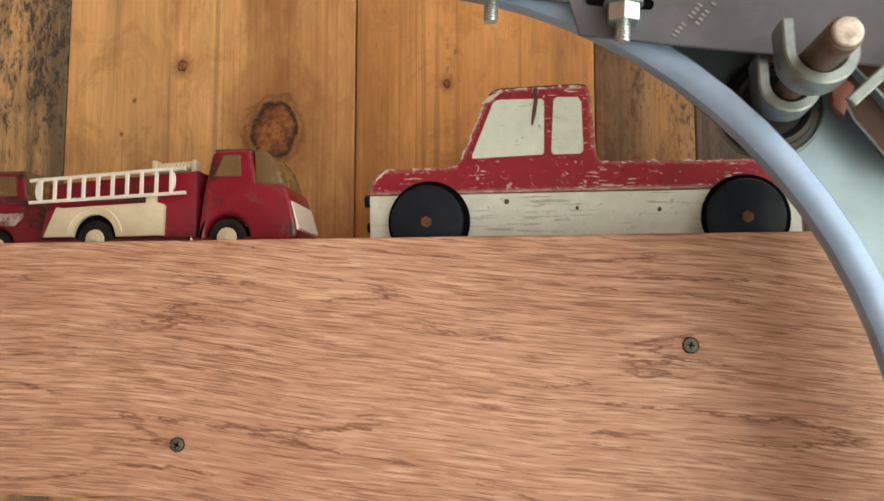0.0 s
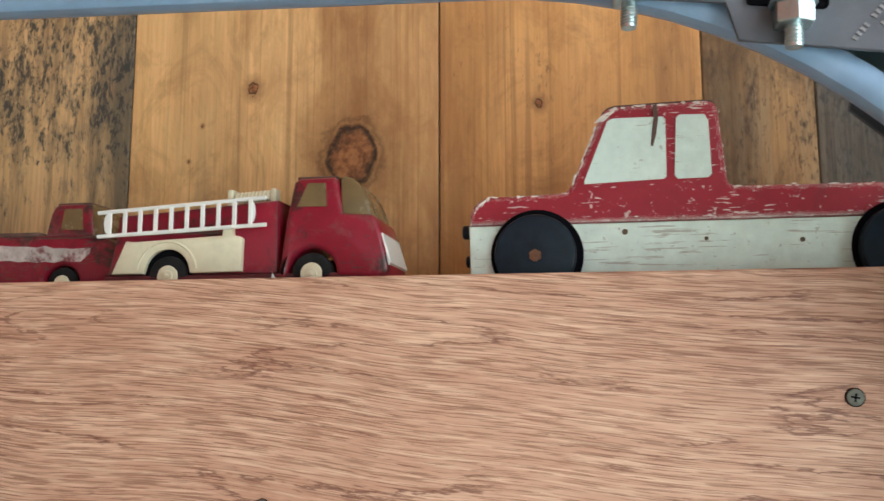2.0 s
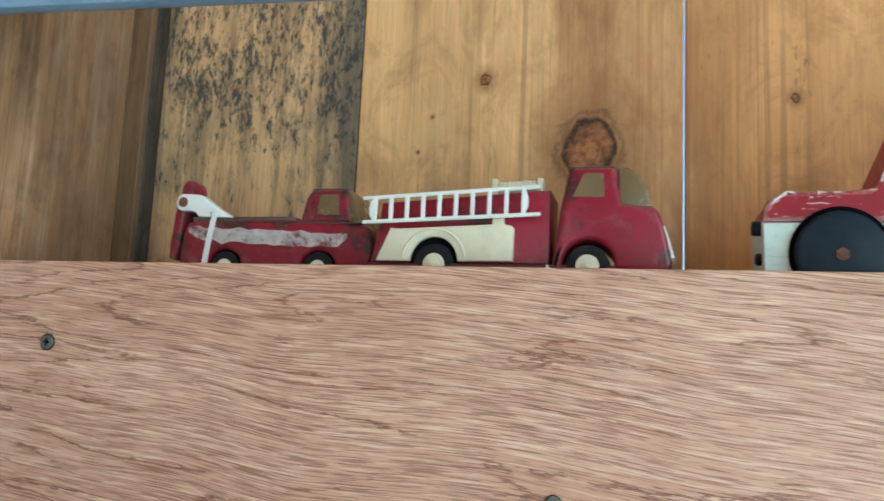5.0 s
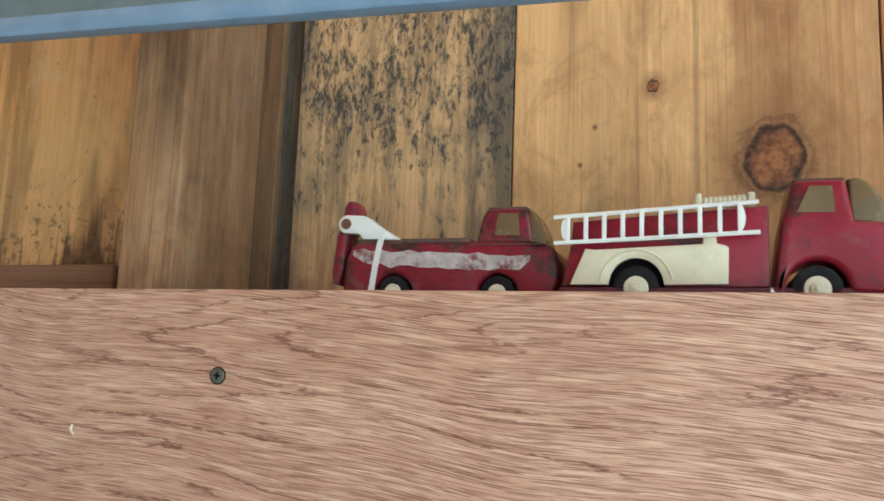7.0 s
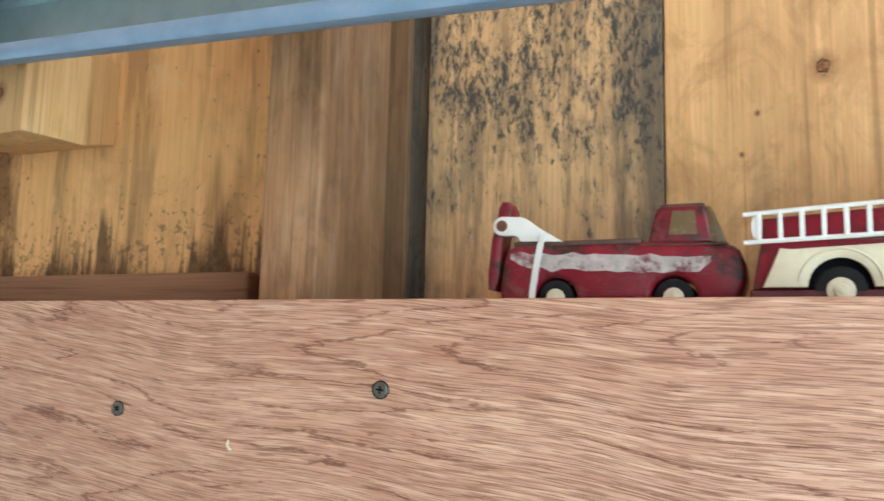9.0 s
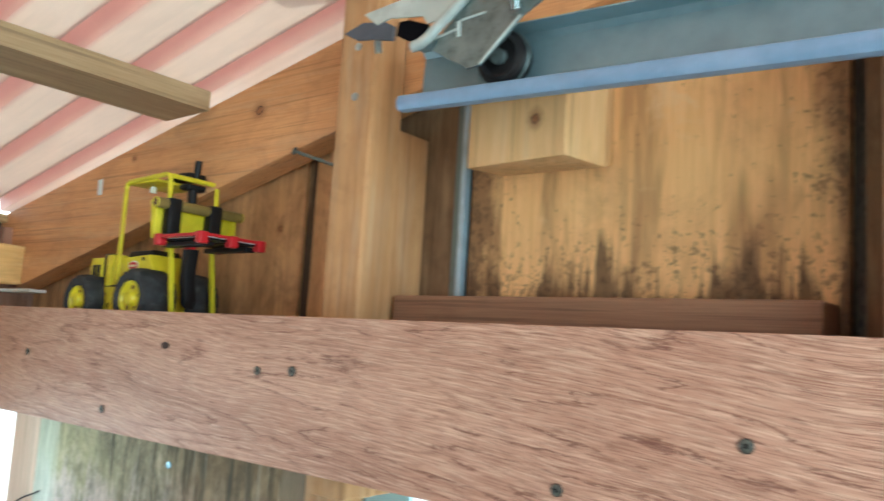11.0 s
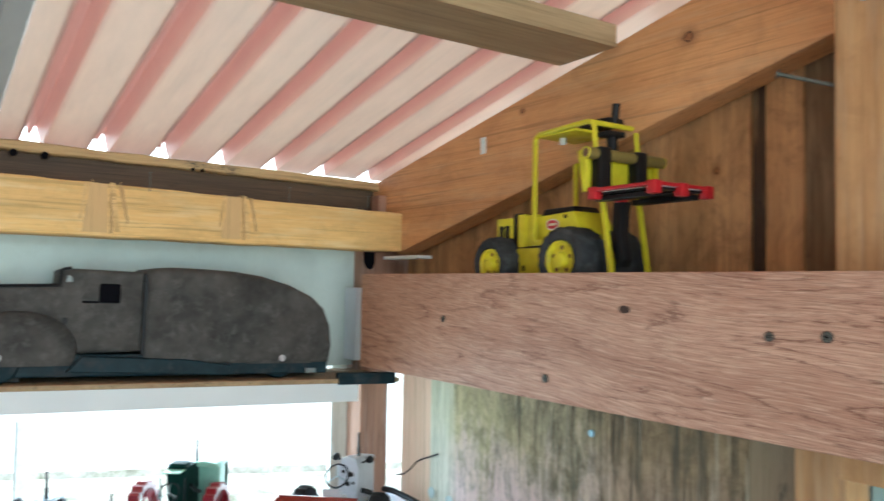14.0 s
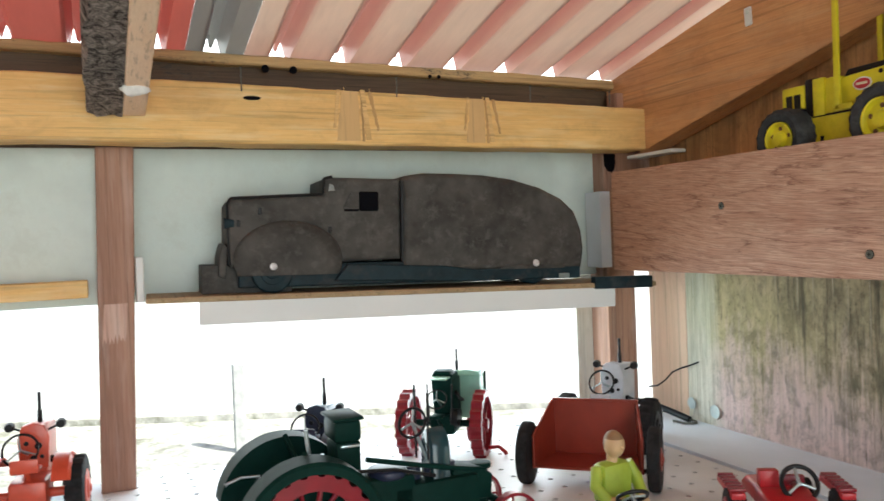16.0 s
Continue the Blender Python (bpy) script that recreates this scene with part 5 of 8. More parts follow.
    for x in (0.0890, 0.1215):
        bm = bmesh.new()
        box(bm, x - 0.0022, x + 0.0022, 0.017, 0.027, 0.063, 0.0785, 0.0012)
        part("reel_post", bm, M_CREAM, reel)
    # cab
    bm = bmesh.new()
    prism(bm, [(0.1322, 0.0105)] + arc(0.1565, 0.0145, 0.0175, 190, -8, 12) + [(0.2030, 0.0095), (0.2095, 0.0120), (0.2110, 0.0170), (0.2100, 0.0235), (0.2075, 0.0350), (0.2045, 0.0450), (0.2020, 0.0515), (0.1985, 0.0545), (0.1780, 0.0562), (0.1742, 0.0795),
               (0.1715, 0.0815), (0.1465, 0.0812), (0.1428, 0.0785), (0.1375, 0.052)], "y", 0.001, W - 0.001, 0.004, 3)
    cab = part("cab", bm, M_TINRED, root, smooth=True)
    bm = bmesh.new()
    box(bm, 0.1445, 0.1735, 0.004, W - 0.004, 0.0798, 0.0828, 0.0012)
    part("cab_roof", bm, M_GRIME, cab, "rubbed brown roof")
    bm = bmesh.new()
    prism(bm, [(0.1760, 0.0545), (0.1752, 0.0815), (0.1800, 0.0822), (0.1850, 0.0802), (0.1895, 0.0758), (0.1932, 0.0695), (0.1962, 0.0625), (0.1985, 0.0540)], "y", 0.0035, W - 0.0035, 0.0025, 3)
    part("windscreen", bm, M_AMBER, root, "smoked amber plastic windscreen", True)
    bm = bmesh.new()
    prism(bm, [(0.1460, 0.0610), (0.1672, 0.0605), (0.1662, 0.0768), (0.1535, 0.0772)], "y", 0.0003, 0.0012)
    part("side_window", bm, M_AMBER, root)
    bm = bmesh.new()
    prism(bm, [(0.2025, 0.0415), (0.2058, 0.0418), (0.2122, 0.0210), (0.2090, 0.0190)], "y", 0.003, W - 0.003, 0.0007)
    part("grille", bm, M_LADDER, root, "white plastic grille")
    bm = bmesh.new()
    prism(bm, [(0.1285, 0.001), (0.1315, 0.0005), (0.1325, 0.012), (0.1305, 0.0155)], "y", -0.0035, -0.0028)
    part("tag", bm, M_LADDER, root)
    for x in (0.051, 0.1565):
        wheel(root, (x, 0.0075, 0.0145), 0.0145, 0.011, M_RUBBER, M_CREAM, 0.0078)
        wheel(root, (x, W - 0.0075, 0.0145), 0.0145, 0.011, M_RUBBER, M_CREAM, 0.0078, 1)


# ---------------------------------------------------------------- tin tow truck
def toy_tow_truck():
    root = thing("toy_tow_truck", pose(1.620, 0.061, 1.392), "battered red tin toy tow truck with white boom", "toy truck", "toys on the long shelf")
    W = 0.056
    bm = bmesh.new()
    prism(bm, [(0.0130, 0.0085)] + arc(0.050, 0.0115, 0.0150, 185, -5, 10) + arc(0.128, 0.0115, 0.0150, 185, -5, 10) + [(0.163, 0.0085), (0.1690, 0.0130), (0.1728, 0.0230), (0.1725, 0.0330), (0.1690, 0.0420), (0.1650, 0.0455),
               (0.1430, 0.0490), (0.110, 0.0495), (0.024, 0.0500), (0.0160, 0.0470), (0.0125, 0.0380), (0.0105, 0.0200), (0.0110, 0.0120)], "y", 0, W, 0.004, 3)
    part("body", bm, M_TINOLD, root, smooth=True)
    bm = bmesh.new()
    box(bm, 0.020, 0.108, 0.0005, W - 0.0005, 0.0482, 0.0520, 0.0016)
    box(bm, 0.108, 0.162, -0.0004, W + 0.0004, 0.0462, 0.0474, 0.0004)
    part("deck_edge", bm, M_GRIME, root, "rust-dark worn edge", True)
    bm = bmesh.new()
    prism(bm, [(0.1115, 0.0480), (0.1155, 0.0660), (0.1185, 0.0715), (0.1220, 0.0730), (0.1475, 0.0728), (0.1495, 0.0705), (0.1530, 0.0480)], "y", 0.002, W - 0.002, 0.003, 3)
    cab = part("cab", bm, M_TINOLD, root, smooth=True)
    bm = bmesh.new()
    box(bm, 0.1195, 0.1480, 0.004, W - 0.004, 0.0712, 0.0744, 0.0014)
    part("cab_roof", bm, M_GRIME, cab, "rubbed brown roof", True)
    bm = bmesh.new()
    prism(bm, [(0.1255, 0.0535), (0.1435, 0.0530), (0.1425, 0.0685), (0.1280, 0.0692)], "y", 0.0011, 0.0022)
    part("side_window", bm, M_AMBER, root)
    bm = bmesh.new()
    prism(bm, [(0.1500, 0.0480), (0.1488, 0.0728), (0.1515, 0.0715), (0.1545, 0.0665), (0.1580, 0.0575), (0.1605, 0.0475)], "y", 0.003, W - 0.003, 0.0012, 2)
    part("windscreen", bm, M_AMBER, root, "smoked amber plastic windscreen", True)
    bm = bmesh.new()
    prism(bm, [(0.0010, 0.0190), (0.0060, 0.0180), (0.0095, 0.0300), (0.0115, 0.0560), (0.0170, 0.0690), (0.0180, 0.0760), (0.0155, 0.0815), (0.0110, 0.0820), (0.0080, 0.0770), (0.0065, 0.0660), (0.0030, 0.0540), (0.0005, 0.0300)], "y", 0.002, 0.024, 0.002)
    part("tail_plate", bm, M_TINOLD, root, smooth=True)
    bm = bmesh.new()
    pts = arc(0.0120, 0.0633, 0.0068, 85, 275, 12) + [(0.0200, 0.0562), (0.0235, 0.0550), (0.0255, 0.0518), (0.0440, 0.0512), (0.0560, 0.0508), (0.0420, 0.0590), (0.0330, 0.0650), (0.0305, 0.0672), (0.0260, 0.0694)]
    prism(bm, pts, "y", -0.001, 0.009, 0.001)
    boom = part("boom", bm, M_LADDER, root, "white plastic boom", True)
    bm = bmesh.new()
    cyl(bm, (0.0120, -0.0017, 0.0633), (0.0120, 0.004, 0.0633), 0.0040, 20)
    part("pulley_hole", bm, M_RUST, boom)
    bm = bmesh.new()
    sweep(bm, [((x, -0.0026 + 0.0008 * k, z), Vector((1, 0, 0)), Vector((0, 1, 0))) for k, (x, z) in enumerate(((0.0425, 0.0560), (0.0400, 0.0480), (0.0370, 0.0330), (0.0345, 0.0170), (0.0330, 0.0005)))], [(-0.0022, -0.0005), (0.0022, -0.0005), (0.0022, 0.0005), (-0.0022, 0.0005)])
    part("strap", bm, M_LADDER, root, "white plastic strap")
    bm = bmesh.new()
    r = random.Random(8)
    top = [(0.0185 + 0.1330 * k / 18, 0.0440 - 0.0050 * k / 18 + r.uniform(-0.0013, 0.0013)) for k in range(19)]
    low = [(x, z - 0.0095 - r.uniform(0.0, 0.0035) * math.sin(math.pi * k / 18) + (0.006 if k in (0, 18) else 0.0)) for k, (x, z) in enumerate(top)]
    prism(bm, top + low[::-1], "y", -0.0005, 0.0006)
    part("paint_stripe", bm, M_TAPE, root, "rubbed silver stripe")
    for x in (0.050, 0.128):
        wheel(root, (x, 0.008, 0.0125), 0.0125, 0.011, M_RUBBER, M_CREAM, 0.0066)
        wheel(root, (x, W - 0.008, 0.0125), 0.0125, 0.011, M_RUBBER, M_CREAM, 0.0062, 1)


# ---------------------------------------------------------------- forklift
def toy_forklift():
    root = thing("toy_forklift", pose(0.338, 0.082, 1.372), "yellow tin toy forklift carrying a red pallet", "toy forklift", "toys on the long shelf")
    H = 0.033
    # chassis sill and the engine housing with its sloping front
    bm = bmesh.new()
    prism(bm, [(0.034, 0.026), (0.034, 0.067), (0.098, 0.067), (0.165, 0.060), (0.186, 0.050), (0.186, 0.026)], "y", -H - 0.001, H + 0.001, 0.002)
    sill = part("chassis", bm, M_YELLOW, root, smooth=True)
    bm = bmesh.new()
    prism(bm, [(0.041, 0.0675), (0.041, 0.111), (0.072, 0.1125), (0.072, 0.108), (0.148, 0.112), (0.168, 0.080), (0.186, 0.052), (0.165, 0.0605)], "y", -H, H, 0.0025, 3)
    body = part("body", bm, M_YELLOW, root, smooth=True)
    bm = bmesh.new()
    box(bm, 0.0385, 0.056, -H - 0.0022, -H + 0.004, 0.066, 0.1135, 0.0012)
    part("body_rib", bm, M_YELLOW, body, smooth=True)
    bm = bmesh.new()
    box(bm, 0.036, 0.108, -H - 0.0014, -H + 0.001, 0.0645, 0.0672)
    part("seam", bm, M_BLACK, sill)
    bm = bmesh.new()
    box(bm, 0.048, 0.053, -H - 0.0018, -H + 0.001, 0.032, 0.040, 0.0006)
    part("slot", bm, M_BLACK, sill)
    # open counterweight frame with dark windows; black blocks fill the dark gap before it and below
    bm = bmesh.new()
    box(bm, 0.0225, 0.0405, -H + 0.002, H - 0.002, 0.060, 0.116, 0.002)
    part("radiator", bm, M_BLACK, root, smooth=True)
    bm = bmesh.new()
    box(bm, -0.014, 0.0215, -H + 0.001, H - 0.001, 0.080, 0.110, 0.0015)
    cw = part("counterweight", bm, M_YELLOW, root, smooth=True)
    for x0, x1 in ((-0.007, 0.003), (0.006, 0.0165)):
        bm = bmesh.new()
        box(bm, x0, x1, -H + 0.0002, -H + 0.004, 0.0795, 0.099, 0.0005)
        part("vent_slot", bm, M_BLACK, cw)
    bm = bmesh.new()
    box(bm, -0.020, 0.034, -0.026, 0.026, 0.034, 0.0795, 0.003)
    part("rear_block", bm, M_BLACK, root, smooth=True)
    bm = bmesh.new()
    prism(bm, [(0.074, 0.1085), (0.146, 0.1125), (0.140, 0.120), (0.082, 0.119)], "y", -0.024, 0.024, 0.003)
    part("seat", bm, M_BLACK, root, smooth=True)
    # oval badge: white rim, red face, pale bar for the lettering
    for nm, mat, rx, rz, y in (("badge", M_LADDER, 0.0125, 0.0078, -H - 0.0008), ("badge_face", M_BADGE, 0.0108, 0.0062, -H - 0.0013)):
        bm = bmesh.new()
        prism(bm, [(0.110 + rx * math.cos(2 * math.pi * k / 28), 0.0955 + rz * math.sin(2 * math.pi * k / 28)) for k in range(28)], "y", y, -H + 0.0005)
        part(nm, bm, mat, body)
    bm = bmesh.new()
    box(bm, 0.1025, 0.1175, -H - 0.0017, -H, 0.0942, 0.0972)
    part("badge_bar", bm, M_CREAM, body)
    bm = bmesh.new()
    cyl(bm, (0.135, -H - 0.0010, 0.1055), (0.135, -H + 0.0012, 0.1055), 0.0028, 14)
    part("bolt_hole", bm, M_BLACK, body)
    # overhead guard: flat posts at the rear, round bars forward, roof plate
    for y in (-0.0395, 0.0395):
        bm = bmesh.new()
        box(bm, 0.0755, 0.0835, y - 0.0018, y + 0.0018, 0.0685, 0.216, 0.0008)
        part("guard_post", bm, M_YELLOW, root, smooth=True)
        bm = bmesh.new()
        box(bm, 0.0735, 0.1010, y - 0.0018, y + 0.0018, 0.0675, 0.0745, 0.0008)
        part("post_foot", bm, M_YELLOW, root, smooth=True)
        bm = bmesh.new()
        tube(bm, [(0.0795, y, 0.212), (0.081, y, 0.2185), (0.088, y, 0.2225), (0.110, y, 0.2235), (0.182, y, 0.2265), (0.190, y, 0.2245), (0.194, y, 0.217), (0.201, y, 0.135)], 0.0036, 8)
        part("guard_side", bm, M_YELLOW, root, smooth=True)
    bm = bmesh.new()
    box(bm, 0.080, 0.158, -0.038, 0.038, 0.2185, 0.2225, 0.001)
    g = part("guard_roof", bm, M_YELLOW, root, smooth=True)
    bm = bmesh.new()
    tube(bm, [(0.190, -0.0395, 0.2245), (0.190, 0.0395, 0.2245)], 0.0036, 8)
    part("guard_bar", bm, M_YELLOW, root, smooth=True)
    bm = bmesh.new()
    cyl(bm, (0.104, -0.010, 0.219), (0.104, -0.010, 0.2095), 0.0050, 16, bevel=0.0012)
    part("lamp", bm, M_LADDER, g, "white lamp", True)
    bm = bmesh.new()
    prism(bm, [(0.108, 0.2225), (0.112, 0.2275), (0.128, 0.2285), (0.134, 0.2225)], "y", -0.022, -0.002, 0.0015)
    part("beacon", bm, M_BADGE, g, "dull red beacon", True)
    bm = bmesh.new()
    prism(bm, [(0.118, 0.2265), (0.134, 0.234), (0.165, 0.2375), (0.184, 0.2365), (0.187, 0.2265)], "y", -0.006, 0.026, 0.003)
    tube(bm, [(0.183, 0.009, 0.230), (0.185, 0.009, 0.245), (0.186, 0.009, 0.2555)], 0.0052, 10)
    part("hook", bm, M_BLACK, root, "black plastic lifting hook", True)
    bm = bmesh.new()
    box(bm, 0.168, 0.190, -0.008, 0.024, 0.211, 0.2185, 0.002)
    tube(bm, [(0.181, 0.006, 0.214), (0.184, 0.006, 0.180)], 0.0072, 10)
    part("ram", bm, M_BLACK, root, smooth=True)
    # mast: two leaning uprights, a black column, carriage plates and the cross tube
    for y in (-0.037, 0.031):
        bm = bmesh.new()
        tube(bm, [(0.2005, y, 0.150), (0.209, y, 0.110), (0.2255, y, 0.012)], 0.0038, 4)
        part("mast_upright", bm, M_YELLOW, root, smooth=True)
    for y0, y1 in ((-0.0655, -0.060), (0.066, 0.0715)):
        bm = bmesh.new()
        prism(bm, [(0.190, 0.184), (0.2055, 0.186), (0.2065, 0.131), (0.199, 0.130)], "y", y0, y1, 0.0012)
        part("carriage_side", bm, M_YELLOW, root, smooth=True)
    bm = bmesh.new()
    box(bm, 0.195, 0.199, -0.0598, 0.0658, 0.136, 0.180, 0.001)
    part("carriage", bm, M_YELLOW, root, smooth=True)
    bm = bmesh.new()
    ringpath = [(Vector((0.2085, y, 0.1795)), Vector((1, 0, 0)), Vector((0, 0, 1))) for y in (-0.0685, 0.0755)]
    sweep(bm, ringpath, [(0.0075 * math.cos(2 * math.pi * k / 20), 0.0075 * math.sin(2 * math.pi * k / 20)) for k in range(20)])
    bar = part("cross_bar", bm, M_OLIVE, root, "dull olive-yellow tube", True)
    for y, o in ((-0.0685, -1), (0.0755, 1)):
        bm = bmesh.new()
        ringshape(bm, (0.2085, y, 0.1795), "y", 0.0068, 0.0010, 22, 6)
        part("tube_rim", bm, M_YELLOW, bar, smooth=True)
        bm = bmesh.new()
        cyl(bm, (0.2085, y, 0.1795), (0.2085, y + o * 0.0004, 0.1795), 0.0060, 20)
        part("tube_end", bm, M_RUST, bar)
    for y in (-0.041, 0.027):
        bm = bmesh.new()
        box(bm, 0.2000, 0.2175, y - 0.0105, y + 0.0105, 0.132, 0.1885, 0.003)
        part("fork_bracket", bm, M_BLACK, root, smooth=True)
        bm = bmesh.new()
        box(bm, 0.204, 0.300, y - 0.008, y + 0.008, 0.119, 0.1255, 0.001)
        part("fork", bm, M_BLACK, root)
    bm = bmesh.new()
    prism(bm, [(0.2065, 0.120), (0.2225, 0.120), (0.2185, 0.080), (0.2265, 0.046), (0.2210, 0.036), (0.2125, 0.042), (0.2040, 0.080)], "y", -0.018, 0.000, 0.002)
    part("mast_column", bm, M_BLACK, root, smooth=True)
    # red pallet held on the forks
    for y in (-0.061, -0.013, 0.034):
        bm = bmesh.new()
        box(bm, 0.212, 0.313, y - 0.0045, y + 0.0045, 0.1292, 0.1335, 0.001)
        part("pallet_deck", bm, M_ORANGERED, root)
    for y in (-0.037, 0.011):
        bm = bmesh.new()
        box(bm, 0.214, 0.311, y - 0.014, y + 0.014, 0.1292, 0.1310)
        part("pallet_panel", bm, M_LADDER, root)
        bm = bmesh.new()
        box(bm, 0.216, 0.309, y - 0.0165, y + 0.0165, 0.1262, 0.1288)
        part("pallet_underside", bm, M_BLACK, root)
    for x in (0.2165, 0.311):
        bm = bmesh.new()
        box(bm, x - 0.003, x + 0.003, -0.063, 0.036, 0.1298, 0.1342, 0.001)
        part("pallet_bar", bm, M_ORANGERED, root)
        for y in (-0.061, -0.013, 0.034):
            bm = bmesh.new()
            box(bm, x - 0.0068, x + 0.0068, y - 0.0068, y + 0.0068, 0.119, 0.1352, 0.0022)
            part("pallet_block", bm, M_ORANGERED, root, smooth=True)
    # wide lugged tyres on dished yellow wheels
    for x, r, hub, yo, w in ((0.001, 0.0415, 0.0225, 0.060, 0.050), (0.153, 0.0455, 0.0255, 0.064, 0.056)):
        for o in (-1, 1):
            tyre(root, (x, o * (yo - w / 2), r), r, w, hub, o)


def tyre(root, c, r, w, hub_r, out):
    """A balloon tyre with rounded shoulders and staggered lugs, and a dished hub with five holes."""
    x, y, z = c
    bm = bmesh.new()
    n = 40
    prof = [(-0.36, hub_r / r), (-0.47, hub_r / r * 1.12), (-0.50, 0.80), (-0.44, 0.93), (-0.30, 0.985), (0.0, 1.0), (0.30, 0.985), (0.44, 0.93), (0.50, 0.80), (0.47, hub_r / r * 1.12), (0.36, hub_r / r)]
    rings = []
    for k in range(n):
        a = 2 * math.pi * k / n
        ring = []
        for q, (s, f) in enumerate(prof):
            lug = 0.045 if (2 < q < 8 and (k + (0 if q < 5 else 1)) % 2 == 0) else 0.0
            rr = r * (f - lug)
            ring.append(bm.verts.new((x + rr * math.cos(a), y + s * w, z + rr * math.sin(a))))
        rings.append(ring)
    for k in range(n):
        g, h = rings[k], rings[(k + 1) % n]
        for i in range(len(prof) - 1):
            bm.faces.new((g[i], g[i + 1], h[i + 1], h[i]))
    bmesh.ops.recalc_face_normals(bm, faces=bm.faces[:])
    ty = part("wheel", bm, M_TYRE, root, smooth=True)
    yo = y + out * w * 0.42
    bm = bmesh.new()
    m = 36
    steps = [(hub_r * 1.02, -0.002), (hub_r, 0.0015), (hub_r * 0.90, 0.0012), (hub_r * 0.80, -0.004), (hub_r * 0.45, -0.0035), (hub_r * 0.36, 0.0030), (hub_r * 0.20, 0.0036)]
    rings = [[bm.verts.new((x + rr * math.cos(2 * math.pi * k / m), yo + out * d, z + rr * math.sin(2 * math.pi * k / m))) for k in range(m)] for rr, d in steps]
    for g, h in zip(rings, rings[1:]):
        for k in range(m):
            bm.faces.new((g[k], g[(k + 1) % m], h[(k + 1) % m], h[k]))
    bm.faces.new(rings[-1])
    bmesh.ops.recalc_face_normals(bm, faces=bm.faces[:])
    hub = part("hub", bm, M_YELLOW, ty, "yellow dished hub", True)
    for k in range(5):
        a = 2 * math.pi * k / 5 + 0.3
        bm = bmesh.new()
        px, pz = x + hub_r * 0.63 * math.cos(a), z + hub_r * 0.63 * math.sin(a)
        cyl(bm, (px, yo - out * 0.005, pz), (px, yo - out * 0.0030, pz), hub_r * 0.12, 10)
        part("hub_hole", bm, M_RUST, hub)


# ---------------------------------------------------------------- panel van and its small shelf
SHELF_M = Matrix.Translation((0.022, 0.06, 1.226)) @ Euler((0, 0, radians(-93.6))).to_matrix().to_4x4() @ Euler((0, radians(-1.45), 0)).to_matrix().to_4x4()


def van_shelf():
    """Local x runs from the corner along the left wall, local y towards the room."""
    root = thing("wall_shelf", SHELF_M, "narrow dark timber shelf under the cement panel", "shelf")
    bm = bmesh.new()
    box(bm, -0.01, 0.806, -0.185, 0.0, -0.020, -0.012, 0.0015)
    part("board", bm, M_PURLIN, root)
    bm = bmesh.new()
    box(bm, 0.0, 0.11, -0.012, 0.004, -0.022, -0.002, 0.001)
    part("end_cap", bm, M_VANBASE, root)
    bm = bmesh.new()
    box(bm, 0.60, 0.73, -0.16, -0.045, -0.012, 0.030, 0.0015)
    part("rear_batten", bm, M_VAN, root)
    strip = thing("card_strip", SHELF_M, "blank white card strip hanging from the shelf edge", "card strip")
    bm = bmesh.new()
    box(bm, 0.070, 0.736, -0.004, -0.002, -0.052, -0.014)
    part("card", bm, M_CARD, strip)


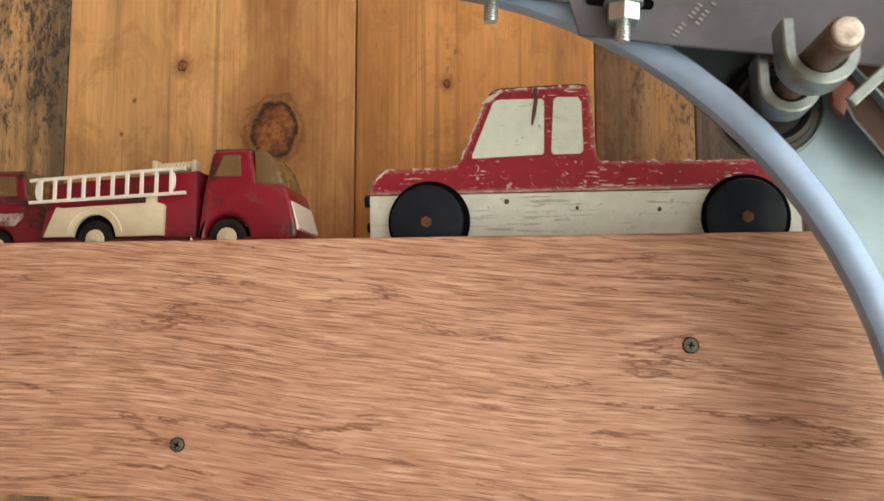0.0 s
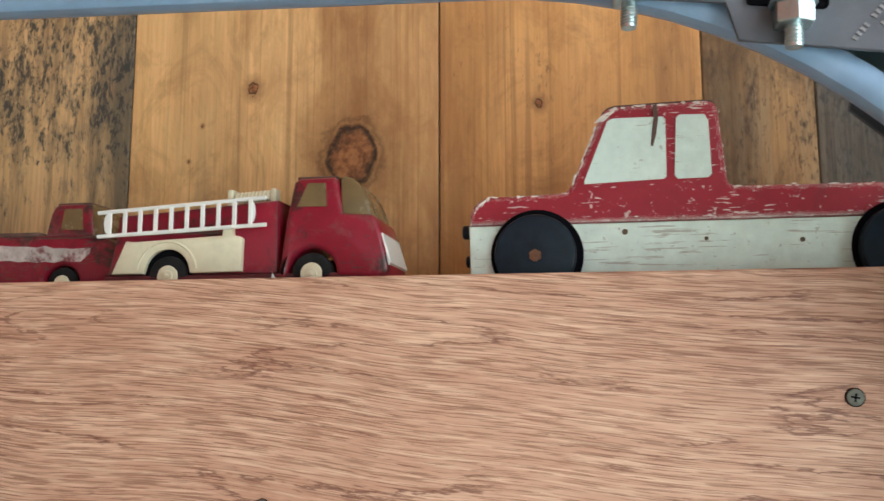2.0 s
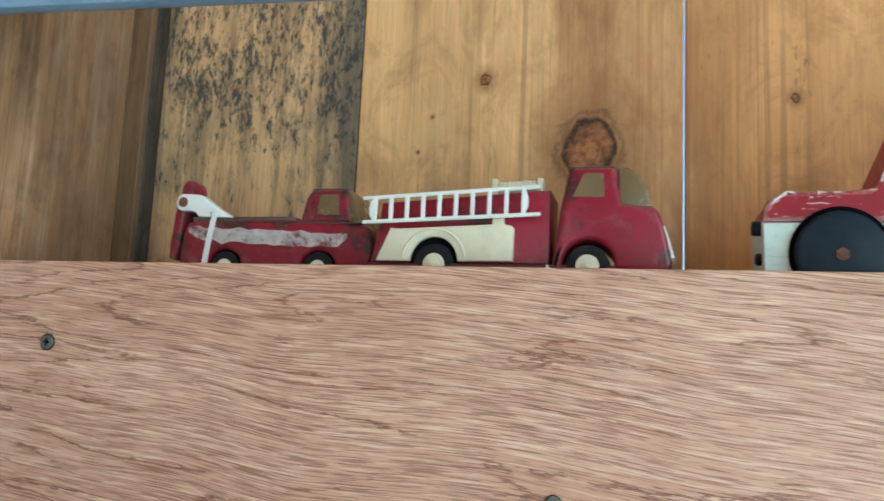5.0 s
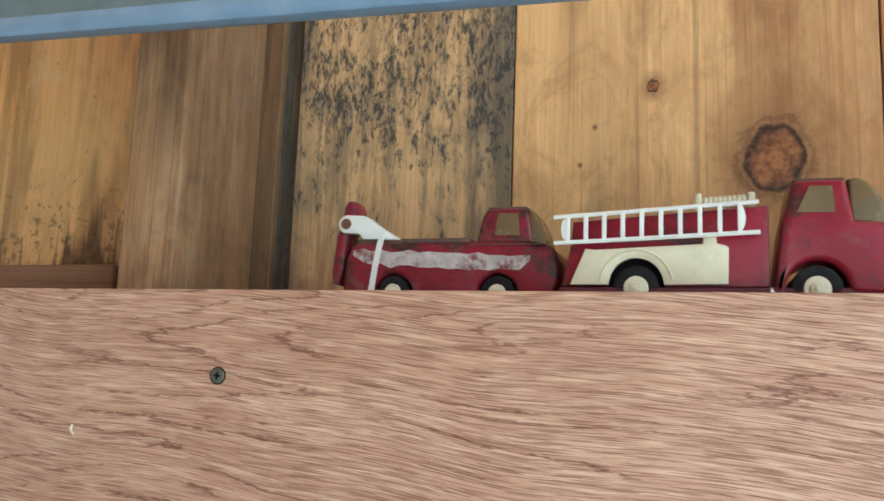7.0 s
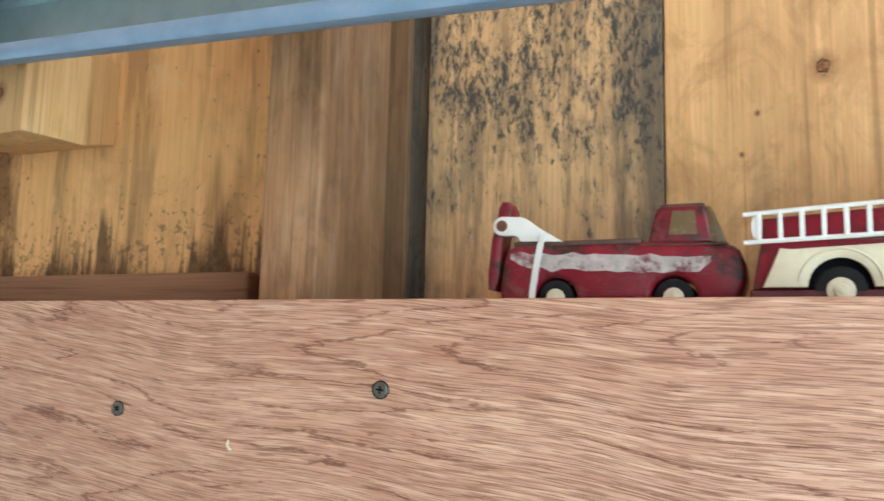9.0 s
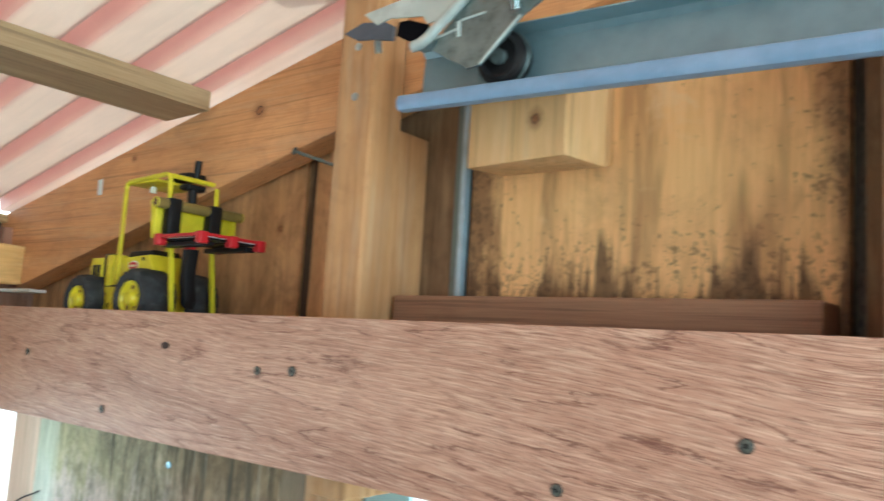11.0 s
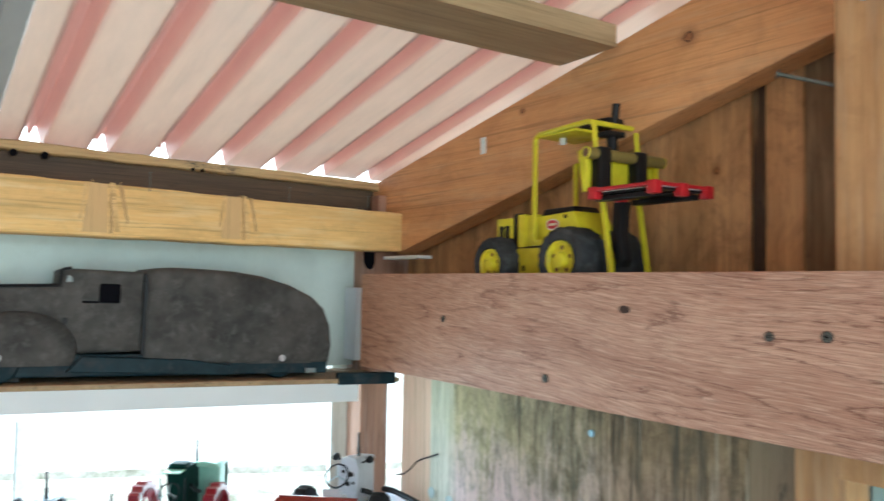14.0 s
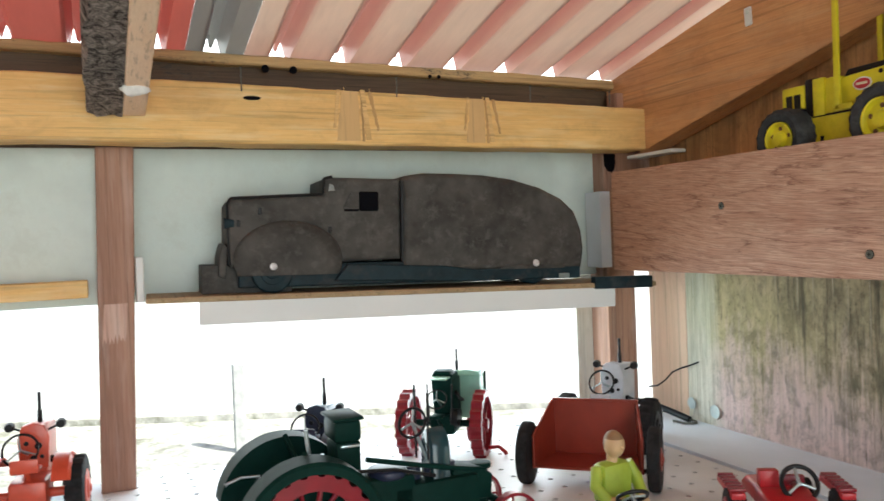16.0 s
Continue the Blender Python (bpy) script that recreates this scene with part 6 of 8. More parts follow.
def toy_van():
    """Local x runs from the nose backwards, local y away from the room."""
    m = SHELF_M @ Matrix.Translation((0.695, -0.022, 0.0)) @ Matrix.Rotation(math.pi, 4, "Z")
    root = thing("toy_van", m, "old pressed-steel toy panel van in grey-brown primer", "toy van")
    W = 0.135
    bm = bmesh.new()
    prism(bm, [(0.004, 0.026), (0.0, 0.06), (0.001, 0.118), (0.006, 0.125), (0.05, 0.1285), (0.140, 0.1325), (0.1415, 0.1555), (0.149, 0.159), (0.200, 0.1585), (0.262, 0.158), (0.262, 0.034), (0.15, 0.030)], "y", 0.006, W - 0.006, 0.008, 4)
    body = part("cab_body", bm, M_VAN, root, smooth=True)
    bm = bmesh.new()
    prism(bm, [(0.263, 0.012), (0.263, 0.157), (0.270, 0.163), (0.30, 0.1675), (0.345, 0.1675), (0.40, 0.166), (0.45, 0.160), (0.50, 0.147), (0.54, 0.129), (0.564, 0.108), (0.577, 0.078), (0.581, 0.045), (0.577, 0.014)], "y", 0.0, W, 0.012, 5)
    part("rear_body", bm, M_VAN, root, smooth=True)
    # front wing and rear wing bulges
    for cx, cz, rx, rz, by in ((0.088, 0.036, 0.080, 0.058, 0.015), (0.486, 0.030, 0.060, 0.055, 0.003)):
        bm = bmesh.new()
        bmesh.ops.create_uvsphere(bm, u_segments=36, v_segments=18, radius=1.0)
        bmesh.ops.scale(bm, vec=(rx, by, rz), verts=bm.verts[:])
        bmesh.ops.translate(bm, vec=(cx, 0.004, cz), verts=bm.verts[:])
        bmesh.ops.bisect_plane(bm, geom=bm.verts[:] + bm.edges[:] + bm.faces[:], plane_co=(0, 0, 0.014), plane_no=(0, 0, -1), clear_outer=True)
        part("wing", bm, M_VAN, root, smooth=True)
    bm = bmesh.new()
    box(bm, 0.195, 0.226, 0.0035, 0.02, 0.108, 0.138, 0.003)
    part("window", bm, M_HOLE, body, "dark open side window")
    bm = bmesh.new()
    box(bm, 0.172, 0.1945, 0.0036, 0.02, 0.1075, 0.1108, 0.0008)
    part("window_slot", bm, M_HOLE, body)
    bm = bmesh.new()
    prism(bm, [(0.170, 0.113), (0.1935, 0.1125), (0.1935, 0.136), (0.183, 0.137)], "y", 0.0048, 0.02)
    part("quarter_light", bm, M_VAN, body)
    for p0, p1 in (((0.003, 0.030), (0.0005, 0.118)), ((0.0005, 0.118), (0.006, 0.1265)), ((0.006, 0.1265), (0.140, 0.1335)), ((0.140, 0.1335), (0.142, 0.157)), ((0.142, 0.157), (0.155, 0.160))):
        rod_bm = bmesh.new()
        tube(rod_bm, [(p0[0], 0.0095, p0[1]), (p1[0], 0.0095, p1[1])], 0.0022, 8)
        part("dark_edge", rod_bm, M_BLACK, body, smooth=True)
    bm = bmesh.new()
    prism(bm, [(0.148, 0.138), (0.158, 0.1385), (0.156, 0.147), (0.150, 0.149)], "y", 0.0045, W - 0.004, 0.001)
    part("windscreen", bm, M_VANGLASS, body, "open windscreen corner")
    bm = bmesh.new()
    box(bm, 0.2605, 0.2645, 0.002, 0.03, 0.03, 0.155)
    part("body_joint", bm, M_BLACK, root)
    for x, z in ((0.047, 0.108), (0.016, 0.090), (0.150, 0.080)):
        bm = bmesh.new()
        box(bm, x - 0.0025, x + 0.0025, 0.0045, 0.012, z - 0.005, z + 0.005, 0.001)
        part("slot", bm, M_BLACK, body)
    bm = bmesh.new()
    box(bm, 0.015, 0.575, 0.006, W - 0.012, -0.004, 0.030, 0.003)
    part("chassis", bm, M_VANBASE, root)
    bm = bmesh.new()
    prism(bm, [(0.155, 0.004), (0.40, -0.004), (0.40, 0.012), (0.33, 0.022), (0.175, 0.028)], "y", -0.004, 0.02, 0.002)
    part("running_board", bm, M_VANBASE, root)
    bm = bmesh.new()
    prism(bm, [(-0.012, 0.014), (-0.002, 0.010), (0.001, 0.055), (-0.005, 0.062), (-0.010, 0.045)], "y", 0.01, W - 0.01, 0.002)
    part("bumper", bm, M_VAN, root, smooth=True)
    bm = bmesh.new()
    cyl(bm, (0.010, 0.012, 0.090), (-0.004, 0.012, 0.090), 0.008, 16)
    part("headlight", bm, M_VANBASE, root)
    for x, z in ((0.063, 0.027), (0.489, 0.023)):
        bm = bmesh.new()
        cyl(bm, (x, -0.0125 if x < 0.2 else -0.002, z), (x, -0.004 if x < 0.2 else 0.002, z), 0.0055, 20, bevel=0.001)
        part("wing_boss", bm, M_TAPE, root, smooth=True)
        for y, o in ((0.006 if x < 0.2 else 0.022, -1), (W - 0.022, 1)):
            wheel(root, (x, y, 0.018), 0.030, 0.018, M_VANBASE, M_VANBASE, 0.018, o)
    bm = bmesh.new()
    box(bm, 0.534, 0.552, 0.002, 0.010, -0.003, 0.005, 0.0008)
    part("label_tag", bm, M_VANGLASS, root, "small dusty paper tag")


toy_pickup()
toy_fire_engine()
toy_tow_truck()
toy_forklift()
van_shelf()
toy_van()

# ---------------------------------------------------------------- door track with its hardware
def track_frames():
    out = []
    pts = [(1.0 + 1.085 * i / 12, 1.613 - 0.0735 * i / 12) for i in range(12)]
    for k in range(21):
        a = radians(3.9 + k * 4.5)
        pts.append((2.085 + 0.30 * (math.sin(a) - math.sin(radians(3.9))), 1.5395 - 0.30 * (math.cos(radians(3.9)) - math.cos(a))))
    pts += [(pts[-1][0] + 0.001, pts[-1][1] - 0.3), (pts[-1][0] + 0.001, pts[-1][1] - 0.6)]
    for i, (x, z) in enumerate(pts):
        x0, z0 = pts[max(i - 1, 0)]
        x1, z1 = pts[min(i + 1, len(pts) - 1)]
        d = Vector((x1 - x0, 0, z1 - z0)).normalized()
        out.append((Vector((x, -0.07 * (x - 1.0), z)), Vector((0, 1, 0)), Vector((-d.z, 0, d.x))))
    return out


def door_track():
    root = thing("door_track", pose(0, 0, 0), "galvanised overhead door track with a blue-grey rolled lip", "door track")
    bm = bmesh.new()
    sweep(bm, track_frames(), [(-0.009, 0.004), (-0.006, 0.0008), (0.0, 0.0), (0.006, 0.001), (0.010, 0.005), (0.010, 0.013), (0.006, 0.0165), (-0.003, 0.017), (-0.008, 0.0145), (-0.0095, 0.009)])
    part("lip", bm, M_LIP, root, "blue-grey painted rolled lip", True)
    bm = bmesh.new()
    sweep(bm, track_frames(), [(0.0075, 0.010), (0.024, 0.0105), (0.030, 0.016), (0.030, 0.066), (0.024, 0.072), (0.002, 0.073), (0.002, 0.0715), (0.0235, 0.0705), (0.0285, 0.065), (0.0285, 0.017), (0.0235, 0.012), (0.0075, 0.0115)])
    part("channel", bm, M_GALV, root, "dull galvanised channel", True)
    return root


def roller(m, label, rim_material):
    root = thing("door_roller", m, label, "roller", "door rollers")
    bm = bmesh.new()
    cyl(bm, (0, -0.007, 0), (0, 0.007, 0), 0.022, 36, bevel=0.003)
    w = part("wheel", bm, M_BLACK, root, "black nylon wheel", True)
    bm = bmesh.new()
    ringshape(bm, (0, -0.006, 0), "y", 0.016, 0.003, 32, 8)
    part("rim", bm, rim_material, w, smooth=True)
    bm = bmesh.new()
    ringshape(bm, (0, -0.0015, 0), "y", 0.0222, 0.0011, 36, 6)
    part("flange", bm, M_ZINC, w, "worn steel flange", True)
    bm = bmesh.new()
    cyl(bm, (0, -0.012, 0), (0, 0.0, 0), 0.006, 16)
    part("stem", bm, M_ZINC, root, smooth=True)
    return root


def bolt(m, label="zinc-plated bolt with hexagon nut", long=0.022):
    root = thing("bolt", m, label, "bolt", "bolts")
    bm = bmesh.new()
    cyl(bm, (0, 0, -long), (0, 0, 0.012), 0.0038, 14)
    for k in range(int(long * 360)):
        ringshape(bm, (0, 0, 0.002 - long + k * 0.0016), "z", 0.0038, 0.0005, 14, 4)
    part("shank", bm, M_STEEL, root, smooth=True)
    bm = bmesh.new()
    cyl(bm, (0, 0, -0.006), (0, 0, 0.004), 0.0092, 6, bevel=0.0008)
    part("nut", bm, M_STEEL, root)
    bm = bmesh.new()
    cyl(bm, (0, 0, 0.004), (0, 0, 0.0055), 0.0105, 24)
    part("washer", bm, M_STEEL, root)


door_track()
roller(pose(1.123, 0.004, 1.648) @ Matrix.Scale(1.22, 4), "black door roller in a galvanised bracket at the track end", M_RUBBER)
roller(pose(2.313, -0.062, 1.463) @ Matrix.Scale(1.28, 4), "black door roller in the curve of the track", M_BLACK)
bolt(pose(2.2285, -0.107, 1.5065, 0, 2, 0), long=0.0165)
bolt(pose(2.157, -0.086, 1.532, 0, 2, 0), long=0.019)

# perforated strap along the curve of the track
strap = thing("track_strap", pose(2.105, -0.092, 1.533, 0, 9.5, -4), "grey galvanised perforated strap bolted over the track", "bracket")
bm = bmesh.new()
prism(bm, [(0.0, 0.0), (0.097, 0.0), (0.105, -0.018), (0.42, -0.022), (0.42, 0.085), (0.0, 0.085)], "y", -0.0015, 0.0015, 0.0006)
sp = part("angle", bm, M_DULL, strap)
for x in (0.03, 0.078, 0.17, 0.26):
    bm = bmesh.new()
    box(bm, x - 0.012, x + 0.012, -0.0022, -0.0012, 0.022, 0.031, 0.003)
    part("slot", bm, M_HOLE, sp)
for x in (0.112, 0.136):
    bm = bmesh.new()
    box(bm, x - 0.006, x + 0.006, -0.0022, -0.0012, -0.001, 0.004, 0.002)
    part("slot", bm, M_HOLE, sp)
M_STAMP = plain("faded_stamp_ink", (0.22, 0.22, 0.235), 0.6, vary=0.3, scale=300, dirt=0.7, dirt_col=(0.11, 0.115, 0.135), dirt_scale=260)
for k, (w, first) in enumerate(((13, 0), (6, 4))):
    bm = bmesh.new()
    at = Matrix.Translation((0.163 + k * 0.0055, -0.00175, -0.001 - k * 0.001)) @ Matrix.Rotation(radians(32), 4, "Y")
    for q in range(w):
        if q not in (4, 9):
            box(bm, -0.0014, 0.0012, -0.0003, 0.0003, -0.016 + (q + first) * 0.0026, -0.0146 + (q + first) * 0.0026, m=at)
    part("stamped_mark", bm, M_STAMP, sp, "unreadable stamped line")

M_SPINDLE = plain("worn_spindle", (0.12, 0.088, 0.075), 0.5, 0.5, vary=0.35, scale=140, dirt=0.6, dirt_col=(0.15, 0.065, 0.035), dirt_scale=60)
M_RUSTDARK = plain("rust_brown_plate", (0.05, 0.024, 0.016), 0.7, vary=0.4, scale=40, dirt=0.5, dirt_col=(0.03, 0.022, 0.02), dirt_scale=50)
M_RUSTRED = plain("orange_rust", (0.115, 0.036, 0.022), 0.6, vary=0.35, scale=90, dirt=0.5, dirt_col=(0.10, 0.06, 0.055), dirt_scale=70)
M_SPINDLE_END = plain("hammered_steel_end", (0.42, 0.39, 0.35), 0.45, 0.3, vary=0.3, scale=260, dirt=0.4, dirt_col=(0.13, 0.10, 0.085), dirt_scale=180, bumpy=0.8)
# hinge sleeves and spindle in front of the curved part
hinge = thing("roller_hinge", pose(0, 0, 0), "galvanised U-shaped hinge straps round a rusty spindle", "hinge")
for c, r in (((2.3135, -0.094, 1.4655), 0.0137), ((2.317, -0.132, 1.470), 0.0152)):
    c = Vector(c)
    d = Vector((0.05, -0.97, 0.12)).normalized()
    bm = bmesh.new()
    n = 20
    path = []
    across = d.cross(Vector((0, 0, 1))).normalized()
    up = across.cross(d).normalized()
    for k in range(n + 1):
        a = math.pi + math.pi * k / n
        e = across * math.cos(a) + up * math.sin(a)
        path.append((c + e * r, e, d))
    first, last = path[0], path[-1]
    path = [(first[0] + up * h, first[1], d) for h in (0.016, 0.008)] + path + [(last[0] + up * h, last[1], d) for h in (0.008, 0.016)]
    sweep(bm, path, [(-0.0034, -0.0075), (-0.0026, -0.0085), (0.0018, -0.0085), (0.0026, -0.0065), (0.0026, 0.0075), (0.0016, 0.0085), (-0.0026, 0.0085), (-0.0034, 0.0075)])
    part("sleeve", bm, M_ZINC, hinge, smooth=True)
bm = bmesh.new()
cyl(bm, (2.311, -0.070, 1.461), (2.3165, -0.132, 1.4665), 0.0068, 20, bevel=0.001)
cyl(bm, (2.3165, -0.126, 1.467), (2.318, -0.168, 1.468), 0.0082, 20, bevel=0.001)
part("spindle", bm, M_SPINDLE, hinge, "rusty spindle", True)
bm = bmesh.new()
cyl(bm, (2.318, -0.1675, 1.468), (2.3182, -0.1710, 1.4682), 0.0070, 16, bevel=0.0014)
part("spindle_end", bm, M_SPINDLE_END, hinge, "worn pale spindle end", True)
bm = bmesh.new()
box(bm, -0.05, 0.05, -0.002, 0.002, -0.003, 0.003, 0.001, m=pose(2.373, -0.12, 1.483, 0, -42, 0))
part("lever", bm, M_ZINC, hinge)
bm = bmesh.new()
prism(bm, [(2.341, 1.470), (2.348, 1.459), (2.352, 1.450), (2.359, 1.441), (2.366, 1.430), (2.380, 1.424), (2.400, 1.430), (2.400, 1.497), (2.359, 1.496), (2.354, 1.482)], "y", -0.082, -0.078, 0.0006)
part("rusted_plate", bm, M_RUSTDARK, hinge, "dark rust-brown steel plate", True)
bm = bmesh.new()
tube(bm, [(2.3405, -0.083, 1.4705), (2.3475, -0.083, 1.4590), (2.3515, -0.083, 1.4500), (2.3585, -0.083, 1.4410), (2.366, -0.083, 1.4300), (2.378, -0.083, 1.4120)], 0.0009, 6)
part("plate_edge", bm, M_ZINC, hinge, "pale worn plate edge", True)
bm = bmesh.new()
box(bm, 2.299, 2.3245, -0.0995, -0.0905, 1.478, 1.4895, 0.0025)
part("rust_collar", bm, M_RUSTRED, hinge, "orange-red rusted collar", True)
bm = bmesh.new()
prism(bm, [(2.333, 1.461), (2.341, 1.467), (2.345, 1.463), (2.339, 1.447), (2.334, 1.452)], "y", -0.104, -0.096, 0.0015)
part("rust_collar", bm, M_RUSTRED, hinge, smooth=True)
bm = bmesh.new()
prism(bm, [(2.27, 1.478), (2.30, 1.450), (2.33, 1.447), (2.40, 1.49), (2.40, 1.53), (2.28, 1.53)], "y", -0.044, -0.041, 0.0006)
part("leaf", bm, M_DULL, hinge, "dull dark steel hinge leaf")

# bracket at the far end of the track
bracket = thing("end_bracket", pose(0, 0, 0), "bent galvanised bracket with a pipe socket at the track end", "bracket")
bm = bmesh.new()
prism(bm, [(1.097, 1.712), (1.189, 1.690), (1.157, 1.674), (1.142, 1.659), (1.114, 1.636), (1.099, 1.635), (1.055, 1.661), (1.067, 1.676), (1.080, 1.688)], "y", -0.024, -0.021, 0.0006)
plate = part("side_plate", bm, M_ZINC, bracket)
bm = bmesh.new()
tube(bm, [(1.105, -0.028, 1.712), (1.080, -0.029, 1.691), (1.067, -0.030, 1.681), (1.056, -0.031, 1.671), (1.047, -0.032, 1.666), (1.038, -0.033, 1.664)], 0.0055, 10)
part("folded_lip", bm, M_FLASH, bracket, "pale folded lip", True)
bm = bmesh.new()
prism(bm, [(0.963, 1.716), (1.025, 1.722), (1.10, 1.715), (1.078, 1.691), (1.050, 1.688), (1.043, 1.697), (1.0, 1.704), (0.983, 1.700)], "y", -0.027, -0.0245, 0.0006)
part("top_fold", bm, M_FLASH, bracket)
bm = bmesh.new()
prism(bm, [(1.010, 1.699), (1.025, 1.698), (1.048, 1.689), (1.051, 1.678), (1.044, 1.669), (1.019, 1.679), (1.008, 1.685)], "y", -0.0240, -0.0205)
part("opening", bm, M_HOLE, bracket, "dark open end")
bm = bmesh.new()
prism(bm, [(0.934, 1.701), (0.961, 1.708), (0.993, 1.702), (1.006, 1.695), (1.005, 1.680), (0.976, 1.687), (0.954, 1.690)], "y", -0.026, -0.022, 0.0008)
part("tab", bm, M_DULL, bracket)
for p0, p1, r in (((1.060, -0.0245, 1.672), (1.085, -0.0245, 1.676), 0.0012), ((1.087, -0.0245, 1.683), (1.088, -0.0245, 1.668), 0.0022), ((1.090, -0.0245, 1.684), (1.118, -0.0245, 1.686), 0.0012), ((1.114, -0.0245, 1.637), (1.157, -0.0245, 1.675), 0.0016)):
    bm = bmesh.new()
    tube(bm, [p0, p1], r, 8)
    part("crease", bm, M_FLASH, plate, smooth=True)
slab("back_plate", M_GALV, (0.980, 1.055, 0.062, 0.066, 1.655, 1.72), "dull galvanised sheet behind the track end", "plate", 0.0005, kind="")
bolt(pose(1.155, -0.035, 1.70, 15, 0, 0))
bolt(pose(0.962, -0.004, 1.705, 10, 0, 0))

# ---------------------------------------------------------------- screws, nails and small fixings
def screw_head(x, z, r, y=0.0, tilt=0.0, label="weathered cross-head screw sunk in the front board"):
    root = thing("screw", pose(x, y, z, 0, tilt, 0), label, "screw", "screws in the front board")
    bm = bmesh.new()
    cyl(bm, (0, -0.0008, 0), (0, 0.002, 0), r * 1.10, 20)
    part("countersink", bm, M_HOLE, root)
    bm = bmesh.new()
    cyl(bm, (0, -0.0016, 0), (0, 0.001, 0), r, 20, bevel=r * 0.18)
    h = part("head", bm, M_SCREW, root, smooth=True)
    bm = bmesh.new()
    box(bm, -r * 0.48, r * 0.48, -0.0018, -0.001, -r * 0.11, r * 0.11)
    box(bm, -r * 0.11, r * 0.11, -0.0019, -0.001, -r * 0.48, r * 0.48)
    part("cross_slot", bm, M_HOLE, h)


for x, z, r, a in ((2.277, 1.328, 0.0048, 10), (1.936, 1.260, 0.0046, 30), (1.571, 1.341, 0.0054, 5), (1.352, 1.319, 0.0052, 40), (1.200, 1.265, 0.0050, 20),
                   (0.867, 1.340, 0.0052, 15), (0.809, 1.337, 0.0046, 33), (0.490, 1.264, 0.0050, 0), (0.258, 1.331, 0.0048, 25)):
    screw_head(x, z, r, 0.0, a)
hole = thing("sunk_hole", pose(0.624, 0, 1.357), "dark oval sunk screw hole in the front board", "hole")
bm = bmesh.new()
prism(bm, [(0.0085 * math.cos(t / 20 * 2 * math.pi), 0.0046 * math.sin(t / 20 * 2 * math.pi)) for t in range(20)], "y", -0.0006, 0.002)
part("hole_edge", bm, M_RUSTDARK, hole)
chip = thing("paint_chip", pose(1.454, 0, 1.299) @ Matrix.Scale(0.6, 4), "small pale curl of wood on the front board", "wood chip")
bm = bmesh.new()
tube(bm, [(0, -0.0012, 0.005), (-0.001, -0.002, 0.0), (0.001, -0.002, -0.004), (0.004, -0.001, -0.006)], 0.0013, 6)
part("curl", bm, M_CREAM, chip, smooth=True)


def nail(p0, p1, r, label, metal=None):
    root = thing("nail", pose(*p0), label, "nail", "nails")
    d = Vector(p1) - Vector(p0)
    bm = bmesh.new()
    cyl(bm, d.normalized() * 0.0008, d, r, 10)
    part("shank", bm, M_SCREW, root, smooth=True)
    bm = bmesh.new()
    cyl(bm, (0, 0, 0), d.normalized() * 0.0015, r * 2.4, 16)
    part("head", bm, metal or M_SCREW, root)


nail((0.791, 0.042, 1.604), (0.843, 0.075, 1.585), 0.0022, "long dark nail driven through the stud")
for z in (1.666, 1.728):
    nail((0.871, 0.0585, z), (0.871, 0.075, z), 0.0020, "shiny nail head in the stud", M_STEEL)
nail((0.401, 0.173, 1.164), (0.401, 0.185, 1.164), 0.0024, "grey nail head in the mossy board", M_GALV)
nail((-0.018, 0.170, 0.986), (-0.018, 0.185, 0.986), 0.0044, "galvanised bolt head in the wall", M_FLASH)
nail((0.041, 0.170, 0.981), (0.041, 0.185, 0.981), 0.0048, "galvanised bolt head in the wall", M_FLASH)
for k, y in enumerate((-0.60, -0.36, -0.12, 0.04)):
    nail((-0.052, y, 1.560 - 0.004 * k), (-0.053, y, 1.525), 0.0010, "thin nail standing out of the beam")
tag = thing("plastic_tag", pose(0.201, 0.1165, 1.618, 0, -4, 0), "small clear plastic tag on the rafter", "tag")
bm = bmesh.new()
box(bm, -0.007, 0.007, -0.001, 0.001, -0.014, 0.014, 0.0015)
part("plate", bm, M_CARD, tag)
bm = bmesh.new()
box(bm, -0.003, 0.003, -0.0022, 0.0, 0.004, 0.009, 0.001)
part("clip", bm, M_PANEL, tag)
slab("packing_slip", M_CARD, (-0.068, 0.052, 0.085, 0.117, 1.430, 1.436), "thin pale packing slip under the rafter", "packing", 0.001, kind="")

# rough slab rafter end with bark, in front of the beam
bark = thing("bark_rafter", pose(0, 0, 0), "pine rafter end with dark rough bark along its edge", "rafter")
bm = bmesh.new()
rnd = random.Random(5)
prism(bm, [(-0.053, 1.492), (-0.045, 1.484), (-0.02, 1.490), (0.6, 1.622), (0.6, 1.72), (-0.053, 1.60)], "y", -0.803, -0.763)
bmesh.ops.subdivide_edges(bm, edges=bm.edges[:], cuts=24, use_grid_fill=True)
for v in bm.verts:
    n = noise.noise(Vector((v.co.x * 60, v.co.y * 90, v.co.z * 45)))
    v.co += Vector((0.007 * n, 0.012 * n if v.co.y < -0.765 else 0, 0.003 * n))
part("bark", bm, M_BARK, bark, "dark furrowed bark")
bm = bmesh.new()
prism(bm, [(-0.0535, 1.486), (-0.03, 1.486), (0.6, 1.620), (0.6, 1.72), (-0.0535, 1.60)], "y", -0.7625, -0.733, 0.002)
part("sawn_face", bm, M_SAWN, bark)
r2 = random.Random(11)
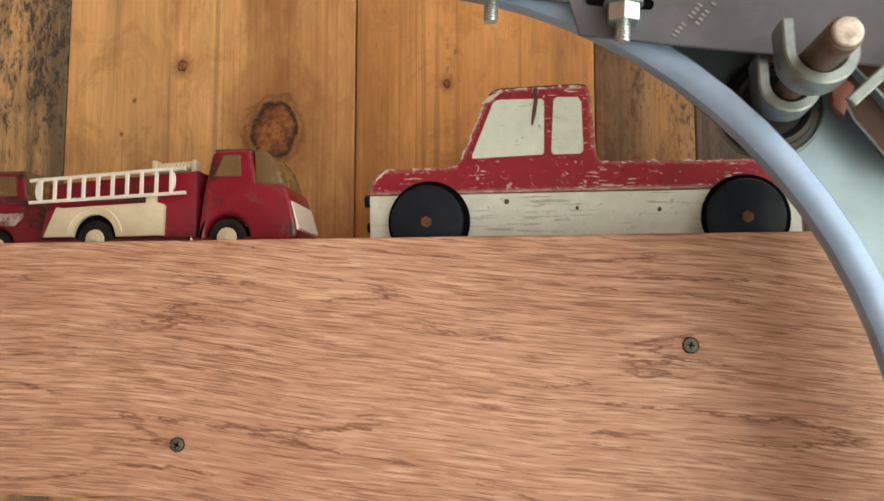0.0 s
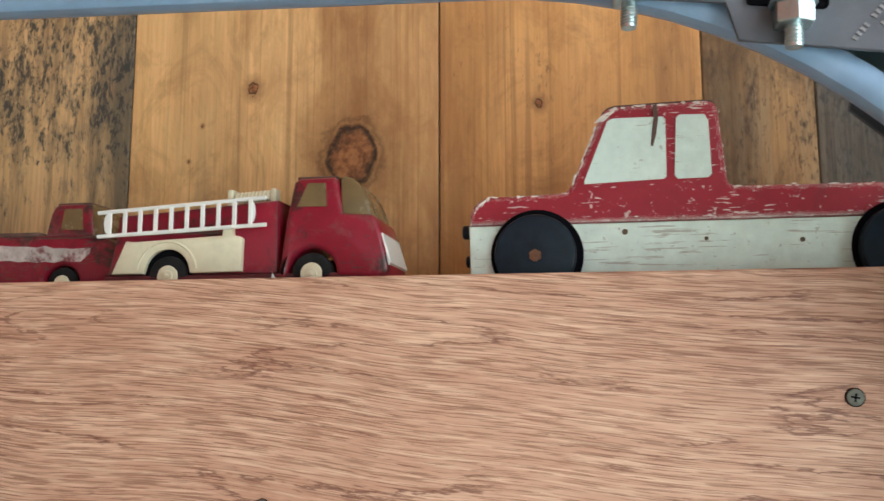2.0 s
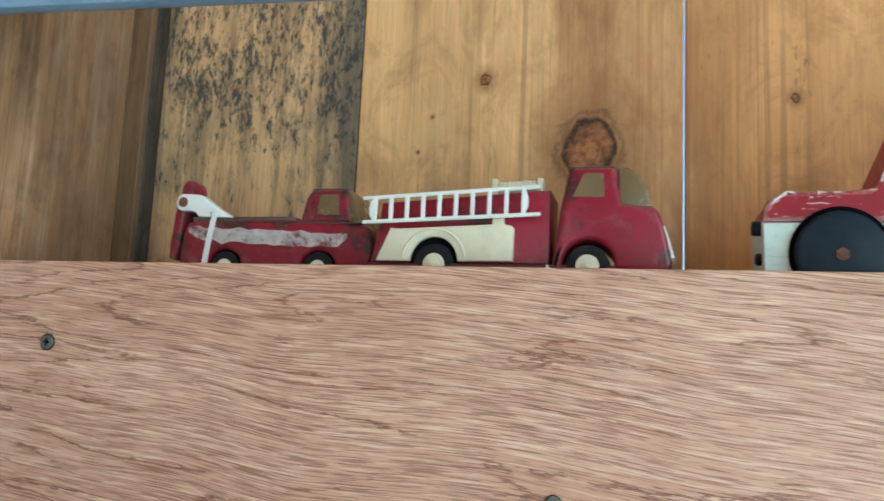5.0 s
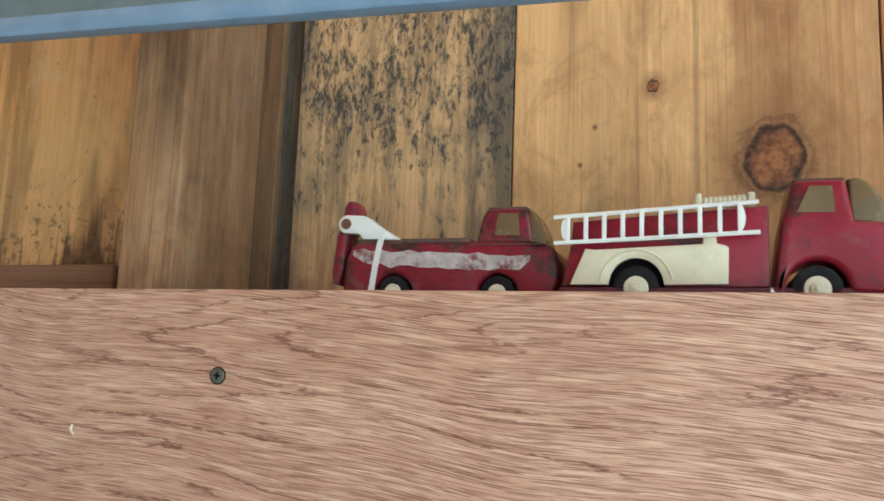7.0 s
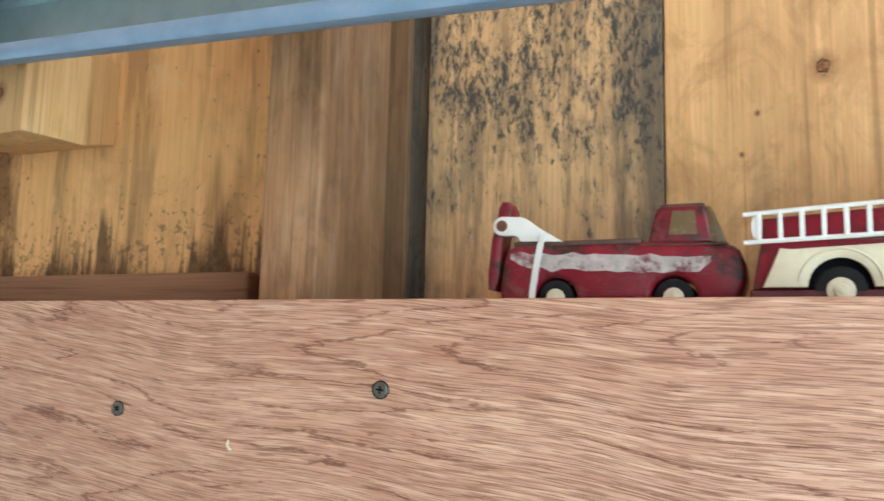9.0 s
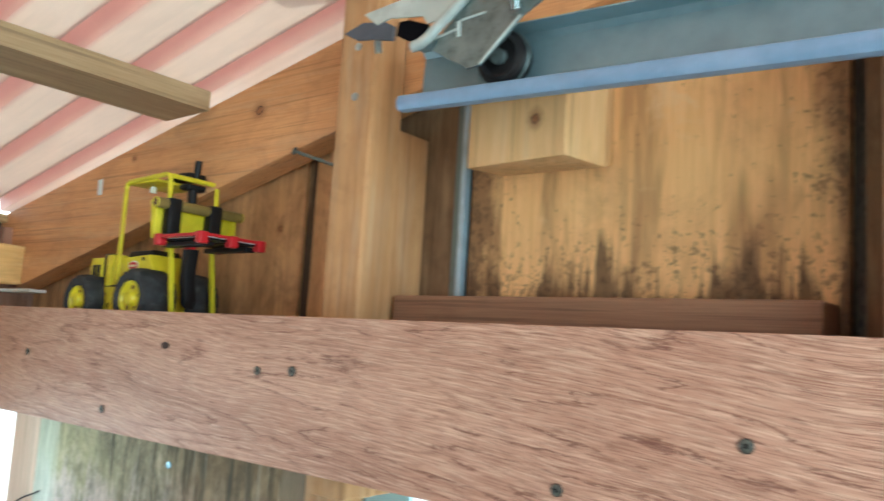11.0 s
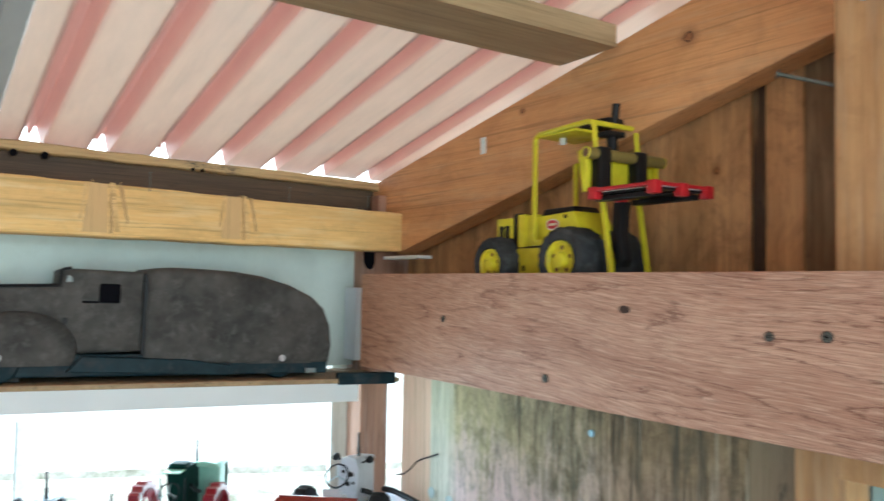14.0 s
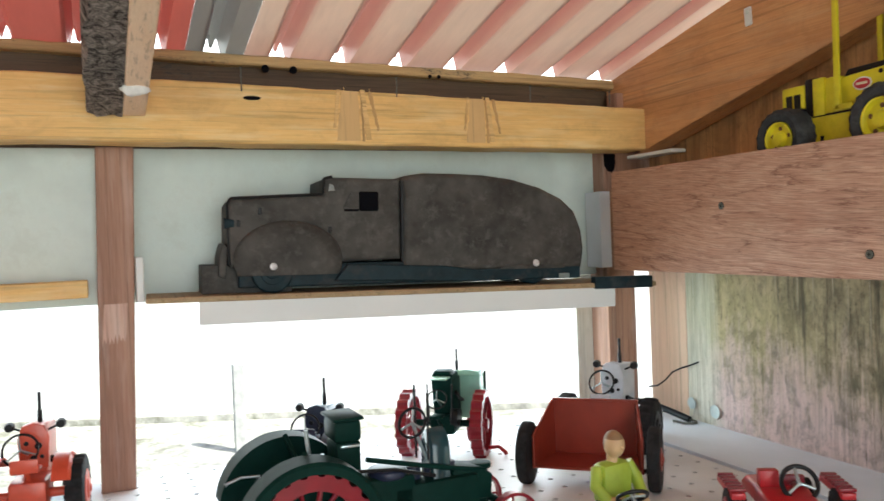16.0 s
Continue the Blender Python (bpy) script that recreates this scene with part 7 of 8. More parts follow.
for y, w in ((-0.428, 1.0), (-0.212, 0.92)):
    patch = thing("chisel_mark", pose(-0.055, y, 1.4505), "chiselled patch with slanting gouges on the pale beam", "cut mark", "cut marks")
    rise = 1.523 - 0.0216 * y - 1.4505

    def ragged(y_low, y_high, wide_low, wide_high, low, high, n=12):
        """A band across the face of the beam with uneven sides, leaning from its foot to its head."""
        left, other = [], []
        for k in range(n + 1):
            f = k / n
            c = y_low + (y_high - y_low) * f
            h = (wide_low + (wide_high - wide_low) * f) / 2
            z = (low + (high - low) * f) * rise
            left.append((c - h + r2.uniform(-0.0008, 0.0008), z))
            other.append((c + h + r2.uniform(-0.0008, 0.0008), z))
        return left + other[::-1]
    for nm, mat, spec, depth in (("smooth_cut", M_CUT, (-0.012, -0.008, 0.038, 0.026, 0.06, 0.99), 0.0006), ("gouge", M_GOUGE, (0.012, 0.009, 0.004, 0.003, 0.05, 0.97), 0.0008),
                                 ("torn_strip", M_CHISEL, (0.020, 0.012, 0.009, 0.006, 0.08, 1.02), 0.0018), ("gouge", M_GOUGE, (0.036, 0.024, 0.0035, 0.006, 0.25, 0.99), 0.0008),
                                 ("torn_strip", M_CHISEL, (-0.034, -0.026, 0.004, 0.005, 0.30, 1.01), 0.0016)):
        bm = bmesh.new()
        prism(bm, ragged(spec[0] * w, spec[1] * w, spec[2] * w, spec[3] * w, spec[4], spec[5]), "x", -0.002, depth)
        part(nm, bm, mat, patch)
    for k in range(2):
        a = r2.uniform(-0.02, 0.03) * w
        bm = bmesh.new()
        tube(bm, [(0.0004, a, rise * 0.97), (0.002, a + r2.uniform(-0.003, 0.003), rise + r2.uniform(0.002, 0.007))], 0.0006, 5)
        part("splinter", bm, M_CHISEL, patch)
slot = thing("nail_slot", pose(-0.055, -0.585, 1.516), "dark oval nail slot in the beam", "hole")
bm = bmesh.new()
prism(bm, [(0.013 * math.cos(t / 16 * 2 * math.pi), 0.0032 * math.sin(t / 16 * 2 * math.pi)) for t in range(16)], "x", -0.001, 0.0006)
part("hole_edge", bm, M_HOLE, slot)
for y in (-0.50, -0.545, -0.262, -0.245):
    h = thing("knot_hole", pose(-0.148, y, 1.580), "small dark hole in the eave board", "hole", "holes in the eave board")
    bm = bmesh.new()
    cyl(bm, (-0.001, 0, 0), (0.0006, 0, 0), 0.0062 if y < -0.4 else 0.0035, 14)
    part("hole_edge", bm, M_HOLE, h)
blob = thing("foam_blob", pose(0.055, -0.750, 1.503), "blob of hardened white foam on the rafter", "foam")
bm = bmesh.new()
bmesh.ops.create_icosphere(bm, subdivisions=3, radius=0.012)
for v in bm.verts:
    v.co *= 1 + 0.35 * noise.noise(v.co * 150)
bmesh.ops.scale(bm, vec=(0.7, 1.35, 0.75), verts=bm.verts[:])
part("foam", bm, M_FOAM, blob, smooth=True)
slab("side_rail", M_BEAM, (-0.145, -0.095, -1.75, -0.816, 1.236, 1.260), "short pale timber rail under the cement panel", "rail", 0.002, kind="")
slab("white_bracket", M_CARD, (-0.13, -0.10, -0.752, -0.742, 1.225, 1.29), "small white bracket beside the post", "bracket", 0.001, kind="")


# ---------------------------------------------------------------- display table
def peg_table():
    root = thing("table", pose(0, 0, 0), "white perforated hardboard display table", "table")
    x0, x1, y0, y1, z, s, r = -0.18, 0.62, -1.9, 0.03, 0.953, 0.0385, 0.0042
    nx, ny = int((x1 - x0) / s), int((y1 - y0) / s)
    vs, fs = [], []
    for i in range(nx):
        for j in range(ny):
            cx, cy = x0 + (i + 0.5) * s, y0 + (j + 0.5) * s
            b = len(vs)
            for k in range(8):
                a = math.pi / 4 * k
                c, q = math.cos(a), math.sin(a)
                f = s / 2 / max(abs(c), abs(q))
                vs.append((cx + c * f, cy + q * f, z))
                vs.append((cx + c * r, cy + q * r, z))
                vs.append((cx + c * r, cy + q * r, z - 0.005))
            for k in range(8):
                n = (k + 1) % 8
                fs.append((b + 3 * k, b + 3 * n, b + 3 * n + 1, b + 3 * k + 1))
                fs.append((b + 3 * k + 1, b + 3 * n + 1, b + 3 * n + 2, b + 3 * k + 2))
    me = bpy.data.meshes.new("top")
    me.from_pydata(vs, [], fs)
    me.materials.append(M_PEG)
    ob = new("top", me)
    ob.parent = root
    # near-black sheet added under the top, for the shade in the holes
    bm = bmesh.new()
    box(bm, x0, x1, y0, y1, z - 0.03, z - 0.006)
    part("backing", bm, M_HOLE, root)
    for x, y in ((-0.12, -1.8), (0.55, -1.8), (-0.12, -0.05), (0.55, -0.05)):
        bm = bmesh.new()
        box(bm, x - 0.03, x + 0.03, y - 0.03, y + 0.03, 0.0, z - 0.03, 0.003)
        part("leg", bm, M_PURLIN, root)


peg_table()
slab("white_strip", M_WHITE, (-0.18, 0.9, 0.031, 0.1745, 0.935, 0.956), "plain white board along the wall", "board", 0.001, kind="")
ZT = 0.953


def bx(name, dims, material, parent, bevel=0.001, m=None, label=""):
    bm = bmesh.new()
    box(bm, *dims, bevel=bevel, m=m)
    return part(name, bm, material, parent, label, True)


def rod(name, pts, r, material, parent, label=""):
    bm = bmesh.new()
    tube(bm, pts, r, 10)
    return part(name, bm, material, parent, label, True)


def toothed_ring(bm, c, r0, r1, w, teeth=0, deep=0.08):
    """A flat wheel rim about the y axis in one piece, with raised cleats round its outside."""
    n = teeth * 4 if teeth else 40
    cx, cy, cz = c
    rings = [[], [], [], []]
    for k in range(n):
        a = 2 * math.pi * (k + 0.5) / n
        ro = r1 * (1 + (deep if teeth and k % 4 in (1, 2) else 0))
        for ring, (rr, yy) in zip(rings, ((r0, -w / 2), (ro, -w / 2), (ro, w / 2), (r0, w / 2))):
            ring.append(bm.verts.new((cx + rr * math.cos(a), cy + yy, cz + rr * math.sin(a))))
    fs = []
    for q in range(4):
        g, h = rings[q], rings[(q + 1) % 4]
        for k in range(n):
            fs.append(bm.faces.new((g[k], g[(k + 1) % n], h[(k + 1) % n], h[k])))
    bmesh.ops.recalc_face_normals(bm, faces=fs)


def steel_wheel(root, c, r, w, material, spokes=12, teeth=20, name="wheel", rim=0.86):
    """A spoked steel wheel about the y axis: rim, hub and each spoke."""
    x, y, z = c
    bm = bmesh.new()
    toothed_ring(bm, c, r * rim, r, w, teeth)
    ob = part(name, bm, material, root, smooth=True)
    bm = bmesh.new()
    cyl(bm, (x, y - w * 0.6, z), (x, y + w * 0.6, z), r * 0.17, 18, bevel=r * 0.02)
    part("hub", bm, material, ob, smooth=True)
    for k in range(spokes):
        a = 2 * math.pi * k / spokes
        s = (-1) ** k * w * 0.22
        bm = bmesh.new()
        cyl(bm, (x + r * 0.12 * math.cos(a), y + s, z + r * 0.12 * math.sin(a)), (x + r * (rim + 0.02) * math.cos(a), y + s * 0.4, z + r * (rim + 0.02) * math.sin(a)), r * 0.045, 8)
        part("spoke", bm, material, ob, smooth=True)
    return ob


def fender(root, c, r, w, a0, a1, material, flange=0.0, out=-1):
    """An arched mudguard of bent sheet over a wheel, with a side flange."""
    bm = bmesh.new()
    path = []
    for k in range(25):
        a = radians(a0 + (a1 - a0) * k / 24)
        e = Vector((math.cos(a), 0, math.sin(a)))
        path.append((Vector(c) + e * r, Vector((0, out, 0)), e))
    t = 0.0016
    if flange:
        prof = [(-w / 2, 0), (w / 2 - 0.003, 0), (w / 2, -0.003), (w / 2, -flange), (w / 2 - t, -flange), (w / 2 - t, -0.004), (w / 2 - 0.004, -t), (-w / 2, -t)]
    else:
        prof = [(-w / 2, 0), (w / 2, 0), (w / 2, -t), (-w / 2, -t)]
    sweep(bm, path, prof)
    return part("fender", bm, material, root, smooth=True)


def steering(root, c, axis, r, thick, material=None, col_to=None):
    """A steering wheel: ring, three spokes and column."""
    bm = bmesh.new()
    ringshape(bm, c, axis, r, thick, 32, 8)
    sw = part("steering_wheel", bm, material or M_BLACK, root, smooth=True)
    a = Vector(axis).normalized()
    u = a.orthogonal().normalized()
    v = a.cross(u)
    for k in range(3):
        g = 2 * math.pi * k / 3 + 0.5
        rod("spoke", [c, Vector(c) + (u * math.cos(g) + v * math.sin(g)) * r], thick * 0.7, M_STEEL, sw)
    if col_to:
        rod("column", [c, col_to], thick * 1.1, M_STEEL, sw)
    return sw


def head_lamp(root, c, r, arm):
    bm = bmesh.new()
    x, y, z = c
    cyl(bm, (x - r * 0.9, y, z), (x + r * 0.6, y, z), r * 0.75, 20, r2=r, bevel=r * 0.15)
    lp = part("lamp", bm, M_BLACK, root, smooth=True)
    rod("lamp_arm", [c, arm], r * 0.22, M_BLACK, lp)


def exhaust(root, x, y, z0, z1, r, material=None):
    bm = bmesh.new()
    zm = z0 + (z1 - z0) * 0.45
    cyl(bm, (x, y, z0), (x, y, zm), r * 1.5, 14, bevel=r * 0.3)
    cyl(bm, (x, y, zm), (x, y, z1), r, 14)
    part("exhaust", bm, material or M_BLACK, root, smooth=True)


# headings are directions in the plan; 90 runs along the left wall towards the corner
def dark_green_tractor():
    root = thing("model_tractor", pose(0.292, -0.620, ZT, 0, 0, 90.4), "dark green model tractor with arched mudguards and red spoked wheels", "model tractor", "model tractors")
    R = 0.062
    for s in (-1, 1):
        c = (0, s * 0.062, R)
        steel_wheel(root, c, 0.0585, 0.026, M_WHEELRED, 14, 22, rim=0.76)
        fender(root, c, 0.0735, 0.036, -2, 172, M_DKGREEN, 0.0115, s)
        bm = bmesh.new()
        prism(bm, [(0.0722 * math.cos(radians(a)), R + 0.0722 * math.sin(radians(a))) for a in range(0, 172, 9)], "y", s * 0.0455, s * 0.0470)
        part("fender_plate", bm, M_DKGREEN, root, smooth=True)
        steel_wheel(root, (0.235, s * 0.045, 0.030), 0.030, 0.010, M_WHEELRED, 8, 0, "front_wheel", 0.88)
        rod("fender_stay", [(0.0, s * 0.045, 0.137), (0.012, s * 0.02, 0.10), (0.02, s * 0.01, 0.07)], 0.0028, M_DKGREEN, root)
    bx("rear_housing", (-0.035, 0.055, -0.040, 0.040, 0.040, 0.098), M_DKGREEN, root, 0.006)
    seat = bx("tool_box", (0.040, 0.070, -0.016, 0.030, 0.134, 0.157), M_DKGREEN, root, 0.004)
    bx("tray", (0.038, 0.072, -0.020, 0.034, 0.1572, 0.161), M_DKGREEN, seat, 0.0015)
    bx("box_foot", (0.042, 0.069, -0.014, 0.028, 0.092, 0.1338), M_DKGREEN, seat, 0.003)
    # steel bar draws the white highlight in the gap below the box
    bx("bright_slot", (0.046, 0.066, -0.0175, -0.010, 0.1285, 0.1315), M_STEEL, seat, 0.0006)
    bx("gearbox", (0.055, 0.128, -0.024, 0.024, 0.030, 0.092), M_DKGREEN, root, 0.006)
    bm = bmesh.new()
    cyl(bm, (0.100, -0.006, 0.088), (0.100, -0.006, 0.099), 0.022, 24, bevel=0.004)
    part("pulley", bm, M_NAVY, root, "glossy blue-black pulley", True)
    bx("engine", (0.10, 0.205, -0.024, 0.024, 0.030, 0.080), M_DKGREEN, root, 0.004)
    for k in range(4):
        bm = bmesh.new()
        cyl(bm, (0.112 + k * 0.021, 0.0, 0.078), (0.112 + k * 0.021, 0.0, 0.090 + 0.004 * (k % 2)), 0.0085, 14, bevel=0.001)
        part("cylinder_head", bm, M_NAVY, root, smooth=True)
    bm = bmesh.new()
    prism(bm, [(-0.018, 0.055), (0.018, 0.055), (0.018, 0.114), (0.012, 0.128), (0.0, 0.134), (-0.012, 0.128), (-0.018, 0.114)], "x", 0.150, 0.172, 0.002)
    part("cowl", bm, M_BLUEGREEN, root, "glossy blue-green cowl", True)
    bm = bmesh.new()
    prism(bm, [(0.172, 0.052), (0.223, 0.046), (0.226, 0.074), (0.211, 0.085), (0.176, 0.090)], "y", -0.016, 0.016, 0.004)
    part("nose", bm, M_DKGREEN, root, smooth=True)
    bm = bmesh.new()
    cyl(bm, (0.217, 0, 0.030), (0.217, 0, 0.084), 0.0085, 16, bevel=0.001)
    cyl(bm, (0.217, 0, 0.080), (0.217, 0, 0.086), 0.0125, 16, bevel=0.001)
    part("nose_post", bm, M_DKGREEN, root, smooth=True)
    rod("front_axle", [(0.235, -0.05, 0.030), (0.225, -0.02, 0.046), (0.225, 0.02, 0.046), (0.235, 0.05, 0.030)], 0.0045, M_DKGREEN, root)
    rod("steering_rod", [(0.070, -0.026, 0.116), (0.152, -0.026, 0.096), (0.216, -0.012, 0.080)], 0.0028, M_DKGREEN, root)
    rod("side_rod", [(0.03, -0.028, 0.108), (0.10, -0.03, 0.102), (0.15, -0.024, 0.086)], 0.0020, M_BLACK, root)
    steering(root, (0.134, 0.0, 0.142), (-0.70, -0.55, 0.45), 0.0165, 0.0018, None, (0.150, 0.0, 0.098))
    rod("lever", [(0.141, 0.008, 0.10), (0.141, 0.008, 0.183)], 0.0015, M_BLACK, root)
    rod("lever", [(0.150, -0.006, 0.10), (0.151, -0.006, 0.175)], 0.0015, M_BLACK, root)
    rod("brake_lever", [(0.0, -0.034, 0.105), (0.006, -0.036, 0.135), (0.004, -0.036, 0.158)], 0.0022, M_STEEL, root)
    rod("brake_lever", [(0.022, -0.030, 0.095), (0.022, -0.030, 0.130)], 0.0016, M_STEEL, root)
    rod("grab_rail", [(-0.064, 0.050, 0.085), (-0.066, 0.045, 0.092), (-0.050, 0.042, 0.098), (-0.030, 0.040, 0.097)], 0.0016, M_STEEL, root)
    rod("rear_axle", [(0, -0.07, R), (0, 0.07, R)], 0.006, M_DKGREEN, root)


def steel_wheeled_tractor():
    root = thing("model_tractor", pose(-0.0525, -0.299, ZT, 0, 0, 143), "green model tractor on red cleated steel wheels", "model tractor", "model tractors")
    R = 0.050
    for s in (-1, 1):
        steel_wheel(root, (0, s * 0.060, R), R, 0.018, M_WHEELRED, 12, 18)
        steel_wheel(root, (0.085, s * 0.026, 0.026), 0.026, 0.008, M_WHEELRED, 8, 0, "front_wheel", 0.86)
    rod("rear_axle", [(0, -0.060, R), (0, 0.060, R)], 0.0055, M_DKGREEN, root)
    bx("gearbox", (-0.022, 0.040, -0.020, 0.020, 0.036, 0.066), M_DKGREEN, root, 0.004)
    bm = bmesh.new()
    prism(bm, [(-0.004, 0.064), (0.046, 0.056), (0.046, 0.118), (0.030, 0.130), (-0.010, 0.131), (-0.016, 0.118)], "y", -0.017, 0.017, 0.003)
    part("engine", bm, M_DKGREEN, root, smooth=True)
    bx("engine_cap", (-0.014, 0.014, -0.014, 0.014, 0.128, 0.136), M_DKGREEN, root, 0.003)
    rad = bx("radiator", (0.046, 0.086, -0.050, -0.010, 0.048, 0.122), M_LITGREEN, root, 0.002, label="green radiator housing, coloured pale for the window light")
    bm = bmesh.new()
    prism(bm, [(-0.054, 0.122), (-0.006, 0.122), (-0.010, 0.128), (-0.030, 0.131), (-0.050, 0.128)], "x", 0.030, 0.092, 0.001)
    part("radiator_top", bm, M_LITGREEN, rad, smooth=True)
    bx("corner_post", (0.083, 0.089, -0.0525, -0.0465, 0.048, 0.122), M_DKGREEN, rad)
    bx("visor", (-0.040, -0.012, -0.014, 0.014, 0.1255, 0.1275), M_LITGREEN, root, 0.0005, m=None)
    exhaust(root, 0.046, -0.012, 0.128, 0.163, 0.0017)
    rod("manifold", [(0.0, -0.019, 0.10), (0.015, -0.022, 0.088), (0.040, -0.021, 0.080)], 0.003, M_BLACK, root)
    bm = bmesh.new()
    cyl(bm, (-0.012, -0.026, 0.062), (-0.012, -0.014, 0.062), 0.014, 20, bevel=0.001)
    part("flywheel", bm, M_BLACK, root, smooth=True)
    steering(root, (-0.034, 0.004, 0.095), (-0.8, 0, 0.6), 0.016, 0.0013, None, (0.0, 0.004, 0.076))
    bx("seat", (-0.062, -0.040, -0.010, 0.010, 0.070, 0.074), M_DKGREEN, root, 0.001)
    rod("seat_spring", [(-0.050, 0, 0.070), (-0.035, 0, 0.055), (-0.015, 0, 0.050)], 0.002, M_DKGREEN, root)
    rod("drawbar", [(-0.02, 0.0, 0.035), (-0.060, 0.0, 0.030)], 0.003, M_WHEELRED, root)
    rod("red_tail", [(0.0, -0.070, 0.012), (0.0, -0.086, 0.014), (0.0, -0.096, 0.006), (0.0, -0.098, 0.002)], 0.003, M_ORANGERED, root, "bright red bent peg")
    for s in (-1, 1):
        rod("side_lever", [(-0.028, s * 0.018, 0.06), (-0.03, s * 0.02, 0.118)], 0.0014, M_BLACK, root)


def row_tractor(m, label, paint, hub, R=0.044, track=0.134, tall=0.136, fenders=False, steer=0.02, base=0.105):
    """A slim model tractor seen from the seat: hood, radiator cap, lamps on arms, tall exhaust, big rear tyres."""
    root = thing("model_tractor", m, label, "model tractor", "model tractors")
    for s in (-1, 1):
        wheel(root, (0, s * track / 2, R), R, 0.022, M_RUBBER, hub, R * 0.55, s, 18)
        wheel(root, (base, s * 0.030, R * 0.55), R * 0.55, 0.012, M_RUBBER, hub, R * 0.3, s, 0, "front_wheel")
        head_lamp(root, (0.050, s * 0.031, tall - 0.007), 0.0068, (0.055, s * 0.012, tall - 0.016))
        if fenders:
            fender(root, (0, s * (track / 2 - 0.014), R), R * 1.1, 0.022, 40, 150, paint, 0.006, s)
    rod("rear_axle", [(0, -track / 2, R), (0, track / 2, R)], 0.006, paint, root)
    bx("rear_housing", (-0.022, 0.035, -0.022, 0.022, R - 0.014, R + 0.020), paint, root, 0.004)
    bm = bmesh.new()
    prism(bm, [(0.034, R), (base + 0.008, R * 0.8), (base + 0.010, tall - 0.012), (0.046, tall - 0.004), (0.034, tall - 0.012)], "y", -0.015, 0.015, 0.004, 3)
    hood = part("hood", bm, paint, root, smooth=True)
    bm = bmesh.new()
    prism(bm, [(-0.017, tall - 0.060), (0.017, tall - 0.060), (0.019, tall - 0.020), (0.013, tall - 0.004), (0.0, tall), (-0.013, tall - 0.004), (-0.019, tall - 0.020)], "x", 0.030, 0.044, 0.002)
    dash = part("dash_panel", bm, paint, root, smooth=True)
    for y, z, r in ((-0.006, tall - 0.030, 0.0045), (0.008, tall - 0.026, 0.003), (0.0, tall - 0.046, 0.004), (-0.010, tall - 0.044, 0.0025)):
        bm = bmesh.new()
        cyl(bm, (0.0285, y, z), (0.0305, y, z), r, 16)
        part("dial", bm, M_BLACK, dash)
    for k in range(4):
        bm = bmesh.new()
        cyl(bm, (0.056 + k * 0.012, -0.020, R + 0.03 - 0.004 * k), (0.056 + k * 0.012, -0.013, R + 0.03 - 0.004 * k), 0.0045, 12, bevel=0.0008)
        part("engine_fitting", bm, M_BLACK, hood, smooth=True)
    exhaust(root, 0.068, -0.003, tall - 0.010, tall + 0.034, 0.0022)
    steering(root, (0.012, 0.012, tall - 0.030), (-0.86, 0.0, 0.5), steer, 0.0016, None, (0.034, 0.006, tall - 0.042))
    seat = bx("seat", (-0.034, -0.008, -0.016, 0.016, R + 0.034, R + 0.039), paint, root, 0.0015)
    bx("seat_back", (-0.036, -0.032, -0.016, 0.016, R + 0.036, R + 0.052), paint, seat, 0.0015)
    rod("seat_post", [(-0.018, 0, R + 0.034), (-0.006, 0, R + 0.015)], 0.003, paint, root)
    return root


def low_red_tractor():
    root = thing("model_tractor", pose(0.439, -0.081, ZT, 0, 0, 150), "low red model tractor with a black steering wheel", "model tractor", "model tractors")
    for s in (-1, 1):
        wheel(root, (0.0, s * 0.060, 0.022), 0.022, 0.020, M_RUBBER, M_WHEELRED, 0.012, s, 14)
        wheel(root, (0.085, s * 0.045, 0.015), 0.015, 0.012, M_RUBBER, M_WHEELRED, 0.008, s, 0, "front_wheel")
        rail = bx("side_rail", (-0.020, 0.055, s * 0.060 - 0.008, s * 0.060 + 0.008, 0.036, 0.044), M_ORANGERED, root, 0.0015)
        for k in range(6):
            bx("tread", (-0.018 + k * 0.012, -0.012 + k * 0.012, s * 0.060 - 0.009, s * 0.060 + 0.009, 0.0445, 0.0485), M_WHEELRED, rail, 0.0008)
    bm = bmesh.new()
    prism(bm, [(-0.035, 0.016), (-0.035, 0.030), (-0.010, 0.036), (0.030, 0.040), (0.080, 0.036), (0.098, 0.026), (0.098, 0.014)], "y", -0.030, 0.030, 0.006, 3)
    part("body", bm, M_ORANGERED, root, smooth=True)
    bx("red_block", (0.020, 0.034, 0.004, 0.026, 0.038, 0.058), M_ORANGERED, root, 0.001)
    bx("dash", (0.022, 0.030, -0.026, 0.000, 0.038, 0.052), M_WHEELRED, root, 0.002)
    steering(root, (0.004, -0.014, 0.048), (-0.86, 0.0, 0.5), 0.0200, 0.0028, M_BLACK, (0.026, -0.012, 0.040))
    rod("axle", [(0, -0.06, 0.022), (0, 0.06, 0.022)], 0.004, M_BLACK, root)


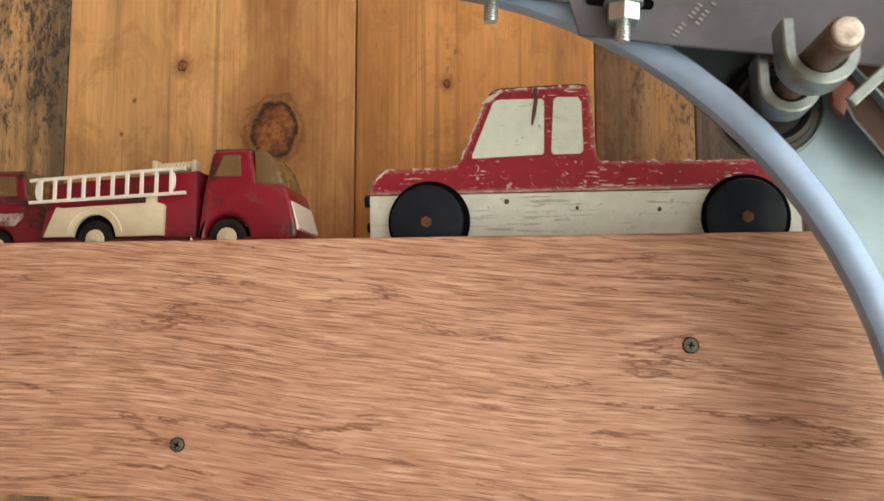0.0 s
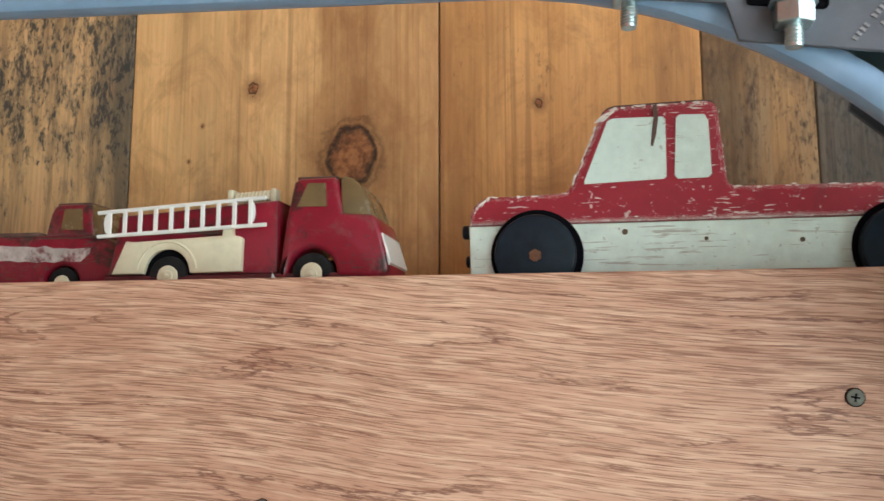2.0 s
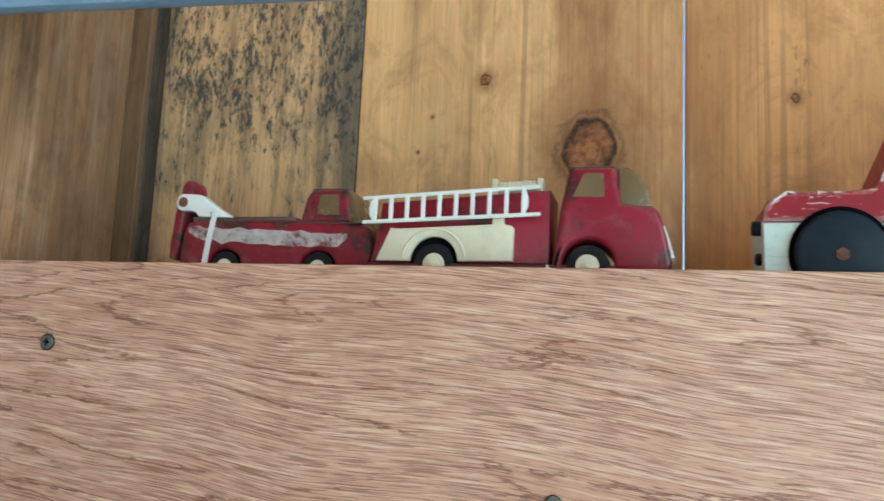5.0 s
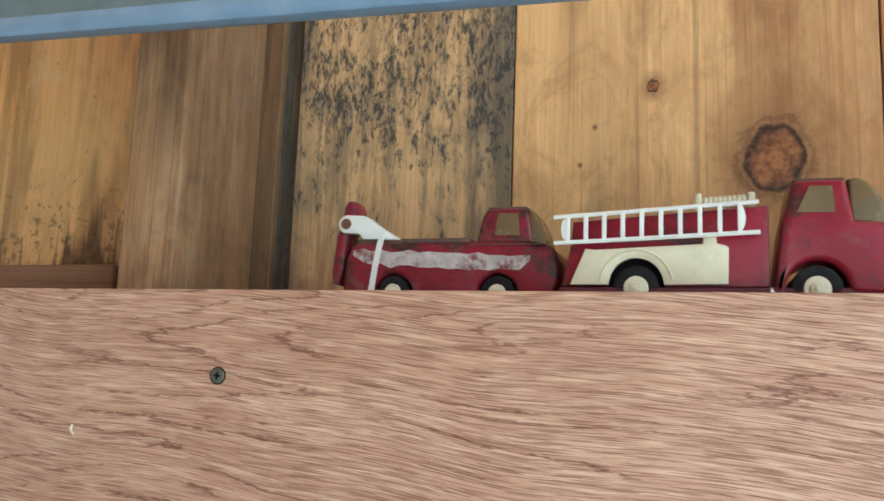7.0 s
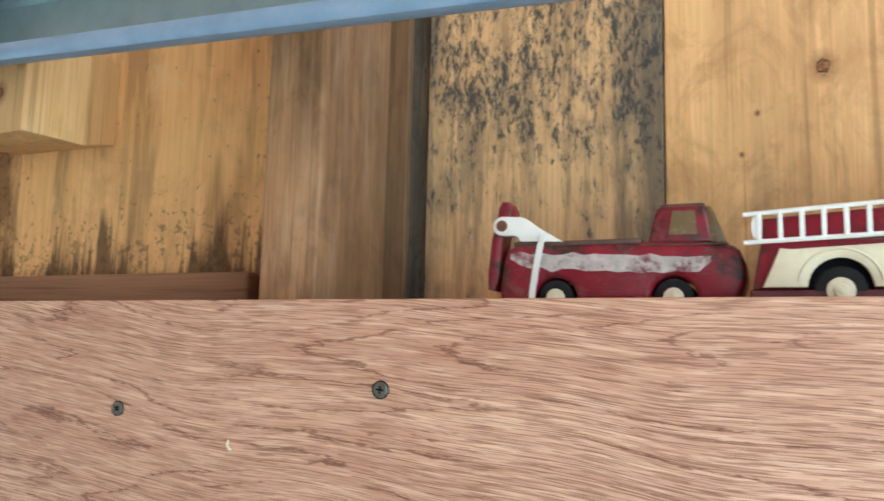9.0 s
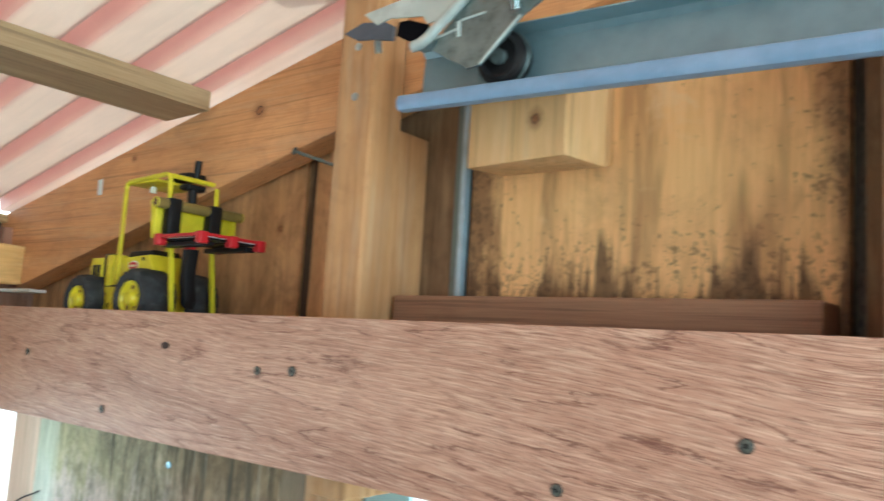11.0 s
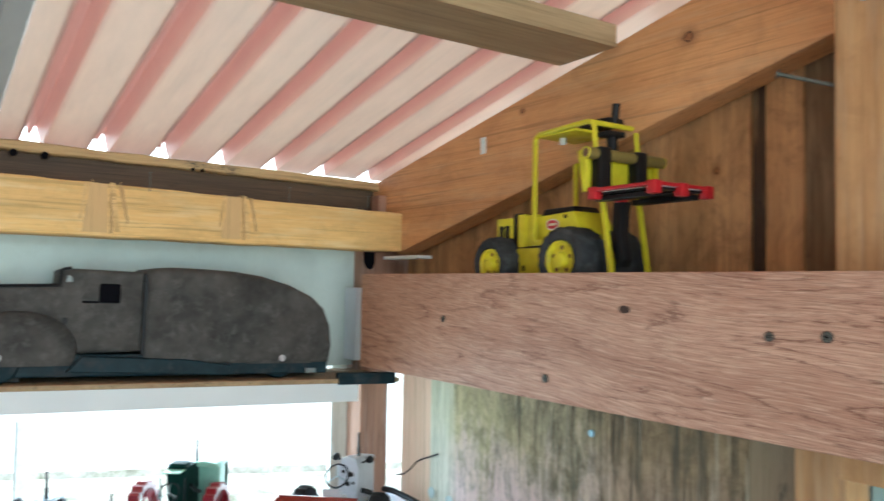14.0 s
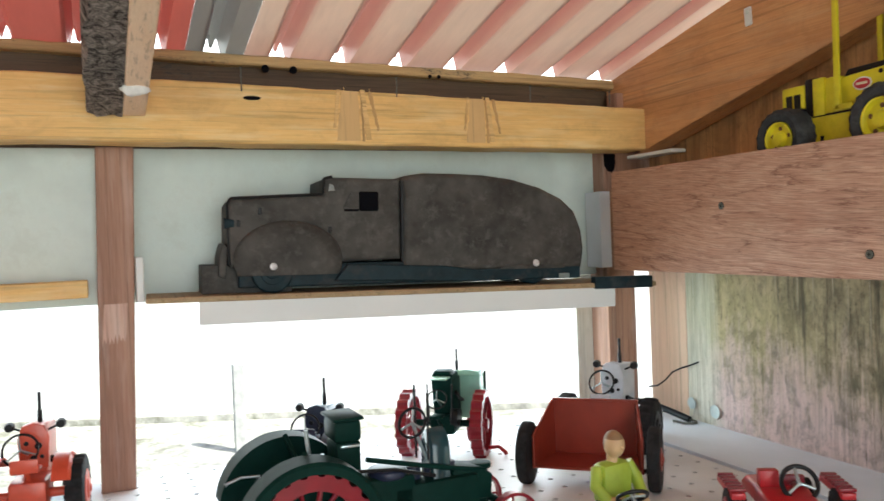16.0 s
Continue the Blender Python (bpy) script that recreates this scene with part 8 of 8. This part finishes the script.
def driver_tractor():
    root = thing("model_tractor", pose(0.385, -0.285, ZT, 0, 0, 8), "dark blue model tractor carrying a toy driver", "model tractor", "model tractors")
    for s in (-1, 1):
        wheel(root, (0, s * 0.036, 0.022), 0.022, 0.014, M_RUBBER, M_NAVY, 0.012, s, 14)
        wheel(root, (0.080, s * 0.022, 0.013), 0.013, 0.009, M_RUBBER, M_NAVY, 0.007, s, 0, "front_wheel")
    bm = bmesh.new()
    prism(bm, [(-0.026, 0.016), (-0.026, 0.034), (0.020, 0.036), (0.030, 0.044), (0.082, 0.042), (0.090, 0.018)], "y", -0.014, 0.014, 0.003)
    part("body", bm, M_NAVY, root, smooth=True)
    bx("seat", (-0.030, -0.002, -0.016, 0.016, 0.034, 0.039), M_BLACK, root, 0.0015)
    steering(root, (0.030, 0.0, 0.060), (-0.55, 0.25, 0.8), 0.0165, 0.0022, None, (0.045, 0.0, 0.042))


def bin_trailer():
    root = thing("tipping_trailer", pose(0.221, -0.211, ZT, 0, 0, 137), "orange-red model tipping trailer with black wheels", "model trailer")
    z0, z1, zf, d = 0.028, 0.107, 0.072, 0.078
    w0, w1 = 0.073, 0.059
    bm = bmesh.new()
    prism(bm, [(0, -w0), (d, -w1), (d, w1), (0, w0)], "z", z0, z0 + 0.003, 0.0006)
    part("bed", bm, M_BINRED, root)
    bm = bmesh.new()
    prism(bm, [(-w1, z0 + 0.003), (w1, z0 + 0.003), (w1, z1), (-w1, z1)], "x", d - 0.003, d, 0.0006)
    part("headboard", bm, M_BINRED, root)
    bx("top_lip", (d - 0.004, d + 0.002, -w1 - 0.002, w1 + 0.002, z1, z1 + 0.003), M_BINRED, root, 0.0008)
    for s in (-1, 1):
        bm = bmesh.new()
        vs = prism(bm, [(0.0, z0), (d, z0), (d, z1), (d - 0.010, z1), (0.0, zf)], "y", -0.0015, 0.0015)
        for v in vs:
            v.co.y += s * (w0 + (w1 - w0) * v.co.x / d)
        part("side", bm, M_BINRED, root)
        wheel(root, (0.022, s * (w0 + 0.014), 0.043), 0.043, 0.016, M_RUBBER, M_BINRED, 0.016, s, 0)
        rod("side_lip", [(0.0, s * w0, z0), (0.0, s * w0, zf), (d - 0.010, s * (w1 + 0.001), z1)], 0.0018, M_BINRED, root)
    rod("axle", [(0.022, -w0 - 0.016, 0.043), (0.022, -w0 - 0.001, 0.026), (0.022, w0 + 0.001, 0.026), (0.022, w0 + 0.016, 0.043)], 0.003, M_BLACK, root)
    rod("drawbar", [(0.05, 0, 0.024), (d + 0.04, 0, 0.024)], 0.004, M_BINRED, root)


dark_green_tractor()
steel_wheeled_tractor()
row_tractor(pose(0.0655, -0.0685, ZT, 0, 0, 128.3), "pale grey model tractor with black tyres and lamps", M_GREYTR, M_BLACK)
row_tractor(pose(-0.006, -0.892, ZT, 0, 0, 174), "orange-red model tractor with black tyres and red mudguards", M_ORTR, M_ORTR, 0.044, 0.110, 0.128, True, 0.021)
row_tractor(pose(-0.005, -0.530, ZT, 0, 0, 150), "dark blue model tractor with lamps behind the green one", M_NAVY, M_NAVY, 0.036, 0.090, 0.108, True, 0.021)
low_red_tractor()
driver_tractor()
bin_trailer()

# toy driver: one plain shape
bm = bmesh.new()
box(bm, -0.012, 0.012, -0.021, 0.021, 0.0, 0.048, 0.009)
for s in (-1, 1):
    tube(bm, [(0.0, s * 0.021, 0.043), (0.006, s * 0.029, 0.026), (0.020, s * 0.023, 0.012), (0.032, s * 0.012, 0.012)], 0.0066, 10)
    tube(bm, [(0.0, s * 0.010, 0.003), (0.022, s * 0.013, 0.004), (0.038, s * 0.013, -0.004)], 0.0072, 10)
bmesh.ops.create_uvsphere(bm, u_segments=20, v_segments=14, radius=0.0125, matrix=Matrix.Translation((0.004, 0, 0.066)) @ Matrix.Diagonal((0.98, 0.84, 1.18, 1)))
bmesh.ops.create_uvsphere(bm, u_segments=8, v_segments=6, radius=0.0025, matrix=Matrix.Translation((0.0165, 0, 0.064)))
cyl(bm, (0, 0, 0.045), (0.002, 0, 0.060), 0.006, 12)
figure = part("toy_driver", bm, M_SHIRT, smooth=True)
figure.data.materials.append(M_SKIN)
figure.data.materials.append(M_NAVY)
figure.data.materials.append(M_HAIR)
for p in figure.data.polygons:
    if p.center.z > 0.0515 and (p.center.z > 0.0735 or (p.center.x < -0.001 and p.center.z > 0.063)):
        p.material_index = 3
    elif p.center.z > 0.0515 or (p.center.x > 0.026 and p.center.z > 0.006):
        p.material_index = 1
    elif p.center.z < 0.009 and p.center.x > -0.004 and abs(p.center.y) < 0.021:
        p.material_index = 2
figure.matrix_world = pose(0.360, -0.268, ZT + 0.0330, 0, 0, 8) @ Matrix.Scale(1.08, 4)
tagged(figure, "small plastic driver doll in a lime-green shirt", "toy figure")

# cord and nozzle lying by the wall
cord = thing("loose_cable", pose(0, 0, 0), "thin black cable bent up against the wall", "cable")
bm = bmesh.new()
tube(bm, [(-0.105, 0.145, 1.005), (-0.085, 0.150, 1.010), (-0.07, 0.156, 1.022), (-0.055, 0.160, 1.038), (-0.035, 0.164, 1.048), (-0.015, 0.168, 1.055), (0.004, 0.170, 1.063)], 0.0016, 8)
part("wire", bm, M_BLACK, cord, smooth=True)
hose = thing("black_hose", pose(0, 0, 0), "short black hose with a wire end on the white board", "hose")
bm = bmesh.new()
tube(bm, [(-0.13, 0.12, 0.978), (-0.09, 0.13, 0.979), (-0.05, 0.14, 0.972), (-0.02, 0.147, 0.966), (0.0, 0.150, 0.962)], 0.006, 10)
part("tube", bm, M_BLACK, hose, smooth=True)
bm = bmesh.new()
tube(bm, [(0.0, 0.150, 0.962), (0.012, 0.155, 0.961), (0.02, 0.150, 0.960), (0.005, 0.135, 0.9585), (-0.02, 0.13, 0.9585)], 0.002, 6)
part("wire_end", bm, M_SCREW, hose, smooth=True)
